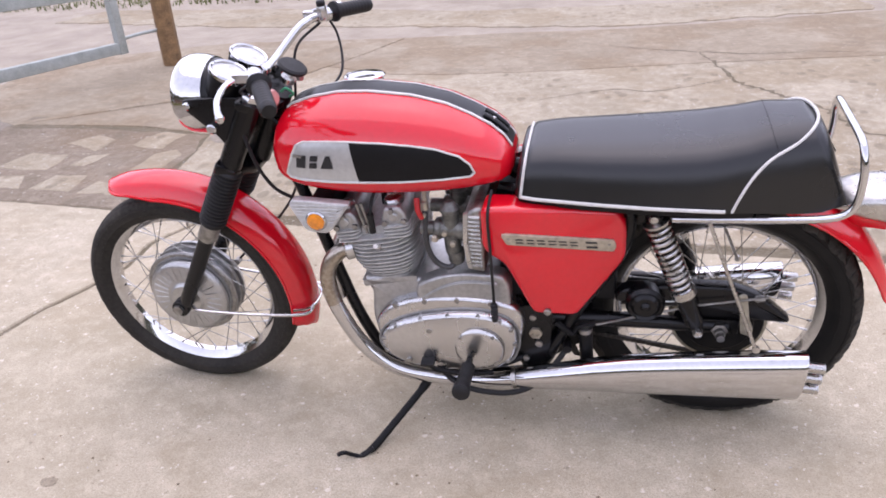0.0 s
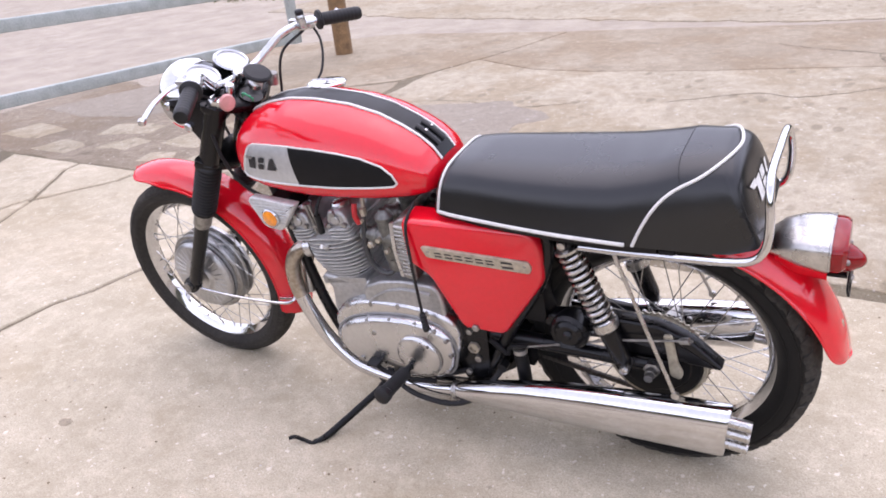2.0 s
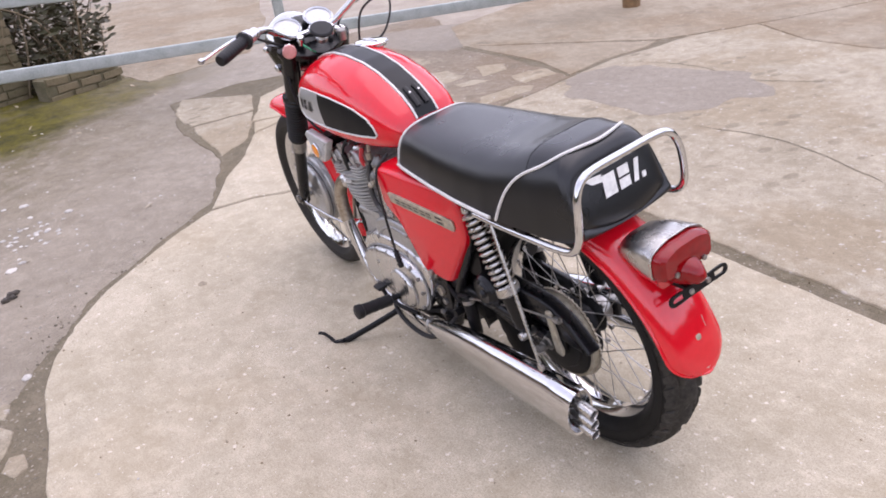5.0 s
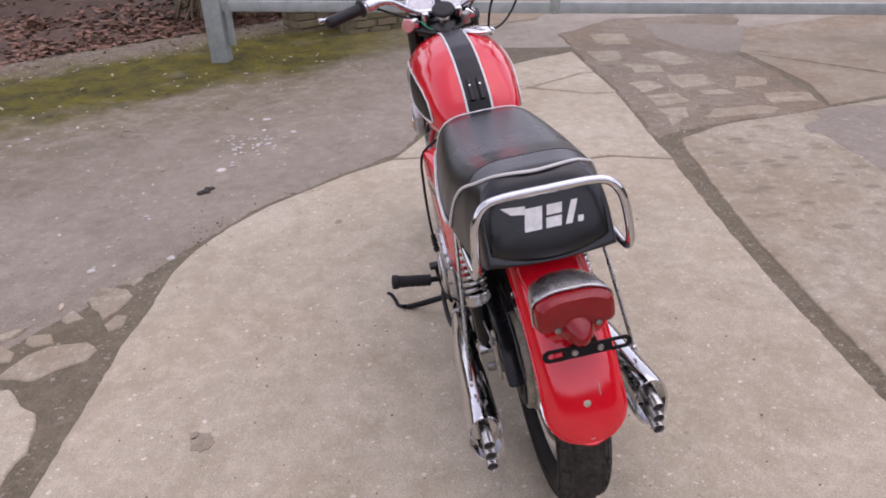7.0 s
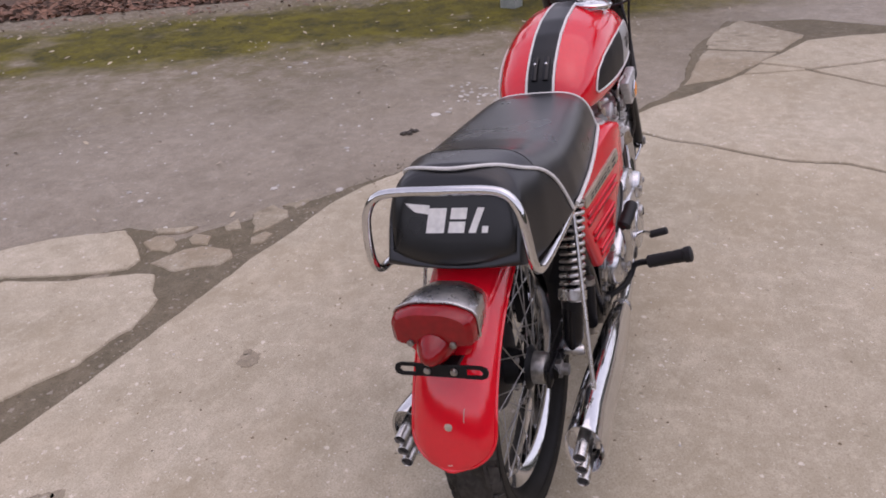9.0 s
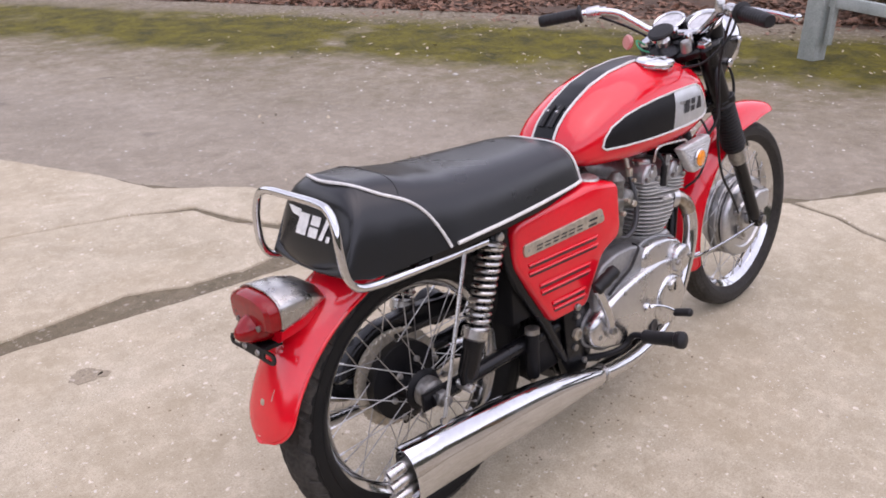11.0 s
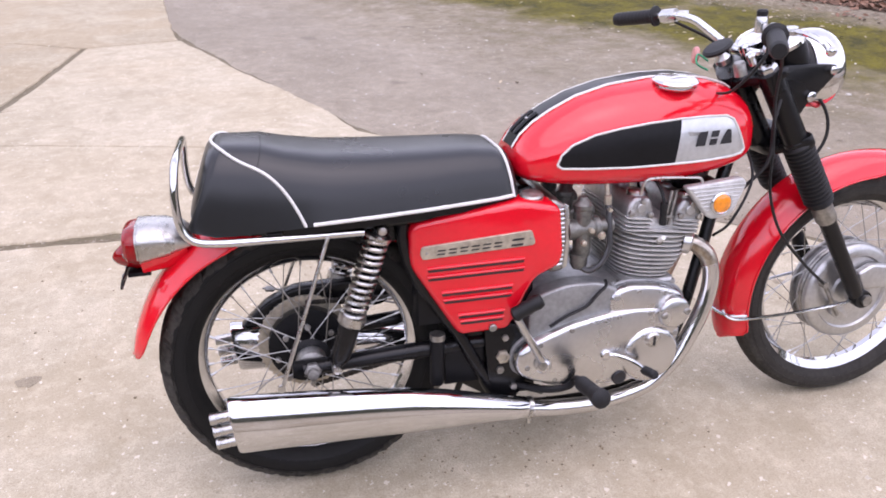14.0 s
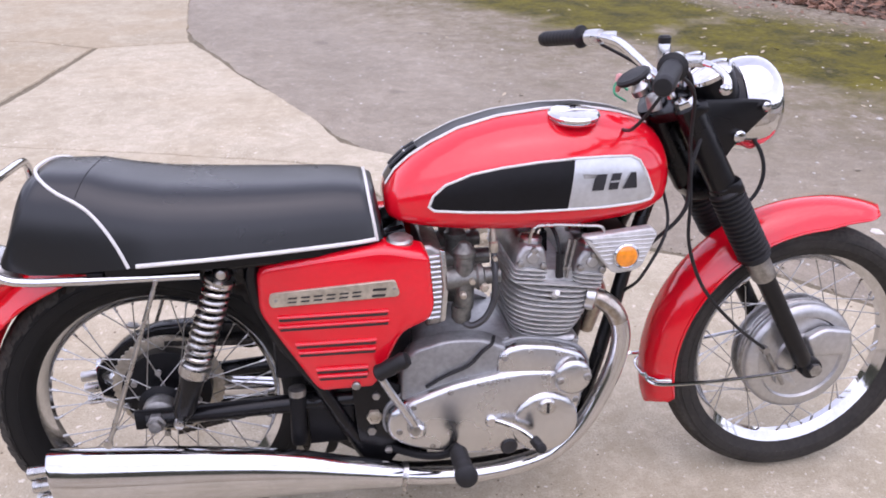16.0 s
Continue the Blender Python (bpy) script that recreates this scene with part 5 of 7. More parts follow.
brake.tube([(-0.105, 0.128, 0.452), (0.06, 0.128, 0.420), (0.33, 0.128, 0.335)], 0.0028, 8).lathe([(0.008, 0), (0.008, 0.018), (0.006, 0.022)], (-0.098, 0.128, 0.4505), (1, 0, -0.2), 8)
rod = part("brake_rod", brake, STEEL, bike, "thin rear brake rod")
lever = Geo()
lever.prism(rounded([(-0.060, 0.454), (-0.040, 0.452), (-0.048, 0.40), (-0.052, 0.362), (-0.055, 0.338), (-0.078, 0.332), (-0.084, 0.350), (-0.072, 0.38)], 0.008), 0.117, 0.125, 0.002)
part("brake_arm", lever, CREAM, rod, "cream coloured flat brake arm")
bplate = Geo()
bplate.lathe([(0.02, 0.084), (0.08, 0.082), (0.084, 0.078), (0.104, 0.076), (0.108, 0.07), (0.107, 0.066), (0.02, 0.066)], REAR, (0, 1, 0), 48)
part("brake_plate", bplate, SATIN, rear_wheel, "black rear brake plate")
part("drum_rim", Geo().lathe([(0.106, 0.050), (0.115, 0.052), (0.117, 0.060), (0.115, 0.070), (0.108, 0.072), (0.106, 0.050)], REAR, (0, 1, 0), 56), CREAM, rear_wheel, "pale drum rim beside the brake plate")
horn = Geo()
horn.lathe([(0.02, -0.03), (0.042, -0.02), (0.047, 0.0), (0.047, 0.02), (0.04, 0.03), (0.034, 0.026), (0.026, 0.034), (0.012, 0.032), (0.006, 0.04), (0.001, 0.04)], (0.172, 0.118, 0.425), (0, 1, 0), 36)
part("horn", horn, BLACK, bike, "round black horn")
lbox = Geo()
lbox.lathe([(0.001, 0.262), (0.015, 0.264), (0.0175, 0.27), (0.0175, 0.375), (0.0155, 0.380)], (0.300, 0.118, -0.055), (0.04, 0, 1), 20)
lc_ = part("ignition_coil", lbox, SATIN, bike, "black cylindrical ignition coil")
part("coil_cap", Geo().lathe([(0.0185, 0.374), (0.0185, 0.386), (0.001, 0.387)], (0.300, 0.118, -0.055), (0.04, 0, 1), 20), STEEL, lc_, "dull steel coil cap")
linkage = Geo()
linkage.tube([(0.36, 0.12, 0.275), (0.36, 0.145, 0.275)], 0.012, 12).tube(curve_through([(0.345, 0.125, 0.31), (0.33, 0.135, 0.345), (0.29, 0.13, 0.352)], 4), 0.006, 8).tube([(0.39, 0.128, 0.35), (0.345, 0.13, 0.315)], 0.0075, 8)
part("brake_linkage", linkage, SATIN, bike, "small black brake linkage")


# ---------------------------------------------------------------- fuel tank
TX = [0.486, 0.492, 0.51, 0.54, 0.58, 0.64, 0.72, 0.82, 0.90, 0.97, 1.02, 1.05, 1.066, 1.072]
TW = [0.060, 0.085, 0.103, 0.117, 0.127, 0.138, 0.148, 0.154, 0.155, 0.151, 0.141, 0.125, 0.098, 0.055]
TT = [0.780, 0.798, 0.827, 0.854, 0.878, 0.906, 0.927, 0.938, 0.938, 0.926, 0.910, 0.890, 0.862, 0.835]
TB = [0.750, 0.738, 0.728, 0.720, 0.713, 0.706, 0.702, 0.700, 0.705, 0.715, 0.727, 0.741, 0.762, 0.785]


def tank_at(x):
    w, t, b = (float(np.interp(x, TX, v)) for v in (TW, TT, TB))
    return w, t, b, b + 0.40 * (t - b)


UP, DOWN = 2.35, 3.6


def tank_side(x, z):
    """The half width of the tank at x, z."""
    w, t, b, c = tank_at(x)
    if z > c:
        return w * max(0.0, 1 - min(1, (z - c) / (t - c)) ** UP) ** (1 / UP)
    return w * max(0.0, 1 - min(1, (c - z) / (c - b)) ** DOWN) ** (1 / DOWN)


def tank_top(x, y):
    w, t, b, c = tank_at(x)
    return c + (t - c) * max(0.0, 1 - min(1, abs(y) / w) ** UP) ** (1 / UP)


tank = Geo()
rows = []
stations = sorted(set([0.486 + 0.586 * (0.5 - 0.5 * math.cos(math.pi * k / 44)) for k in range(45)]))
for x in stations:
    w, t, b, c = tank_at(x)
    ring = []
    for k in range(56):
        a = 2 * math.pi * k / 56
        ca, sa = math.cos(a), math.sin(a)
        e = UP if sa > 0 else DOWN
        y = w * math.copysign(abs(ca) ** (2 / e), ca)
        z = c + ((t - c) if sa > 0 else (c - b)) * math.copysign(abs(sa) ** (2 / e), sa)
        ring.append((x, y, z))
    rows.append(ring)
tank.loft(rows)
fuel_tank = part("fuel_tank", tank, RED, bike, "glossy red fuel tank with a black centre stripe", 60)
# centre stripe between white lines, over the top and down the back
line = []
for k in range(60):
    t = k / 59
    x = 1.035 - 0.543 * math.sin(t * math.pi / 2)
    line.append(x)
strip = Geo()
strip.loft([[(x - 0.0025 * max(0, (0.55 - x) / 0.06), y, tank_top(x, y) + 0.0028) for y in (-0.031, -0.02, -0.01, 0, 0.01, 0.02, 0.031)] for x in line], cap0=False, cap1=False, closed=False)
part("tank_stripe", strip, STRIPE, fuel_tank, "matt black stripe along the tank top")
for s in (-1, 1):
    pip = Geo()
    pip.loft([[(x - 0.003 * max(0, (0.55 - x) / 0.06), s * y, tank_top(x, y) + h) for y, h in ((0.0305, 0.001), (0.0315, 0.0045), (0.0365, 0.0045), (0.0375, 0.001))] for x in line], cap0=False, cap1=False, closed=False)
    part("stripe_edge", pip, PIPING, fuel_tank, "white line beside the stripe")
    clip = Geo()
    clip.tube([(x - 0.006, s * 0.014, tank_top(x, 0.014) + 0.003) for x in (0.562, 0.55, 0.535, 0.52, 0.508)], 0.0075, 10, flat=0.6)
    stud = part("strap_tab", clip, BLACK, fuel_tank, "black strap tab with a bright stud")
    part("stud", Geo().lathe([(0.004, -0.002), (0.0036, 0.002), (0.001, 0.003)], (0.532, s * 0.014, tank_top(0.538, 0.014) + 0.008), (-0.4, 0, 0.9), 10), CHROME, stud)

# filler cap
fc = Geo()
base = Vector((0.866, -0.078, tank_top(0.866, 0.078) - 0.004))
nrm = Vector((0.0, -0.13, 1)).normalized()
fc.lathe([(0.046, 0), (0.048, 0.004), (0.044, 0.006), (0.044, 0.008), (0.051, 0.010), (0.052, 0.014), (0.047, 0.018), (0.03, 0.020), (0.001, 0.021)], base, nrm, 40)
cap = part("filler_cap", fc, CHROME, fuel_tank, "polished chrome filler cap")
ft = Geo()
ft.tube([base + nrm * 0.019 + Vector((-0.03, 0, 0)), base + nrm * 0.022, base + nrm * 0.018 + Vector((0.045, 0, 0))], 0.006, 8, flat=0.4)
part("cap_lever", ft, CHROME, cap)

# side panels: black with a silver front field, white bead round them
DIV_T, DIV_B = (0.852, 0.8605), (0.838, 0.760)
OUT_R = [DIV_B, (0.74, 0.7595), (0.64, 0.762), (0.578, 0.765), (0.567, 0.773), (0.576, 0.795), (0.60, 0.816), (0.65, 0.836), (0.71, 0.848), (0.78, 0.856), DIV_T]
OUT_F = [DIV_B, DIV_T, (0.91, 0.8615), (0.966, 0.859), (0.984, 0.850), (0.998, 0.825), (1.018, 0.780), (1.012, 0.769), (0.99, 0.765), (0.91, 0.761)]


def dense(poly, n=5):
    return [(poly[i][0] + (poly[(i + 1) % len(poly)][0] - poly[i][0]) * k / n, poly[i][1] + (poly[(i + 1) % len(poly)][1] - poly[i][1]) * k / n) for i in range(len(poly)) for k in range(n)]


def bars(g, x0, z0, widths, gap, height, slant, place, kind=0):
    """Plain slanted bars in a row, each with a short cross piece."""
    x = x0
    for w in widths:
        pts = [(x, z0), (x + w, z0), (x + w + slant, z0 + height), (x + slant, z0 + height)]
        g.patch(dense(pts, 3), place, 2)
        x += w + gap
    return g


for s in (-1, 1):
    def lay(x, z, off=0.0022, s=s):
        return (x, s * (tank_side(x, z) + off), z)

    pr = Geo().patch(dense(OUT_R), lay, 5)
    panel = part("knee_panel", pr, SATIN, fuel_tank, "black tank side panel with silver front field")
    pf = Geo().patch(dense(OUT_F), lay, 5)
    part("silver_field", pf, SILVER, panel, "brushed silver field")
    trim = Geo()
    loop = [lay(x, z, 0.003) for x, z in dense(OUT_R[1:-1] + OUT_F[1:], 4)]
    trim.tube(loop, 0.0026, 8, closed=True)
    part("panel_bead", trim, PIPING, panel, "white bead")
    mark = Geo()
    # the maker's mark as plain dark shapes: a block, two offset bars and a wedge
    k = 1 if s < 0 else -1
    x0 = 0.884 if s < 0 else 0.990
    shapes = ([(0, 0), (0.024, 0), (0.031, 0.032), (0.007, 0.032)], [(0.034, 0), (0.053, 0), (0.056, 0.014), (0.037, 0.014)], [(0.038, 0.018), (0.057, 0.018), (0.061, 0.032), (0.042, 0.032)], [(0.063, 0), (0.094, 0), (0.091, 0.032), (0.08, 0.032)])
    for q in shapes:
        mark.patch(dense([(x0 + k * a, 0.797 + b) for a, b in q], 2), lambda x, z: lay(x, z, 0.0042), 1)
    part("maker_mark", mark, INK_AND_SHADE, panel, "dark block emblem")
    wing = Geo()
    k = 1 if s < 0 else -1
    wx = 0.868 if s < 0 else 0.995
    wing.patch(dense([(wx, 0.822), (wx + k * 0.022, 0.822), (wx + k * 0.026, 0.829), (wx - k * 0.004, 0.831)], 2), lambda x, z: lay(x, z, 0.0042), 1)
    part("emblem_flourish", wing, STEEL, panel)

# ---------------------------------------------------------------- seat
SX = [-0.165, -0.15, -0.07, -0.02, 0.06, 0.16, 0.28, 0.385, 0.438, 0.455]
ST_ = [0.858, 0.866, 0.8615, 0.848, 0.834, 0.827, 0.822, 0.819, 0.813, 0.805]
SW = [0.125, 0.134, 0.150, 0.158, 0.163, 0.161, 0.152, 0.140, 0.134, 0.128]
BX = [-0.240, -0.225, -0.13, -0.04, 0.05, 0.16, 0.28, 0.39, 0.448, 0.468]
BZ = [0.690, 0.689, 0.692, 0.699, 0.704, 0.706, 0.708, 0.710, 0.712, 0.714]


def tail_x(z):
    """The tail's back: upright above, flaring out towards its foot."""
    f = max(0.0, min(1.0, (z - 0.675) / 0.19))
    return -0.244 + 0.077 * f ** 0.85


def seat_ring(i):
    """i runs from 0 at the tail to 9 at the tank."""
    t, w, b, xt, xb = (float(np.interp(i, range(10), v)) for v in (ST_, SW, BZ, SX, BX))
    soft = max(0.0, 1 - i / 4.0)
    end = max(0.0, 1 - i / 1.5)
    ring = []
    for k in range(41):
        a = math.pi * (1 - k / 40)
        ca, sa = math.cos(a), math.sin(a)
        y = w * math.copysign(abs(ca) ** (0.44 + 0.03 * soft), ca)
        f = sa ** 0.41 if sa > 0 else 0.0
        z = b + (t - b) * f
        # sides lean in a little towards the top; the tail tucks in at its lower corners
        y *= 1.06 - 0.15 * f - 0.13 * soft * (1 - f) ** 1.5
        z += 0.042 * end * (abs(y) / w) ** 2 * (1 - f)
        z -= 0.009 * (abs(y) / w) ** 3 * f
        x = xb + (xt - xb) * f ** (1.15 - 0.35 * end)
        ring.append((x + (tail_x(z) - x) * max(0.0, 1 - i * 1.4), y, z))
    # the underside, hanging lower in the middle of the tail
    x, y, z = ring[-1]
    for k in range(1, 10):
        u = 1 - 2 * k / 10
        zu = z - 0.024 * end * (1 - u * u)
        ring.append((x + (tail_x(zu) - x) * max(0.0, 1 - i * 1.4), y * u, zu))
    return ring


seat_rings = [seat_ring(9 * k / 60) for k in range(61)]
sg = Geo()


def shrunk(ring, k, dx, tail=False):
    cz = sum(p[2] for p in ring) / len(ring)
    if tail:
        return [(tail_x(cz + (z - cz) * k) + dx, y * k, cz + (z - cz) * k) for x, y, z in ring]
    return [(x + dx, y * k, cz + (z - cz) * k) for x, y, z in ring]


sg.loft([shrunk(seat_rings[0], k, dx, True) for k, dx in ((0.3, -0.0125), (0.55, -0.0118), (0.75, -0.0103), (0.88, -0.0078), (0.95, -0.0046), (0.985, -0.0018))] + seat_rings + [shrunk(seat_rings[-1], 0.96, 0.007), shrunk(seat_rings[-1], 0.85, 0.011)])
seat = part("seat", sg, VINYL, bike, "long black vinyl dual seat with white piping", 60)
pan = Geo()
pan.loft([[(x, y * 0.97, z) for x, y, z in ((BX[i], -SW[i] * 1.02, BZ[i] - 0.018), (BX[i], SW[i] * 1.02, BZ[i] - 0.018), (BX[i], SW[i] * 1.05, BZ[i] + 0.004), (BX[i], -SW[i] * 1.05, BZ[i] + 0.004))] for i in range(3, 10)])
part("seat_pan", pan, SATIN, seat)


def on_seat(i, k, out=1.008):
    r = seat_ring(i)
    lo = int(k)
    a, b = Vector(r[min(lo, 40)]), Vector(r[min(lo + 1, 40)])
    p = a.lerp(b, k - lo)
    return Vector((p.x, p.y * out, p.z + 0.0015))


seam = Geo()
seam.tube([on_seat(2.03, 8 + 0.75 * k, 1.0) - Vector((0, 0, 0.0016)) for k in range(33)], 0.0008, 6)
part("cover_seam", seam, RUBBER, seat, "stitched seam across the vinyl")
front_pipe = Geo()
front_pipe.tube([on_seat(8.75, k) for k in range(41)], 0.0034, 8)
part("front_piping", front_pipe, PIPING, seat, "white piping round the front edge")
# the rear piping sweeps from the side up to the tail's top edge
rp = Geo()
def find_seat(x, z):
    """Where on the seat's flank x, z lies: the ring and the place along it."""
    best = None
    for i in range(0, 120):
        r = seat_ring(i * 0.05)
        for k in range(19):
            for t in (0.0, 0.25, 0.5, 0.75):
                p = Vector(r[k]).lerp(Vector(r[k + 1]), t)
                d = (p.x - x) ** 2 + (p.z - z) ** 2
                if best is None or d < best[0]:
                    best = (d, i * 0.05, k + t)
    return Vector((best[1], best[2], 0))


flank = [find_seat(x, z) for x, z in ((0.004, 0.703), (-0.010, 0.742), (-0.034, 0.780), (-0.068, 0.814))]
path = [on_seat(p.x, p.y, 1.012) for p in flank]


def seat_top(x, y):
    """The seat's upper surface at x, y."""
    best = None
    for i in range(0, 90):
        r = seat_ring(i * 0.04)
        for k in range(5, 21):
            for t in (0.0, 0.33, 0.67):
                p = Vector(r[k]).lerp(Vector(r[min(k + 1, 20)]), t)
                d = (p.x - x) ** 2 + (p.y + y) ** 2
                if best is None or d < best[0]:
                    best = (d, p)
    return Vector((best[1].x, best[1].y, best[1].z + 0.002))


wide = abs(path[-1].y)
over = [path[-1]] + [seat_top(x, wide * f) for x, f in ((-0.112, 0.86), (-0.145, 0.64), (-0.160, 0.34), (-0.166, 0.0))]
over = [Vector((p.x - 0.006 * k / 4, math.copysign(p.y, path[-1].y) if k < 4 else 0.0, p.z)) for k, p in enumerate(over)]
path = curve_through(path[:-1] + over, 7)
path += [Vector((p.x, -p.y, p.z)) for p in reversed(path[:-1])]
for _ in range(10):
    path = [path[0]] + [(path[k - 1] + path[k] * 2 + path[k + 1]) / 4 for k in range(1, len(path) - 1)] + [path[-1]]
path = [p + Vector((0, 0, 0.0012)) for p in path]
rp.tube(path, 0.0034, 8)
part("rear_piping", rp, PIPING, seat, "white piping swept round the tail")
for s in (-1, 1):
    tr = Geo()
    tr.tube([(x, s * (float(np.interp(x, BX, SW)) * 1.06 + 0.003), float(np.interp(x, BX, BZ)) + 0.006) for x in (0.02 + 0.44 * k / 14 for k in range(15))], 0.0043, 8)
    part("seat_trim", tr, PIPING, seat, "bright trim strip along the lower edge")
deco = Geo()


def on_tail(y, z):
    return (tail_x(z) - 0.0142, y, z)


def deco_block(y0, z0, w, h, sl=0.2):
    deco.patch(dense([(y0, z0), (y0 - w, z0), (y0 - w - sl * h, z0 + h), (y0 - sl * h, z0 + h)], 2), on_tail, 1)


# the tail mark as plain white shapes: a block, two offset bars, a wedge and a flourish
deco_block(0.046, 0.762, 0.034, 0.041)
deco_block(0.004, 0.762, 0.030, 0.0185)
deco_block(-0.001, 0.7845, 0.030, 0.0185)
deco_block(-0.034, 0.762, 0.013, 0.041, 0.45)
deco_block(-0.058, 0.762, 0.011, 0.011)
deco.patch(dense([(0.084, 0.812), (0.036, 0.808), (0.040, 0.793), (0.066, 0.797)], 2), on_tail, 1)
part("tail_emblem", deco, DECAL, seat, "worn white block emblem")

# ---------------------------------------------------------------- grab rail
gr = Geo()
halfr = [(0.125, 0.146, 0.672), (0.03, 0.152, 0.676), (-0.09, 0.153, 0.679), (-0.175, 0.152, 0.682), (-0.221, 0.151, 0.692), (-0.242, 0.150, 0.722), (-0.246, 0.146, 0.775), (-0.243, 0.139, 0.813), (-0.240, 0.120, 0.840), (-0.238, 0.085, 0.849), (-0.238, 0.0, 0.850)]
gr.tube(curve_through(halfr + [(x, -y, z) for x, y, z in reversed(halfr[:-1])], 5), 0.0085, 12)
rail = part("grab_rail", gr, CHROME, bike, "bent chrome tube grab rail")
for s in (-1, 1):
    br = Geo()
    br.box((-0.075, min(s * 0.12, s * 0.158), 0.680), (-0.045, max(s * 0.12, s * 0.158), 0.694), 0.003)
    part("rail_bracket", br, SATIN, rail)
    sy = Geo()
    sy.tube([(0.047, s * 0.158, 0.672), (-0.02, s * 0.176, 0.50), (-0.082, s * 0.192, 0.345)], 0.0045, 8)
    sy.lathe([(0.009, 0), (0.009, 0.008)], (-0.082, s * 0.188, 0.348), (0, s, 0), 10)
    part("silencer_stay", sy, CHROME_WORN, rail, "thin steel silencer stay")

# ---------------------------------------------------------------- side covers
COVER_R = [(0.224, 0.588), (0.226, 0.672), (0.242, 0.690), (0.36, 0.703), (0.475, 0.712), (0.552, 0.694), (0.562, 0.68), (0.570, 0.578), (0.560, 0.55), (0.505, 0.525), (0.488, 0.495), (0.452, 0.42), (0.44, 0.405), (0.335, 0.403), (0.322, 0.415)]
COVER_L = [(0.222, 0.575), (0.222, 0.668), (0.245, 0.705), (0.40, 0.707), (0.545, 0.706), (0.555, 0.69), (0.556, 0.60), (0.545, 0.58), (0.508, 0.552), (0.498, 0.535), (0.448, 0.42), (0.436, 0.405), (0.345, 0.402), (0.33, 0.41)]


def flare(x, s, y):
    """The covers stand out further at the front than at the rear."""
    u = max(0.0, min(1.0, (x - 0.22) / 0.32))
    return y * (0.77 + 0.27 * u) if s < 0 else y * (0.78 + 0.22 * u)


def domed(poly, s, y_in, y_out):
    """A pressed cover with softly crowned face, flaring towards the engine."""
    g, q = Geo(), rounded(poly, 0.022, 5)
    rows = []
    for ins, y in ((0.0, y_in), (0.0, y_out - 0.018), (0.0015, y_out - 0.010), (0.004, y_out - 0.005), (0.008, y_out - 0.0018), (0.014, y_out)):
        rows.append([(x, s * flare(x, s, y), z - (0.4 if s < 0 else 0.6) * (y_out - flare(x, s, y_out))) for x, z in (inset(q, ins) if ins else q)])
    g.loft(rows)
    return g


def on_cover(g, s, y_out):
    """Moves what was laid on a flat cover onto the flaring one."""
    h = Geo()
    h.v = [(x, s * (abs(y) - y_out + flare(x, s, y_out)), z - (0.4 if s < 0 else 0.6) * (y_out - flare(x, s, y_out))) for x, y, z in g.v]
    h.f = g.f[:]
    return h


right_cover = part("side_cover", domed(COVER_R, -1, 0.105, 0.172), RED, bike, "glossy red side cover with cooling slots", 40)
left_cover = part("side_cover", domed(COVER_L, 1, 0.105, 0.174), RED, bike, "glossy red plain side cover", 40)
for z, a, b in ((0.574, 0.262, 0.475), (0.553, 0.262, 0.475), (0.512, 0.292, 0.449), (0.493, 0.296, 0.447), (0.452, 0.328, 0.430), (0.436, 0.332, 0.428)):
    # flat black strip on the cover paints the slot's inner shade
    sl = Geo()
    sl.prism(rounded([(a, z - 0.0032), (b, z - 0.0032), (b + 0.002, z + 0.0034), (a, z + 0.0034)], 0.003, 4), -0.172, -0.1746, 0.0008, 1)
    part("slot", on_cover(sl, -1, 0.172), INK_AND_SHADE, right_cover, "dark cooling slot")
    lip = Geo()
    lip.tube([(a - 0.002, -0.1738, z + 0.0066), (b + 0.002, -0.1738, z + 0.0066)], 0.0042, 8)
    part("slot_lip", on_cover(lip, -1, 0.172), RED, right_cover)
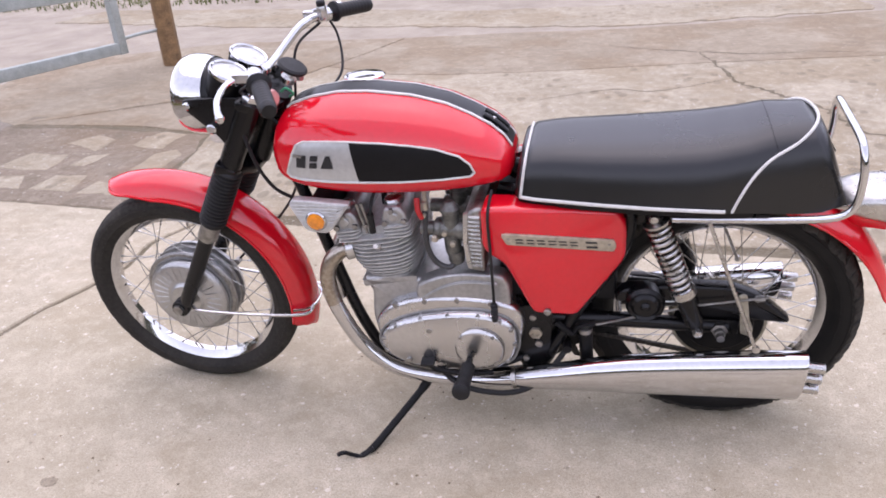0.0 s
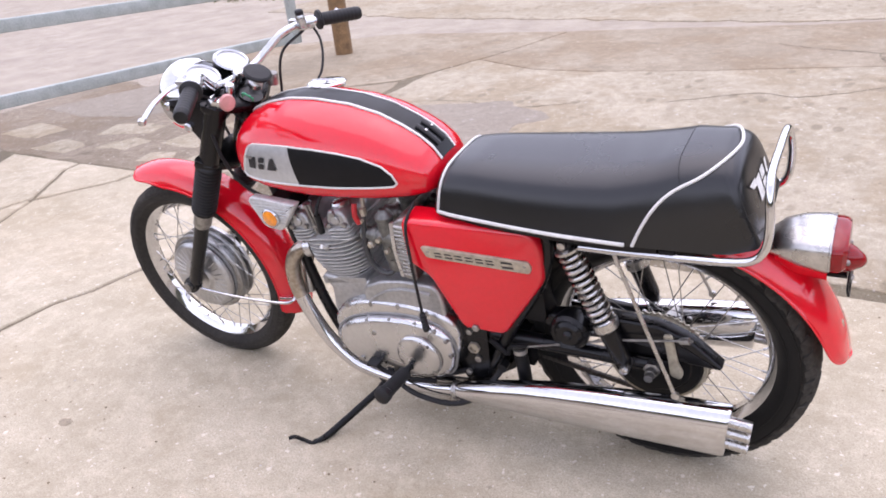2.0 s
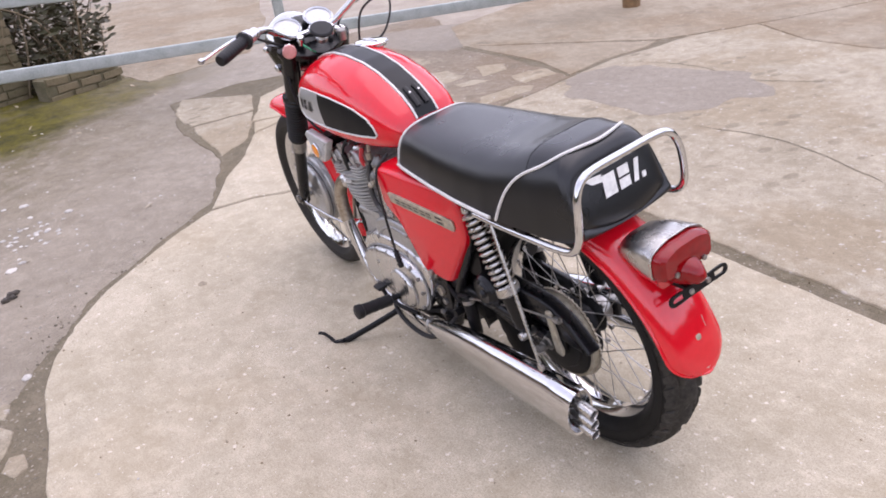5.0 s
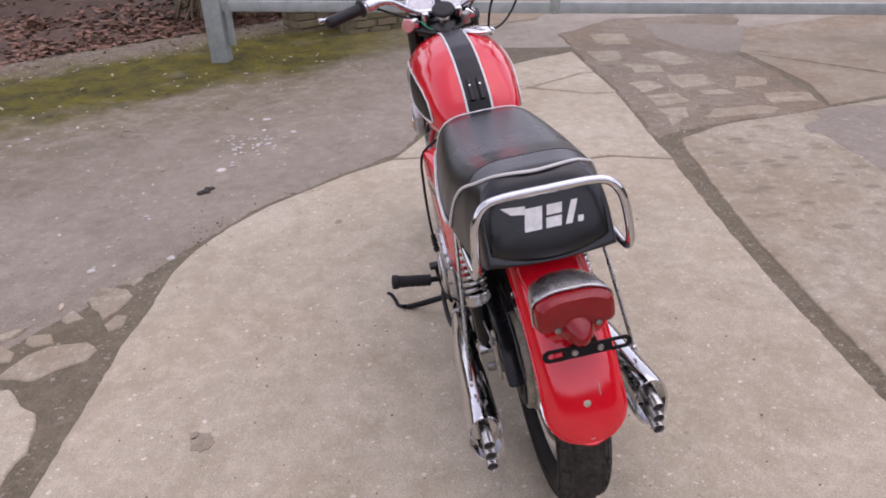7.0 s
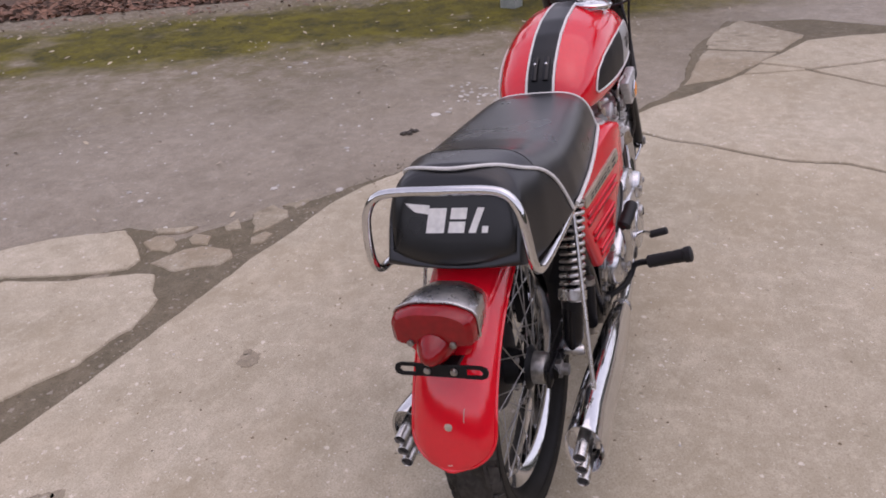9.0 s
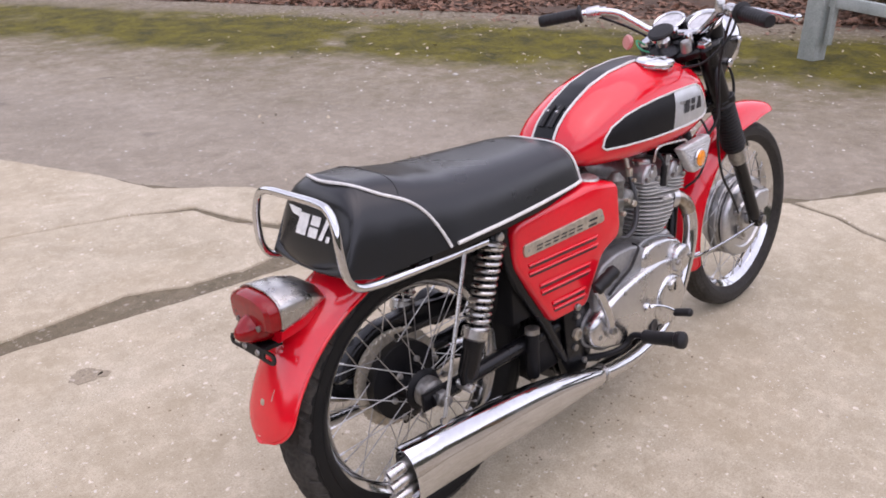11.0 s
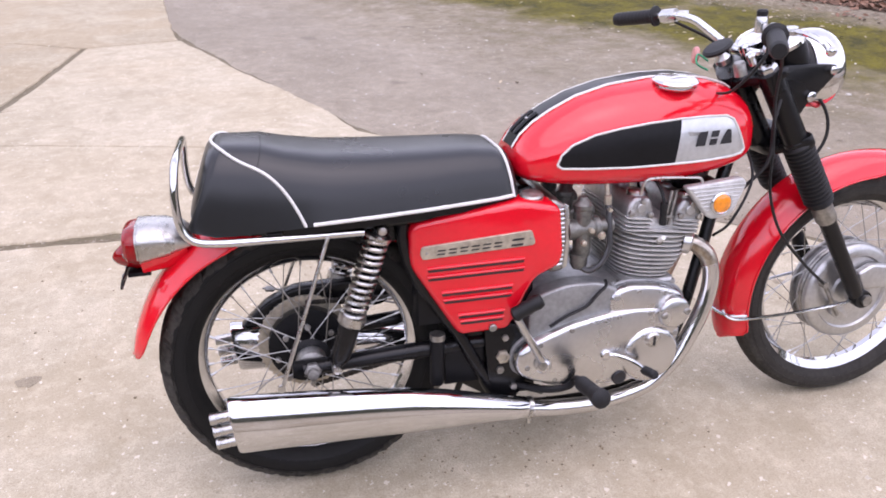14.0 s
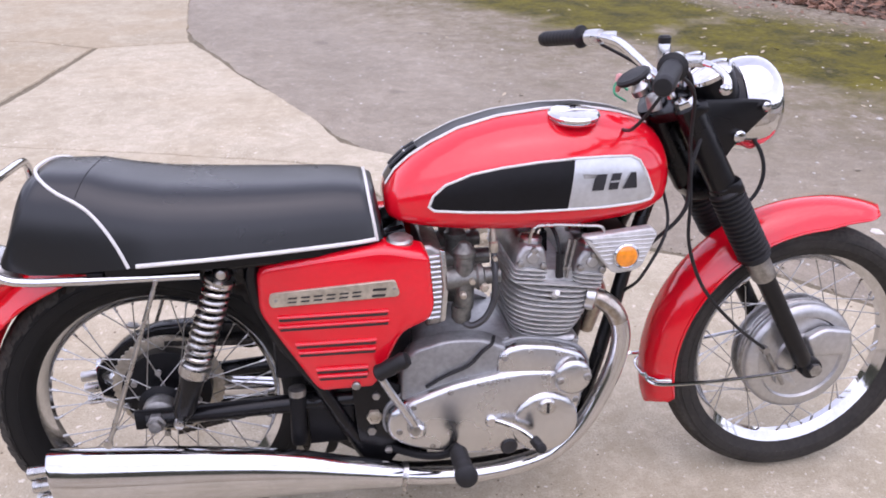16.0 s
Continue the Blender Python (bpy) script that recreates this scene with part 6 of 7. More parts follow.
for cover, s in ((right_cover, -1), (left_cover, 1)):
    y = 0.1755 if s < 0 else 0.1775
    bp = Geo()
    q = [(0.250, 0.604), (0.496, 0.611), (0.500, 0.618), (0.492, 0.646), (0.250, 0.634), (0.246, 0.618)] if s < 0 else [(0.250, 0.600), (0.496, 0.612), (0.508, 0.638), (0.500, 0.642), (0.250, 0.632), (0.244, 0.615)]
    bp.prism(rounded(q, 0.006, 3), s * (y - 0.005), s * (y + 0.002), 0.001, 1)
    badge = part("name_badge", on_cover(bp, s, y - 0.0035), BADGE, cover, "tarnished metal badge with dark bars")
    n = 7
    for k in range(n):
        x = 0.282 + 0.025 * k if k < 6 else 0.445
        if s > 0:
            x = 0.455 - 0.025 * k if k < 6 else 0.285
        h = 0.014 if k < 6 else 0.021
        zc = 0.619 + (x - 0.28) * 0.03
        w = 0.017 if k < 6 else 0.026
        for dx, dz, ww, hh in ((0, 0, w, h * 0.24), (h * 0.1, h * 0.6, w, h * 0.24)):
            txt = Geo()
            txt.prism([(x + dx, zc - h / 2 + dz), (x + dx + ww, zc - h / 2 + dz), (x + dx + ww + 0.002, zc - h / 2 + dz + hh), (x + dx + 0.002, zc - h / 2 + dz + hh)], s * (y + 0.0015), s * (y + 0.003), 0.0002, 1)
            part("badge_bar", on_cover(txt, s, y - 0.0035), INK_AND_SHADE, badge, "dark enamel bar")
    for x in (0.26, 0.49):
        rv = Geo()
        rv.lathe([(0.004, 0), (0.003, 0.002), (0.001, 0.0025)], (x, s * (y + 0.0015), 0.619 + (x - 0.26) * 0.04), (0, s, 0), 8)
        part("rivet", on_cover(rv, s, y - 0.0035), STEEL, badge)
    fx = Geo()
    fx.lathe([(0.009, -0.004), (0.009, 0.003), (0.006, 0.005), (0.001, 0.005)], (0.405, s * y, 0.417), (0, s, 0), 14)
    part("fixing_screw", on_cover(fx, s, y - 0.0035), STEEL, cover)
oc = Geo()
oc.lathe([(0.018, -0.03), (0.018, 0), (0.026, 0.002), (0.027, 0.014), (0.022, 0.018), (0.001, 0.019)], (0.508, -0.122, 0.697), (0, -0.15, 1), 20)
part("oil_filler_cap", oc, STEEL, bike, "small dull oil filler cap")


# ---------------------------------------------------------------- exhausts
for s in (-1, 1):
    hd = Geo()
    hpts = [(0.905, s * 0.100, 0.548), (0.935, s * 0.112, 0.540), (0.966, s * 0.122, 0.508), (0.979, s * 0.128, 0.45), (0.962, s * 0.132, 0.372), (0.913, s * 0.134, 0.268), (0.86, s * 0.135, 0.205), (0.80, s * 0.137, 0.170), (0.68, s * 0.143, 0.152), (0.56, s * 0.152, 0.163), (0.46, s * 0.160, 0.186)]
    if s > 0:
        # the left pipe bulges out a little further
        hpts = [(x + 0.011 * math.exp(-((z - 0.27) / 0.12) ** 2), y, z - 0.007 * math.exp(-((x - 0.84) / 0.09) ** 2)) for x, y, z in hpts]
    line = curve_through(hpts, 6)
    hd.tube(line, 0.0205, 16)
    header = part("exhaust_pipe", hd, CHROME, bike, "bent chrome exhaust header pipe")
    hot = Geo()
    hot.tube(line[:24 if s > 0 else 15], 0.0212, 16)
    part("heat_tint", hot, HEAT, header, "browned hot end of the pipe")
    ringg = Geo()
    ringg.lathe([(0.026, -0.012), (0.031, -0.01), (0.031, 0.008), (0.026, 0.012)], line[2], line[4] - line[0], 20)
    part("exhaust_clamp", ringg, ALLOY, header)
    # silencer: taller than wide, swelling to the tail
    mf = Geo()
    rows = []
    for x, y, z, a, b in ((0.50, 0.156, 0.178, 0.022, 0.022), (0.49, 0.157, 0.180, 0.0255, 0.0255), (0.47, 0.158, 0.183, 0.027, 0.028), (0.38, 0.164, 0.202, 0.031, 0.037), (0.29, 0.169, 0.219, 0.035, 0.048),
                          (0.20, 0.174, 0.233, 0.0375, 0.056), (0.10, 0.178, 0.246, 0.039, 0.060), (0.0, 0.181, 0.256, 0.040, 0.064), (-0.10, 0.184, 0.265, 0.040, 0.067), (-0.186, 0.187, 0.272, 0.040, 0.0685), (-0.192, 0.187, 0.2725, 0.038, 0.066), (-0.190, 0.187, 0.2725, 0.033, 0.061), (-0.16, 0.187, 0.270, 0.031, 0.058)):
        rows.append([(x - (0.10 * (t_z)), s * (y + a * math.copysign(abs(math.cos(t)) ** 0.85, math.cos(t))), z + b * math.sin(t)) for t, t_z in ((2 * math.pi * k / 36, b * math.sin(2 * math.pi * k / 36) * (1 if x < 0 else max(0, 1 - x * 4))) for k in range(36))])
    mf.loft(rows)
    muff = part("silencer", mf, CHROME, bike, "tapered chrome silencer with triple outlets", 50)
    for dz in (0.032, 0.0, -0.032):
        tp = Geo()
        o = Vector((-0.15 - 0.1 * dz, s * 0.187, 0.2705 + dz))
        tp.lathe([(0.0125, 0), (0.013, 0.085), (0.012, 0.087), (0.0105, 0.084), (0.0105, 0.03), (0.001, 0.029)], o, (-1, 0, -0.09), 18)
        part("outlet", tp, CHROME_WORN, muff, "small chrome outlet tube")
        bore = Geo()
        bore.lathe([(0.0106, 0.081), (0.0102, 0.045), (0.001, 0.044)], o, (-1, 0, -0.09), 18)
        part("soot", bore, INK_AND_SHADE, muff, "sooty black bore")
    endp = Geo()
    endp.lathe([(0.001, 0), (0.03, 0.0)], (-0.158, s * 0.187, 0.27), (-1, 0, 0), 20)
    part("end_plate", endp, INK_AND_SHADE, muff)
    cl = Geo()
    cl.lathe([(0.0225, -0.006), (0.0272, -0.005), (0.0272, 0.005), (0.0225, 0.006)], (0.497, s * 0.1565, 0.178), (0.97, 0, -0.2), 22)
    cl.tube([(0.497, s * 0.157, 0.152), (0.497, s * 0.157, 0.135)], 0.006, 8)
    part("silencer_clamp", cl, CHROME_WORN, muff)
mid = Geo()
mid.tube(curve_through([(0.905, 0, 0.548), (0.95, 0.0, 0.535), (0.975, 0.02, 0.50), (0.985, 0.06, 0.45), (0.975, 0.09, 0.37)], 6), 0.02, 14)
part("centre_pipe", mid, HEAT, bike, "browned centre exhaust pipe")

# ---------------------------------------------------------------- engine
cc = Geo()
cc.prism(rounded([(0.50, 0.25), (0.56, 0.20), (0.80, 0.19), (0.862, 0.235), (0.878, 0.33), (0.866, 0.42), (0.888, 0.446), (0.884, 0.462), (0.72, 0.462), (0.60, 0.455), (0.52, 0.42), (0.485, 0.34)], 0.03), -0.118, 0.118, 0.012, 3)
crank = part("crankcase", cc, CAST, bike, "grey cast alloy crankcase")


def pillow(outline, y0, y1, soft, crown=0.004, side=1, steps=5):
    """A cover over a 2D outline that rises from y0 to y1 with wide rounded shoulders and a slightly domed face."""
    cx = sum(p[0] for p in outline) / len(outline)
    cz = sum(p[1] for p in outline) / len(outline)
    reach = sum(math.hypot(p[0] - cx, p[1] - cz) for p in outline) / len(outline)
    depth = min(soft, abs(y1 - y0) * 0.8)
    rows = [(1.0, y0)]
    for k in range(steps + 1):
        t = math.pi / 2 * k / steps
        rows.append((1 - soft / reach * (1 - math.cos(t)), y1 - depth * (1 - math.sin(t))))
    last = rows[-1][0]
    for k in range(1, 5):
        rows.append((last * (1 - 0.24 * k), y1 + crown * (1 - (1 - 0.24 * k) ** 2)))
    g = Geo()
    g.loft([[(cx + (x - cx) * f, side * y, cz + (z - cz) * f) for x, z in outline] for f, y in rows])
    return g


hump = pillow(rounded([(0.498, 0.30), (0.498, 0.468), (0.515, 0.496), (0.60, 0.500), (0.672, 0.490), (0.742, 0.458), (0.745, 0.33)], 0.022), 0.10, 0.142, 0.012, 0.001)
gt = part("gearbox_top", hump, CAST, crank, "rough cast gearbox top")
ridge = Geo()
ridge.tube(curve_through([(0.53, 0.143, 0.472), (0.60, 0.1435, 0.475), (0.655, 0.1435, 0.462), (0.70, 0.143, 0.436), (0.73, 0.142, 0.41)], 6), 0.005, 8)
part("cast_ridge", ridge, CAST, gt)
hump = pillow(rounded([(0.498, 0.30), (0.500, 0.43), (0.522, 0.470), (0.60, 0.488), (0.675, 0.484), (0.735, 0.455), (0.74, 0.33)], 0.022), 0.10, 0.146, 0.010, 0.001, -1)
part("gearbox_case", hump, CAST_DULL, crank, "dull grey cast gearbox case")
TILT = pose(0.818, 0, 0.455, 0, 8, 0)


def tilted(g):
    return g.moved(TILT)


# cylinder core: shade between the fins is put into its colour
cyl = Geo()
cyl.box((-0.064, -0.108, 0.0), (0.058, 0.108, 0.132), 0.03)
block = part("cylinder_block", tilted(cyl), FIN_GAP_SHADE, bike, "silver finned three-cylinder block")
base = Geo()
base.box((-0.078, -0.118, -0.016), (0.072, 0.118, 0.006), 0.006)
part("base_flange", tilted(base), CAST, block)
for k in range(11):
    fin = Geo()
    z = 0.0045 + k * 0.0118
    gx, gy = [(0.066, 0.116), (0.072, 0.122), (0.078, 0.128), (0.083, 0.133), (0.087, 0.136), (0.090, 0.139)][k] if k < 6 else (0.092, 0.141)
    q = rounded([(-gx - 0.006, -gy), (gx - 0.008, -gy), (gx - 0.008, gy), (-gx - 0.006, gy)], 0.075, 9)
    fin.loft([[(x, y, z + h) for x, y in (inset(q, i) if i else q)] for h, i in ((0.0, 0.004), (0.0008, 0.0), (0.0032, 0.0), (0.004, 0.004))])
    part("fin", tilted(fin), FINS, block)
head = Geo()
head.box((-0.085, -0.116, 0.130), (0.075, 0.116, 0.163), 0.008)
hd = part("cylinder_head", tilted(head), FINS, bike, "silver finned cylinder head")
for k in range(4):
    z = 0.1355 + k * 0.0095
    for x0, x1 in ((-0.104, -0.032), (0.028, 0.092)) if k > 0 else ((-0.104, 0.092),):
        fin = Geo()
        q = rounded([(x0, -0.140), (x1, -0.140), (x1, 0.140), (x0, 0.140)], 0.018, 4)
        fin.loft([[(x, y, z + h) for x, y in (inset(q, i) if i else q)] for h, i in ((0.0, 0.004), (0.0008, 0.0), (0.0032, 0.0), (0.004, 0.004))])
        part("fin", tilted(fin), FINS, hd)
for x, nm in ((-0.068, "inlet_rocker_box"), (0.060, "exhaust_rocker_box")):
    rb = Geo()
    prof = rounded([(x - 0.034, 0.158), (x + 0.034, 0.158), (x + 0.033, 0.192), (x + 0.020, 0.216), (x - 0.020, 0.216), (x - 0.033, 0.192)], 0.008, 3)
    rb.prism(prof, -0.130, 0.130, 0.01, 3)
    box = part(nm, tilted(rb), CAST, bike, "cast alloy rocker box")
    for s in (-1, 1):
        for dx, dz in ((-0.024, 0.176), (0.024, 0.176), (0.0, 0.207)):
            bt = Geo()
            bt.lathe([(0.0075, -0.004), (0.0075, 0.007), (0.001, 0.009)], (x + dx, s * 0.130, dz), (0, s, 0), 6)
            part("bolt", tilted(bt), STEEL, box)
        end = Geo()
        end.lathe([(0.013, -0.002), (0.013, 0.005), (0.010, 0.007), (0.001, 0.007)], (x, s * 0.129, 0.190), (0, s, 0), 20)
        part("spindle_cap", tilted(end), CAST, box)
    for y in (-0.092, 0.0, 0.092):
        lid = Geo()
        lid.lathe([(0.024, -0.004), (0.025, 0.006), (0.021, 0.011), (0.001, 0.013)], (x, y, 0.215), (0, 0, 1), 18)
        part("tappet_cap", tilted(lid), ALLOY, box)
for y in (-0.126, 0.126):
    st = Geo()
    for x in (0.0, 0.012):
        st.tube([(x, y, 0.15), (x + 0.004, y, 0.235)], 0.004, 8).lathe([(0.008, 0.0), (0.008, 0.008)], (x, y, 0.168), (0, 0, 1), 6)
    part("head_stud", tilted(st), STEEL, hd)
pipe = Geo()
pipe.tube(curve_through([(0.765, -0.143, 0.69), (0.772, -0.147, 0.722), (0.80, -0.147, 0.728), (0.88, -0.147, 0.722), (0.915, -0.146, 0.715), (0.92, -0.143, 0.685)], 5), 0.0033, 8)
part("rocker_oil_pipe", pipe, CHROME_WORN, bike, "thin bent rocker oil pipe")
lead = Geo()
for s in (-1, 0, 1):
    lead.tube(curve_through([(0.835, 0.125 * s, 0.62), (0.832, 0.13 * s, 0.67), (0.82, 0.10 * s, 0.71), (0.78, 0.06 * s, 0.72)], 5), 0.0042, 8)
    lead.tube([(0.836, 0.126 * s, 0.605), (0.834, 0.13 * s, 0.66)], 0.0085, 10)
part("plug_lead", lead, RUBBER, bike, "black spark plug leads and caps")
for s in (-1, 1):
    sp = part("spark_plug", Geo().lathe([(0.011, 0), (0.011, 0.012), (0.008, 0.014)], (0.824, s * 0.128, 0.565), (0, s * 0.8, 0.5), 6), STEEL, bike, "spark plug with white ceramic")
    part("ceramic", Geo().lathe([(0.0062, 0.012), (0.0062, 0.034), (0.004, 0.036)], (0.824, s * 0.128, 0.565), (0, s * 0.8, 0.5), 10), DECAL, sp, "white ceramic insulator")

# right: timing and gearbox covers
TC = rounded([(0.698, 0.385), (0.701, 0.444), (0.722, 0.462), (0.757, 0.469), (0.821, 0.461), (0.887, 0.437), (0.908, 0.397), (0.90, 0.345), (0.88, 0.31), (0.72, 0.31)], 0.02, 4)
tc = part("timing_chest", pillow(TC, 0.105, 0.1555, 0.016, 0.006, -1), ALLOY, bike, "polished alloy timing chest", 50)
GC = rounded([(0.461, 0.298), (0.468, 0.332), (0.505, 0.360), (0.597, 0.391), (0.66, 0.403), (0.71, 0.410), (0.77, 0.413), (0.83, 0.408), (0.878, 0.375), (0.892, 0.335), (0.878, 0.288), (0.857, 0.236), (0.80, 0.214), (0.72, 0.212), (0.655, 0.214), (0.559, 0.232), (0.498, 0.252), (0.468, 0.272)], 0.018, 4)
gcv = part("gearbox_cover", pillow(GC, 0.112, 0.166, 0.020, 0.008, -1), ALLOY, bike, "polished alloy gearbox outer cover", 50)
for outline, own in ((GC, gcv), (TC, tc)):
    lip = Geo()
    lip.tube([(x, -0.126, z) for x, z in inset(outline, -0.003)], 0.0038, 8, closed=True)
    part("cover_joint", lip, CAST_DULL, own)
# raised round boss with the inspection plug
bs = Geo()
bs.lathe([(0.076, -0.012), (0.074, 0.001), (0.069, 0.007), (0.061, 0.0095), (0.04, 0.011), (0.001, 0.012)], (0.803, -0.169, 0.285), (0, -1, 0), 48)
boss = part("round_boss", bs, ALLOY, gcv, "raised round boss of the cover", 60)
tl = Geo()
tl.lathe([(0.019, -0.006), (0.019, 0.004), (0.015, 0.008), (0.001, 0.009)], (0.805, -0.1785, 0.330), (0, -1, 0), 24)
plug = part("timing_plug", tl, CHROME_WORN, gcv, "small round inspection plug")
# raised black bar gives the slot's shade
part("plug_slot", Geo().box((0.802, -0.189, 0.318), (0.808, -0.1865, 0.342), 0.0008), INK_AND_SHADE, plug)
pt = Geo()
pt.lathe([(0.042, -0.02), (0.041, 0.006), (0.038, 0.012), (0.031, 0.0155), (0.001, 0.018)], (0.861, -0.164, 0.391), (0, -1, 0), 36)
pc = part("points_cover", pt, ALLOY, tc, "round polished points cover", 60)
for a in (0.1, 3.2):
    bt = Geo()
    bt.lathe([(0.0085, -0.004), (0.0085, 0.004), (0.006, 0.006), (0.001, 0.005)], (0.861 + 0.030 * math.cos(a), -0.178, 0.391 + 0.030 * math.sin(a)), (0, -1, 0), 10)
    part("screw", bt, STEEL, pc)
for x, z, own in ((0.522, 0.348, gcv), (0.60, 0.376, gcv), (0.684, 0.388, gcv), (0.49, 0.292, gcv), (0.56, 0.250, gcv), (0.672, 0.232, gcv), (0.717, 0.441, tc), (0.772, 0.450, tc), (0.831, 0.440, tc), (0.872, 0.332, gcv), (0.72, 0.394, gcv), (0.80, 0.394, gcv), (0.70, 0.232, gcv), (0.838, 0.246, gcv)):
    bt = Geo()
    bt.lathe([(0.0075, -0.012), (0.0075, 0.003), (0.005, 0.0045), (0.001, 0.0035)], (x, -0.163 if own is gcv else -0.153, z), (0, -1, 0), 10)
    part("cover_screw", bt, STEEL, own)
# no real hole: a black disc carries the recess shade
hole = Geo()
hole.lathe([(0.019, -0.008), (0.019, 0.001), (0.015, 0.003), (0.001, 0.0)], (0.726, -0.170, 0.232), (0, -1, 0), 20)
part("drain_recess", hole, INK_AND_SHADE, gcv, "dark recess")
part("shaft_end", Geo().lathe([(0.017, -0.01), (0.017, 0.008), (0.012, 0.011), (0.011, 0.02), (0.001, 0.021)], (0.522, -0.166, 0.303), (0, -1, 0), 16), STEEL, gcv, "splined kick starter shaft end")

# left: primary cover on its stepped inner case
LI = rounded([(0.495, 0.252), (0.468, 0.318), (0.467, 0.368), (0.487, 0.406), (0.540, 0.424), (0.61, 0.430), (0.69, 0.427), (0.756, 0.418), (0.822, 0.390), (0.862, 0.342), (0.860, 0.285), (0.835, 0.25), (0.79, 0.222), (0.72, 0.206), (0.62, 0.206), (0.535, 0.218)], 0.02, 4)
part("inner_chaincase", pillow(LI, 0.09, 0.150, 0.018, 0.001), ALLOY, crank, "polished alloy inner chaincase", 50)
LP = [(0.480, 0.30), (0.485, 0.345), (0.508, 0.374), (0.552, 0.392), (0.60, 0.396), (0.66, 0.392), (0.725, 0.380), (0.79, 0.358), (0.838, 0.324), (0.856, 0.283), (0.840, 0.243), (0.79, 0.214), (0.72, 0.198), (0.62, 0.199), (0.537, 0.210), (0.496, 0.244)]
q = rounded(LP, 0.02, 4)
pcov = part("primary_cover", pillow(q, 0.13, 0.172, 0.024, 0.011), ALLOY, bike, "polished alloy primary chaincase cover", 50)
lip = Geo()
lip.tube([(x, 0.151, z) for x, z in inset(q, -0.003)], 0.0032, 8, closed=True)
part("cover_joint", lip, CAST_DULL, pcov)
cl = Geo()
cl.lathe([(0.066, -0.012), (0.0655, 0.006), (0.062, 0.012), (0.056, 0.0155), (0.05, 0.017), (0.03, 0.0185), (0.001, 0.019)], (0.583, 0.170, 0.290), (0, 1, 0), 48)
cap_ = part("clutch_cap", cl, ALLOY, pcov, "round domed clutch inspection cap", 60)
for a in (0.7, 2.3, 3.9, 5.5):
    part("screw", Geo().lathe([(0.0055, -0.004), (0.0055, 0.002), (0.001, 0.003)], (0.583 + 0.057 * math.cos(a), 0.1835, 0.290 + 0.057 * math.sin(a)), (0, 1, 0), 8), STEEL, cap_)
part("cap_groove", Geo().tube([(0.583 + 0.0675 * math.cos(2 * math.pi * k / 40), 0.1775, 0.290 + 0.0675 * math.sin(2 * math.pi * k / 40)) for k in range(40)], 0.0016, 6, closed=True), STEEL, pcov)
for k in range(13):
    at_ = int((k + 0.4) * len(q) / 13)
    c = inset(q, 0.009)[at_]
    bt = Geo()
    bt.lathe([(0.0065, -0.016), (0.0065, 0.005), (0.004, 0.0065), (0.001, 0.0055)], (c[0], 0.163, c[1]), (0, 1, 0), 10)
    part("cover_screw", bt, STEEL, pcov)
for x, z in ((0.709, 0.339), (0.677, 0.317), (0.775, 0.235), (0.735, 0.29)):
    part("filler_plug", Geo().lathe([(0.008, -0.008), (0.008, 0.004), (0.001, 0.005)], (x, 0.175, z), (0, 1, 0), 12), STEEL, pcov)
for x, z in ((0.80, 0.395), (0.72, 0.412), (0.635, 0.419), (0.55, 0.413)):
    part("case_stud", Geo().lathe([(0.007, -0.008), (0.007, 0.004), (0.001, 0.005)], (x, 0.147, z), (0, 1, 0), 8), STEEL, crank)

# carburettors, air box
for k, y in enumerate((-0.112, 0.0, 0.112)):
    cb = Geo()
    cb.lathe([(0.024, 0.60), (0.026, 0.615), (0.022, 0.625), (0.024, 0.66), (0.028, 0.665), (0.028, 0.675), (0.018, 0.68), (0.018, 0.712)], (0, y, 0.600), (1, 0, 0.02), 20)
    cb.lathe([(0.019, 0.545), (0.021, 0.56), (0.021, 0.66), (0.024, 0.664), (0.024, 0.672), (0.018, 0.678), (0.010, 0.69), (0.001, 0.692)], (0.638, y, 0), (0, 0, 1), 20)
    cb.lathe([(0.001, 0.512), (0.015, 0.514), (0.021, 0.524), (0.021, 0.552), (0.001, 0.553)], (0.632, y, 0), (0, 0, 1), 20)
    carb = part("carburettor", cb, CARB_METAL, bike, "grey cast alloy carburettor")
    if y:
        s = 1 if y > 0 else -1
        tk = Geo()
        tk.lathe([(0.007, 0), (0.007, 0.012), (0.004, 0.014), (0.001, 0.014)], (0.632, y + s * 0.02, 0.585), (0, s, 0), 10).lathe([(0.006, 0), (0.006, 0.014), (0.001, 0.015)], (0.65, y + s * 0.02, 0.615), (0, s, 0), 10)
        tk.lathe([(0.009, 0), (0.010, 0.02), (0.007, 0.024), (0.001, 0.024)], (0.675, y + s * 0.012, 0.60), (0, s, 0), 6)
        part("adjuster_screw", tk, BADGE, carb, "brass adjuster screws")
ab = Geo()
ab.prism(rounded([(0.555, 0.51), (0.592, 0.515), (0.604, 0.60), (0.598, 0.672), (0.57, 0.692), (0.552, 0.69)], 0.01), -0.122, 0.150, 0.01, 3)
air = part("air_box", ab, STEEL, bike, "dull metal air box with fine alloy ribs")
for s in (-1, 1):
    for k in range(13):
        rib = Geo()
        z = 0.532 + 0.0112 * k
        face = 0.1505 if s > 0 else -0.1225
        rib.tube([(0.560, face, z), (0.586 + 0.004 * math.sin(k / 12 * 3.1), face, z + 0.002)], 0.0043, 8)
        part("rib", rib, ALLOY, air)
    part("end_flange", Geo().prism(rounded([(0.586, 0.522), (0.597, 0.525), (0.604, 0.60), (0.598, 0.678), (0.586, 0.682), (0.593, 0.60)], 0.003, 2), *((0.142, 0.1545) if s > 0 else (-0.1265, -0.114)), 0.002), ALLOY, air)
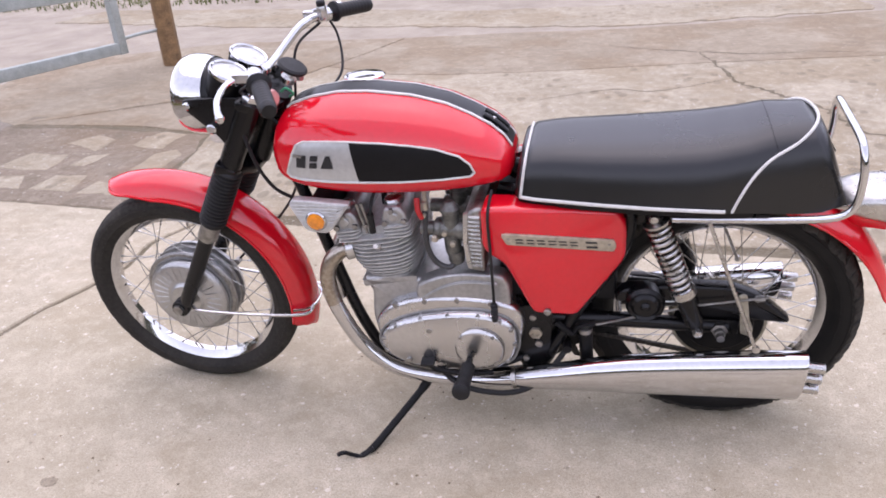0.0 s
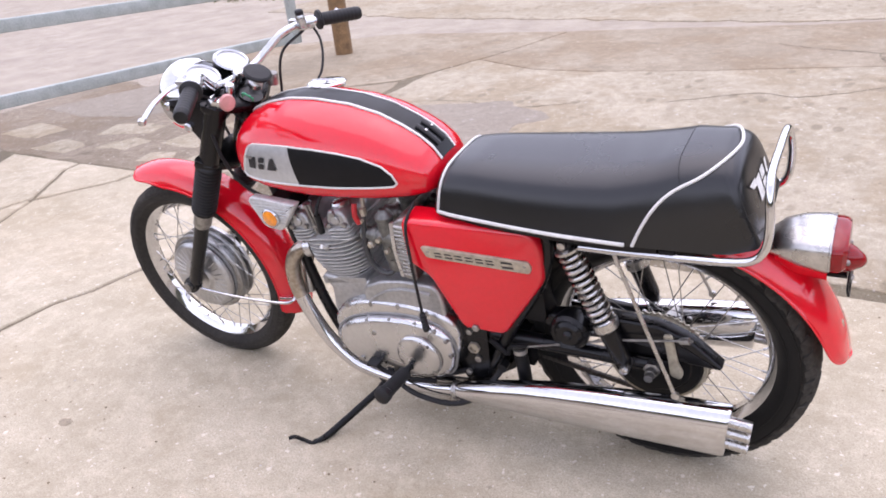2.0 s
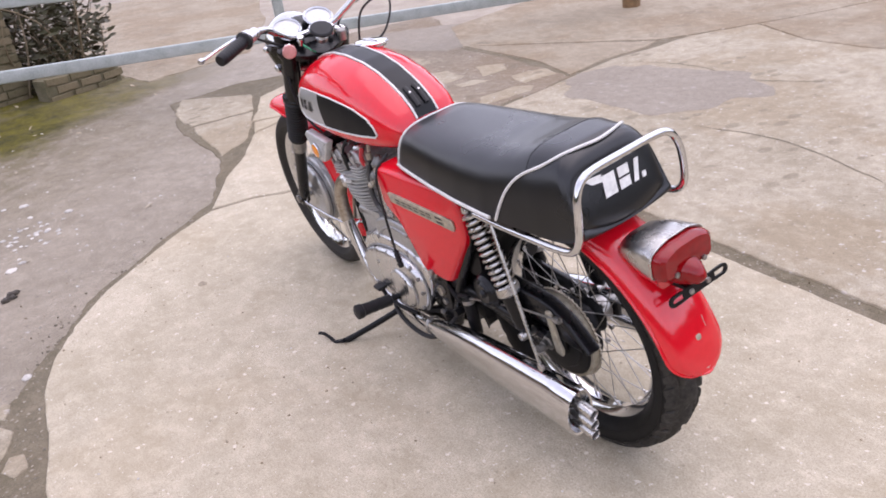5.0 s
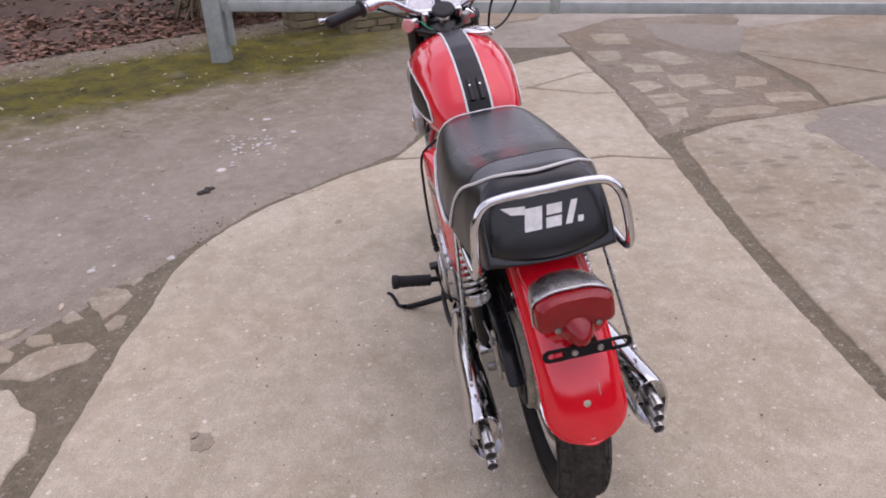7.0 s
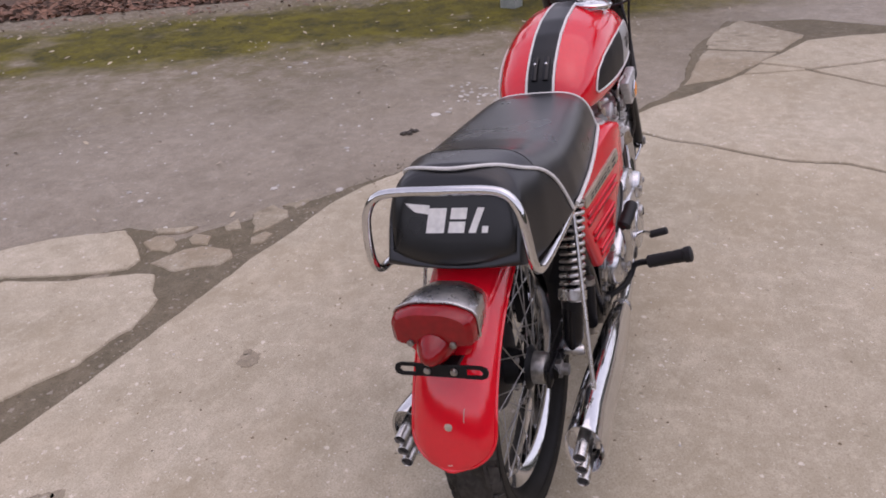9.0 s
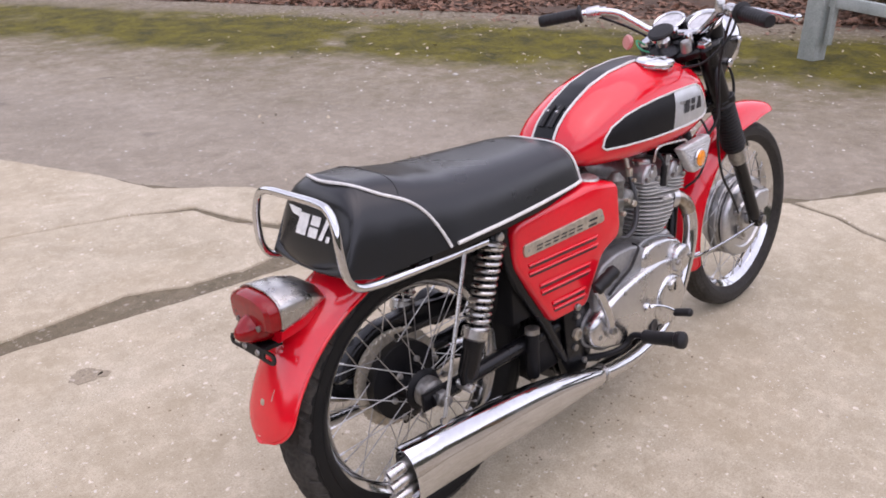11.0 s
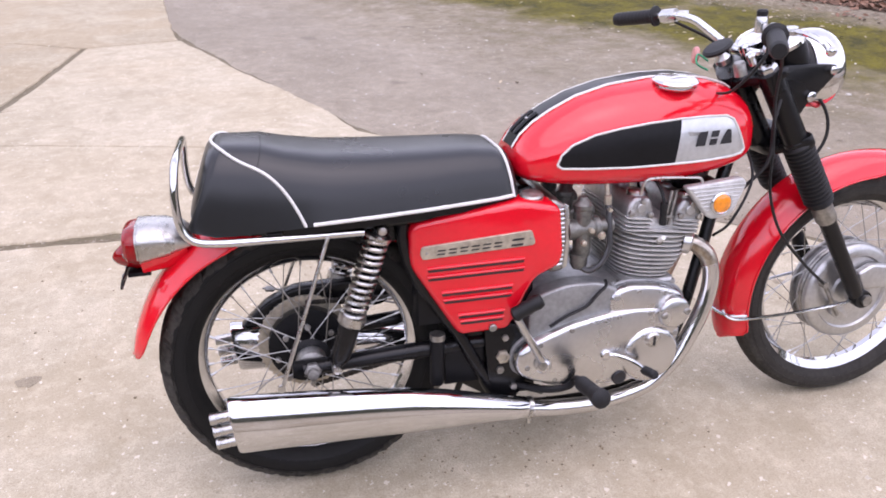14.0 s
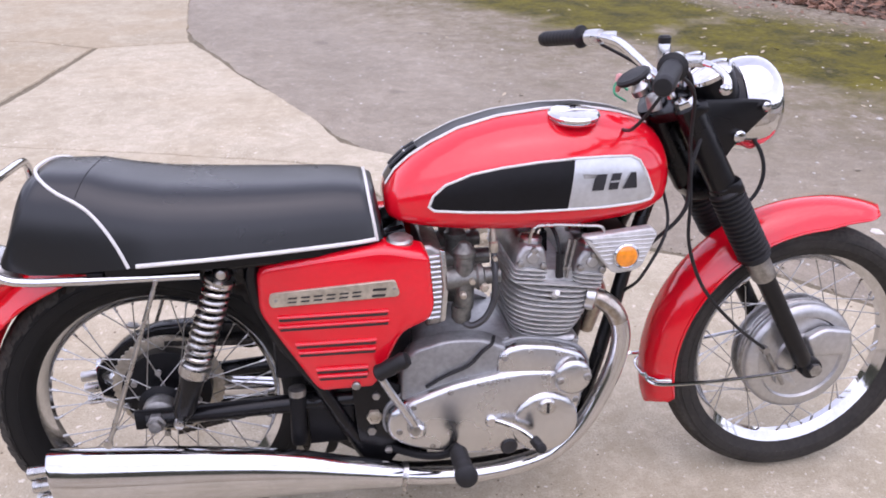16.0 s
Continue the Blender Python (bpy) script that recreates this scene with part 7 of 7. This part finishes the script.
for s in (-1, 1):
    tap = Geo()
    tap.tube([(0.70, s * 0.10, 0.712), (0.70, s * 0.11, 0.668)], 0.006, 10).lathe([(0.010, 0), (0.010, 0.02), (0.007, 0.022)], (0.70, s * 0.11, 0.665), (0, 0, 1), 8).tube([(0.70, s * 0.11, 0.655), (0.70, s * 0.13, 0.655)], 0.005, 8)
    part("fuel_tap", tap, BADGE, bike, "brass fuel tap")
    hose = Geo()
    hose.tube(curve_through([(0.70, s * 0.112, 0.665), (0.700, s * 0.125, 0.62), (0.697, s * 0.135, 0.57), (0.678, s * 0.138, 0.53), (0.65, s * 0.132, 0.512), (0.628, s * 0.118, 0.522)], 6), 0.0072, 10)
    part("fuel_hose", hose, FUEL_PIPE, bike, "black rubber fuel hose")
tag_ = Geo()
tag_.tube(curve_through([(0.715, 0.118, 0.70), (0.712, 0.13, 0.672), (0.705, 0.128, 0.65)], 4), 0.007, 8)
part("red_tap_lever", tag_, WIRE_RED, bike, "small red tap lever")

# left-hand cable down to the gearbox, with ribbed boot
cab = Geo()
cab.tube(curve_through([(0.53, 0.13, 0.73), (0.535, 0.176, 0.69), (0.533, 0.187, 0.60), (0.532, 0.190, 0.50), (0.533, 0.188, 0.43)], 6), 0.0038, 8)
ck = part("cable", cab, RUBBER, bike, "black cable to the chaincase")
boot = Geo()
boot.lathe([(0.005, 0), (0.009, 0.004), (0.006, 0.010), (0.0095, 0.014), (0.006, 0.02), (0.0095, 0.024), (0.006, 0.03), (0.0095, 0.034), (0.006, 0.04), (0.0095, 0.045), (0.008, 0.056)], (0.533, 0.189, 0.448), (0, -0.06, -1), 14)
part("cable_boot", boot, RUBBER, ck, "ribbed rubber boot")
drain = Geo()
drain.tube(curve_through([(0.70, 0.165, 0.222), (0.66, 0.185, 0.184), (0.60, 0.19, 0.158), (0.51, 0.187, 0.152), (0.44, 0.175, 0.178), (0.39, 0.15, 0.23), (0.36, 0.13, 0.27)], 6), 0.0075, 10)
part("breather_hose", drain, RUBBER, bike, "black rubber breather hose")
rc = Geo()
rc.tube(curve_through([(0.55, -0.150, 0.386), (0.59, -0.153, 0.41), (0.64, -0.153, 0.43), (0.668, -0.152, 0.458), (0.69, -0.145, 0.472), (0.70, -0.12, 0.475)], 5), 0.004, 8)
part("tacho_cable", rc, RUBBER, bike, "black cable over the gearbox")

# ---------------------------------------------------------------- oil cooler under the tank nose
core = Geo()
core.box((0.93, -0.134, 0.625), (0.985, 0.134, 0.695), 0.004)
cooler = part("oil_cooler", core, SATIN, bike, "black oil cooler with finned alloy ends")
for s in (-1, 1):
    e = Geo()
    poly = rounded([(0.872, 0.700), (1.018, 0.712), (1.030, 0.697), (1.000, 0.628), (0.985, 0.620), (0.945, 0.616), (0.932, 0.624)], 0.008, 3)
    e.prism(poly, s * 0.132, s * 0.158, 0.005, 3)
    endc = part("cooler_end", e, FINS, cooler, "ribbed alloy end cover")
    for k in range(7):
        z = 0.640 + k * 0.0092
        x0 = 0.925 - (z - 0.64) * 0.75
        x1 = 1.002 + (z - 0.64) * 0.42
        rb = Geo()
        rb.tube([(x0, s * 0.1578, z), (x1, s * 0.1578, z + 0.002)], 0.0017, 6)
        part("rib", rb, SATIN_ALLOY, endc)
    rf = Geo()
    rf.lathe([(0.026, 0), (0.027, 0.008), (0.024, 0.011), (0.021, 0.010)], (0.963, s * 0.156, 0.656), (0, s, 0), 28)
    ring_ = part("reflector_ring", rf, CHROME, endc, "chrome reflector ring")
    am = Geo()
    am.lathe([(0.022, 0.004), (0.022, 0.011), (0.015, 0.014), (0.001, 0.015)], (0.963, s * 0.156, 0.656), (0, s, 0), 24)
    part("reflector", am, AMBER, ring_, "round amber reflector")

# ---------------------------------------------------------------- fork
def along(d, y):
    """A point d metres down a fork leg."""
    return Vector((1.094, y, 0.944)) + AXIS_DIR * d


for s in (-1, 1):
    y = 0.093 * s
    up = Geo()
    up.lathe([(0.024, 0.0), (0.029, 0.004), (0.029, 0.195), (0.031, 0.197), (0.031, 0.215)], along(0, y), AXIS_DIR, 24)
    leg = fpart("fork_leg", up, BLACK, bike, "black fork leg with ribbed gaiter")
    gt = Geo()
    prof = [(0.030, 0.205)]
    for k in range(15):
        d = 0.212 + k * 0.0118
        prof += [(0.0365, d), (0.0365, d + 0.004), (0.031, d + 0.007), (0.031, d + 0.0085)]
    prof += [(0.033, 0.392), (0.030, 0.396)]
    gt.lathe(prof, along(0, y), AXIS_DIR, 24)
    fpart("gaiter", gt, RUBBER, leg, "ribbed black rubber gaiter")
    col = Geo()
    col.lathe([(0.026, 0.385), (0.0265, 0.395), (0.0265, 0.445), (0.023, 0.452)], along(0, y), AXIS_DIR, 24)
    fpart("seal_holder", col, STEEL, leg, "bright steel seal holder")
    lo = Geo()
    lo.lathe([(0.0225, 0.45), (0.0215, 0.46), (0.0205, 0.66), (0.021, 0.70), (0.018, 0.712), (0.001, 0.715)], along(0, y), AXIS_DIR, 22)
    p = along(0.715, y)
    lo.lathe([(0.024, -0.016), (0.026, -0.012), (0.026, 0.012), (0.024, 0.016)], (FRONT.x - 0.004, y, FRONT.z), (0, 1, 0), 20)
    fpart("slider", lo, BLACK, leg, "black enamelled fork slider")
    bt = Geo()
    bt.lathe([(0.011, 0), (0.011, 0.006), (0.006, 0.009), (0.001, 0.009)], (FRONT.x - 0.004, y + s * 0.016, FRONT.z), (0, s, 0), 8)
    fpart("pinch_bolt", bt, STEEL, leg)
    capn = Geo()
    capn.lathe([(0.022, -0.012), (0.022, -0.002), (0.018, 0.004), (0.001, 0.005)], along(-0.01, y), -AXIS_DIR, 6)
    fpart("fork_cap", capn, CHROME, leg, "chrome fork top nut")
ang = math.degrees(math.atan2(0.36, 0.63))
for d, t in ((0.012, 0.022), (0.205, 0.03)):
    c = along(d, 0)
    m = Matrix.Translation(c) @ Matrix.Rotation(radians(-ang), 4, 'Y') @ Matrix.Rotation(radians(90), 4, 'X')
    yk = Geo()
    yk.prism(rounded([(-0.06, -0.04), (-0.005, -0.128), (0.03, -0.128), (0.032, 0.128), (-0.005, 0.128), (-0.06, 0.04)], 0.02), -t / 2, t / 2, 0.004, 2, m)
    fpart("fork_yoke", yk, BLACK, bike, "black fork yoke")
stem = Geo()
stem.lathe([(0.028, -0.06), (0.036, -0.05), (0.036, -0.04), (0.02, -0.032), (0.016, 0.0)], AXIS_TOP + Vector((-0.012, 0, 0.055)), AXIS_DIR, 24)
kn = Geo()
kn.lathe([(0.010, -0.01), (0.012, 0.004), (0.034, 0.007), (0.037, 0.011), (0.037, 0.015), (0.032, 0.019), (0.001, 0.021)], (1.022, 0.0, 0.978), -AXIS_DIR, 32)
knob = fpart("steering_damper_knob", kn, RUBBER, bike, "round black steering damper knob")
ks = Geo()
ks.lathe([(0.017, -0.03), (0.019, -0.016), (0.013, -0.008), (0.010, 0.0)], (1.022, 0, 0.978), -AXIS_DIR, 20)
fpart("damper_rod", ks, CHROME_WORN, knob)

# ---------------------------------------------------------------- headlamp and gauges
LA = Vector((1, 0, 0.04)).normalized()
lc = Vector((1.238, 0, 0.923))
sh = Geo()
sh.lathe([(0.001, -0.088), (0.03, -0.084), (0.058, -0.069), (0.078, -0.044), (0.089, -0.014), (0.091, 0.006)], lc, LA, 44)
hl = fpart("headlamp", sh, BLACK, bike, "round headlamp with black shell and deep chrome rim")
rm = Geo()
rm.lathe([(0.088, -0.012), (0.093, -0.010), (0.098, 0.012), (0.0995, 0.030), (0.099, 0.046), (0.095, 0.061), (0.088, 0.071), (0.084, 0.070)], lc, LA, 44)
fpart("headlamp_rim", rm, CHROME, hl, "polished chrome rim")
ln = Geo()
ln.lathe([(0.090, 0.064), (0.077, 0.078), (0.05, 0.088), (0.001, 0.093)], lc, LA, 40)
fpart("headlamp_lens", ln, SKY_PALE_GLASS, hl, "ribbed clear headlamp lens")
for s in (-1, 1):
    ear = Geo()
    ear.prism(rounded([(1.09, 0.90), (1.115, 0.955), (1.18, 0.955), (1.235, 0.952), (1.272, 0.948), (1.268, 0.925), (1.235, 0.892), (1.20, 0.858), (1.165, 0.80), (1.135, 0.82)], 0.014), s * 0.094, s * 0.105, 0.003)
    er = fpart("headlamp_bracket", ear, BLACK, bike, "black headlamp bracket ear")
    for x, z, r in ((1.256, 0.937, 0.010), (1.206, 0.878, 0.013)):
        bt = Geo()
        bt.lathe([(r, -0.002), (r, 0.008), (r * 0.7, 0.012), (0.001, 0.013)], (x, s * 0.105, z), (0, s, 0), 14)
        fpart("bolt", bt, CHROME, er, "bright bolt")
    gn = Vector((-0.55, 0, 1)).normalized()
    gc = Vector((1.152, s * 0.058, 0.998))
    cup = Geo()
    cup.lathe([(0.02, -0.085), (0.034, -0.075), (0.043, -0.055), (0.046, -0.02), (0.046, -0.002)], gc, gn, 32)
    ga = fpart("speedometer" if s > 0 else "tachometer", cup, SATIN, bike, "round instrument in a black cup with bright face")
    bz = Geo()
    bz.lathe([(0.046, -0.006), (0.049, -0.003), (0.049, 0.005), (0.045, 0.009), (0.041, 0.006), (0.040, 0.001)], gc, gn, 36)
    fpart("bezel", bz, CHROME, ga, "chrome bezel")
    face = Geo()
    face.lathe([(0.041, 0.002), (0.03, 0.0042), (0.001, 0.005)], gc, gn, 32)
    fpart("dial", face, SKY_PALE_GLASS, ga, "glass face mirroring the sky")
for p in ((1.085, 0.0, 0.985), (1.07, -0.055, 0.972), (1.07, 0.055, 0.972)):
    fpart("clamp_nut", Geo().lathe([(0.012, -0.02), (0.013, 0.004), (0.010, 0.009), (0.001, 0.011)], p, (-0.5, 0, 1), 16), CHROME, bike, "chrome clamp nut")
lock = Geo()
lock.lathe([(0.015, -0.03), (0.015, -0.004), (0.012, 0.002), (0.001, 0.003)], (1.03, -0.07, 0.962), (-0.3, 0, 1), 20)
fpart("brake_switch_cap", lock, STEEL, bike, "small dull metal cap")
wires = Geo()
wires.tube(curve_through([(1.03, 0.06, 0.95), (1.01, 0.075, 0.965), (1.0, 0.06, 0.945), (1.02, 0.04, 0.93)], 5), 0.0028, 6)
fpart("green_wire", wires, WIRE_GREEN, bike, "loose green wire")
w2 = Geo()
w2.tube(curve_through([(1.22, -0.05, 0.87), (1.25, -0.07, 0.845), (1.28, -0.06, 0.85)], 5), 0.003, 6)
fpart("red_wire", w2, WIRE_RED, bike, "loose red wire")

# ---------------------------------------------------------------- handlebar and controls
hb = Geo()
halfb = [(1.098, 0.0, 0.975), (1.098, 0.045, 0.976), (1.09, 0.085, 0.985), (1.068, 0.125, 1.012), (1.04, 0.165, 1.04), (1.008, 0.215, 1.048), (0.99, 0.245, 1.045), (0.925, 0.355, 1.03)]
hb.tube(curve_through([(x, -y, z) for x, y, z in reversed(halfb[1:])] + halfb, 5), 0.0108, 12)
bar = fpart("handlebar", hb, CHROME, bike, "chrome handlebar")
for s in (-1, 1):
    a, b = Vector((0.985, s * 0.253, 1.0445)), Vector((0.920, s * 0.363, 1.029))
    d = (b - a).normalized()
    L_ = (b - a).length
    gp_ = Geo()
    prof = [(0.012, -0.002), (0.026, 0.0), (0.027, 0.006), (0.018, 0.012)]
    for k in range(9):
        h = 0.02 + k * (L_ - 0.03) / 9
        prof += [(0.0178, h), (0.0188, h + 0.003), (0.0178, h + 0.0075)]
    prof += [(0.0175, L_ - 0.006), (0.015, L_), (0.001, L_ + 0.001)]
    gp_.lathe(prof, a, d, 24)
    fpart("grip", gp_, RUBBER, bar, "ribbed black rubber grip")
    pv = Geo()
    c = Vector((1.004, s * 0.222, 1.046))
    pv.lathe([(0.017, -0.02), (0.018, -0.012), (0.018, 0.012), (0.017, 0.02)], c, d, 18).box((c.x + 0.005, c.y - 0.012, c.z - 0.008), (c.x + 0.05, c.y + 0.012, c.z + 0.012), 0.004)
    if s < 0:
        pv.lathe([(0.012, -0.016), (0.013, -0.01), (0.013, 0.012), (0.011, 0.018), (0.001, 0.019)], c + Vector((-0.012, 0.03, 0.014)), (0, 0, 1), 14)
    lv = fpart("lever_clamp", pv, ALLOY, bar, "polished lever clamp and mirror boss")
    le = Geo()
    ln_ = curve_through([c + Vector((0.045, 0, 0.002)), c + Vector((0.058, s * 0.035, -0.004)), c + Vector((0.050, s * 0.09, -0.012)), c + Vector((0.030, s * 0.135, -0.018)), c + Vector((0.012, s * 0.165, -0.02))], 5)
    le.tube(ln_, [0.0085] * 4 + [0.0075] * (len(ln_) - 4), 10, flat=0.65)
    le.lathe([(0.001, -0.010), (0.007, -0.008), (0.010, 0.0), (0.007, 0.008), (0.001, 0.010)], ln_[-1], d, 14)
    fpart("lever", le, CHROME, lv, "polished ball-ended lever")
    if s > 0:
        continue
    bk = Geo()
    bk.lathe([(0.011, 0), (0.012, 0.012), (0.009, 0.016), (0.001, 0.017)], c + Vector((-0.012, -s * 0.03, 0.03)), (0, 0, 1), 14)
    fpart("mirror_boss_plug", bk, RUBBER, lv)
pk = Geo()
pk.lathe([(0.004, -0.01), (0.02, -0.004), (0.022, 0.002), (0.018, 0.008), (0.001, 0.010)], (1.03, 0.118, 0.957), (-1, 0.35, 0.1), 26)
fpart("round_reflector", pk, PINK, bike, "faded pink round reflector below the bar")
for nm, pts, r in (("throttle_cable", [(0.995, -0.238, 1.032), (0.978, -0.235, 0.995), (0.962, -0.205, 0.95), (0.955, -0.16, 0.915), (0.965, -0.09, 0.90), (1.0, -0.03, 0.885)], 0.0034),
                   ("front_brake_cable", [(1.01, -0.215, 1.03), (1.07, -0.17, 0.98), (1.085, -0.145, 0.88), (1.10, -0.14, 0.76), (1.11, -0.135, 0.66), (1.16, -0.125, 0.55), (1.25, -0.115, 0.45), (1.35, -0.085, 0.365)], 0.0038),
                   ("clutch_cable", [(1.01, 0.215, 1.035), (1.09, 0.14, 0.985), (1.11, 0.06, 0.93), (1.06, 0.045, 0.86), (0.98, 0.05, 0.80)], 0.0038),
                   ("speedometer_cable", [(1.17, -0.05, 0.93), (1.26, -0.075, 0.86), (1.285, -0.085, 0.79), (1.26, -0.085, 0.73), (1.20, -0.08, 0.72)], 0.0042),
                   ("wiring_loom", [(1.13, -0.11, 0.90), (1.10, -0.13, 0.83), (1.09, -0.14, 0.74), (1.04, -0.12, 0.67), (0.99, -0.10, 0.62)], 0.0045),
                   ("wiring_loom", [(1.13, 0.11, 0.90), (1.11, 0.12, 0.80), (1.08, 0.11, 0.72), (1.03, 0.10, 0.68)], 0.0045),
                   ("horn_wire", [(1.07, -0.06, 0.78), (1.06, -0.13, 0.70), (1.01, -0.14, 0.60), (0.99, -0.10, 0.55)], 0.0035)):
    cb = Geo()
    cb.tube(curve_through(pts, 6), r, 8)
    fpart(nm, cb, RUBBER, bike, "thin black control cable")
arch = Geo()
arch.tube(curve_through([(1.03, -0.18, 1.035), (1.075, -0.135, 1.01), (1.10, -0.10, 0.97), (1.10, -0.07, 0.93)], 5), 0.0036, 8)
fpart("switch_cable", arch, RUBBER, bike, "thin black switch cable")

# ---------------------------------------------------------------- foot controls and stand
for s in (-1, 1):
    base_ = Vector((0.607, s * 0.185, 0.256))
    tip = Vector((0.603, s * 0.338, 0.292 if s < 0 else 0.284))
    arm = Geo()
    arm.tube(curve_through([(0.47, s * 0.12, 0.225), (0.54, s * 0.158, 0.222), (0.59, s * 0.172, 0.23), base_, base_.lerp(tip, 0.3)], 5), 0.009, 10)
    ft = part("footrest", arm, SATIN, bike, "folding footrest with black rubber")
    rub = Geo()
    d = (tip - base_)
    st0 = base_ + d * 0.22
    ln_ = (tip - st0).length
    rub.lathe([(0.014, 0), (0.019, 0.004), (0.0175, 0.012), (0.019, 0.022), (0.0175, 0.03), (0.019, 0.04), (0.0175, 0.05), (0.019, 0.06), (0.0175, 0.07), (0.019, 0.082), (0.019, ln_ - 0.022), (0.0225, ln_ - 0.018), (0.0225, ln_ - 0.003), (0.018, ln_), (0.001, ln_ + 0.002)], st0, d, 20)
    part("footrest_rubber", rub, RUBBER, ft, "ribbed black rubber")
kl = Geo()
kl.tube(curve_through([(0.525, -0.17, 0.298), (0.505, -0.185, 0.345), (0.470, -0.19, 0.41), (0.452, -0.188, 0.446)], 5), [0.0135] + [0.0115] * 15, 10, flat=0.7)
kl.lathe([(0.017, -0.02), (0.018, 0.01), (0.012, 0.016), (0.001, 0.017)], (0.527, -0.168, 0.296), (0, -1, 0), 18)
kick = part("kick_starter", kl, ALLOY, bike, "alloy kick-start lever with folded pedal")
kp = Geo()
kp.lathe([(0.012, 0), (0.018, 0.006), (0.016, 0.02), (0.018, 0.035), (0.016, 0.05), (0.018, 0.065), (0.014, 0.076), (0.001, 0.078)], (0.446, -0.186, 0.447), (0.80, -0.22, 0.52), 18)
part("kick_rubber", kp, RUBBER, kick, "black ribbed pedal rubber")
gl = Geo()
gl.tube(curve_through([(0.686, -0.172, 0.304), (0.71, -0.187, 0.303), (0.745, -0.198, 0.288), (0.772, -0.21, 0.268)], 5), 0.0062, 10)
gl.lathe([(0.013, -0.006), (0.014, 0.01), (0.010, 0.014), (0.001, 0.015)], (0.685, -0.168, 0.304), (0, -1, 0), 16)
gear = part("gear_lever", gl, CHROME, bike, "chrome gear lever")
gr_ = Geo()
gr_.lathe([(0.008, 0), (0.0115, 0.004), (0.0115, 0.05), (0.008, 0.055), (0.001, 0.056)], (0.772, -0.205, 0.266), (0.05, -1, 0.25), 14)
part("gear_rubber", gr_, RUBBER, gear, "black toe rubber")
bl = Geo()
bl.tube(curve_through([(0.55, 0.17, 0.205), (0.62, 0.182, 0.205), (0.68, 0.188, 0.215), (0.708, 0.19, 0.228), (0.717, 0.19, 0.248)], 5), 0.0065, 10)
pedal = part("brake_pedal", bl, SATIN, bike, "black rear brake pedal")
pad = Geo()
pad.box((0.700, 0.178, 0.246), (0.735, 0.212, 0.256), 0.004)
part("pedal_pad", pad, RUBBER, pedal)
sd = Geo()
sd.tube(curve_through([(0.735, 0.105, 0.135), (0.755, 0.145, 0.113), (0.81, 0.225, 0.072), (0.868, 0.312, 0.034), (0.890, 0.340, 0.03)], 5), [0.013] * 6 + [0.0105] * 15, 10)
stand = part("side_stand", sd, SATIN, bike, "black side stand propping the motorcycle")
foot = Geo()
foot.tube(curve_through([(0.862, 0.322, 0.046), (0.888, 0.342, 0.035), (0.912, 0.348, 0.043), (0.93, 0.36, 0.062), (0.945, 0.372, 0.064)], 5), 0.0065, 8, flat=0.7)
part("stand_foot", foot, SATIN, stand, "curved foot bar")
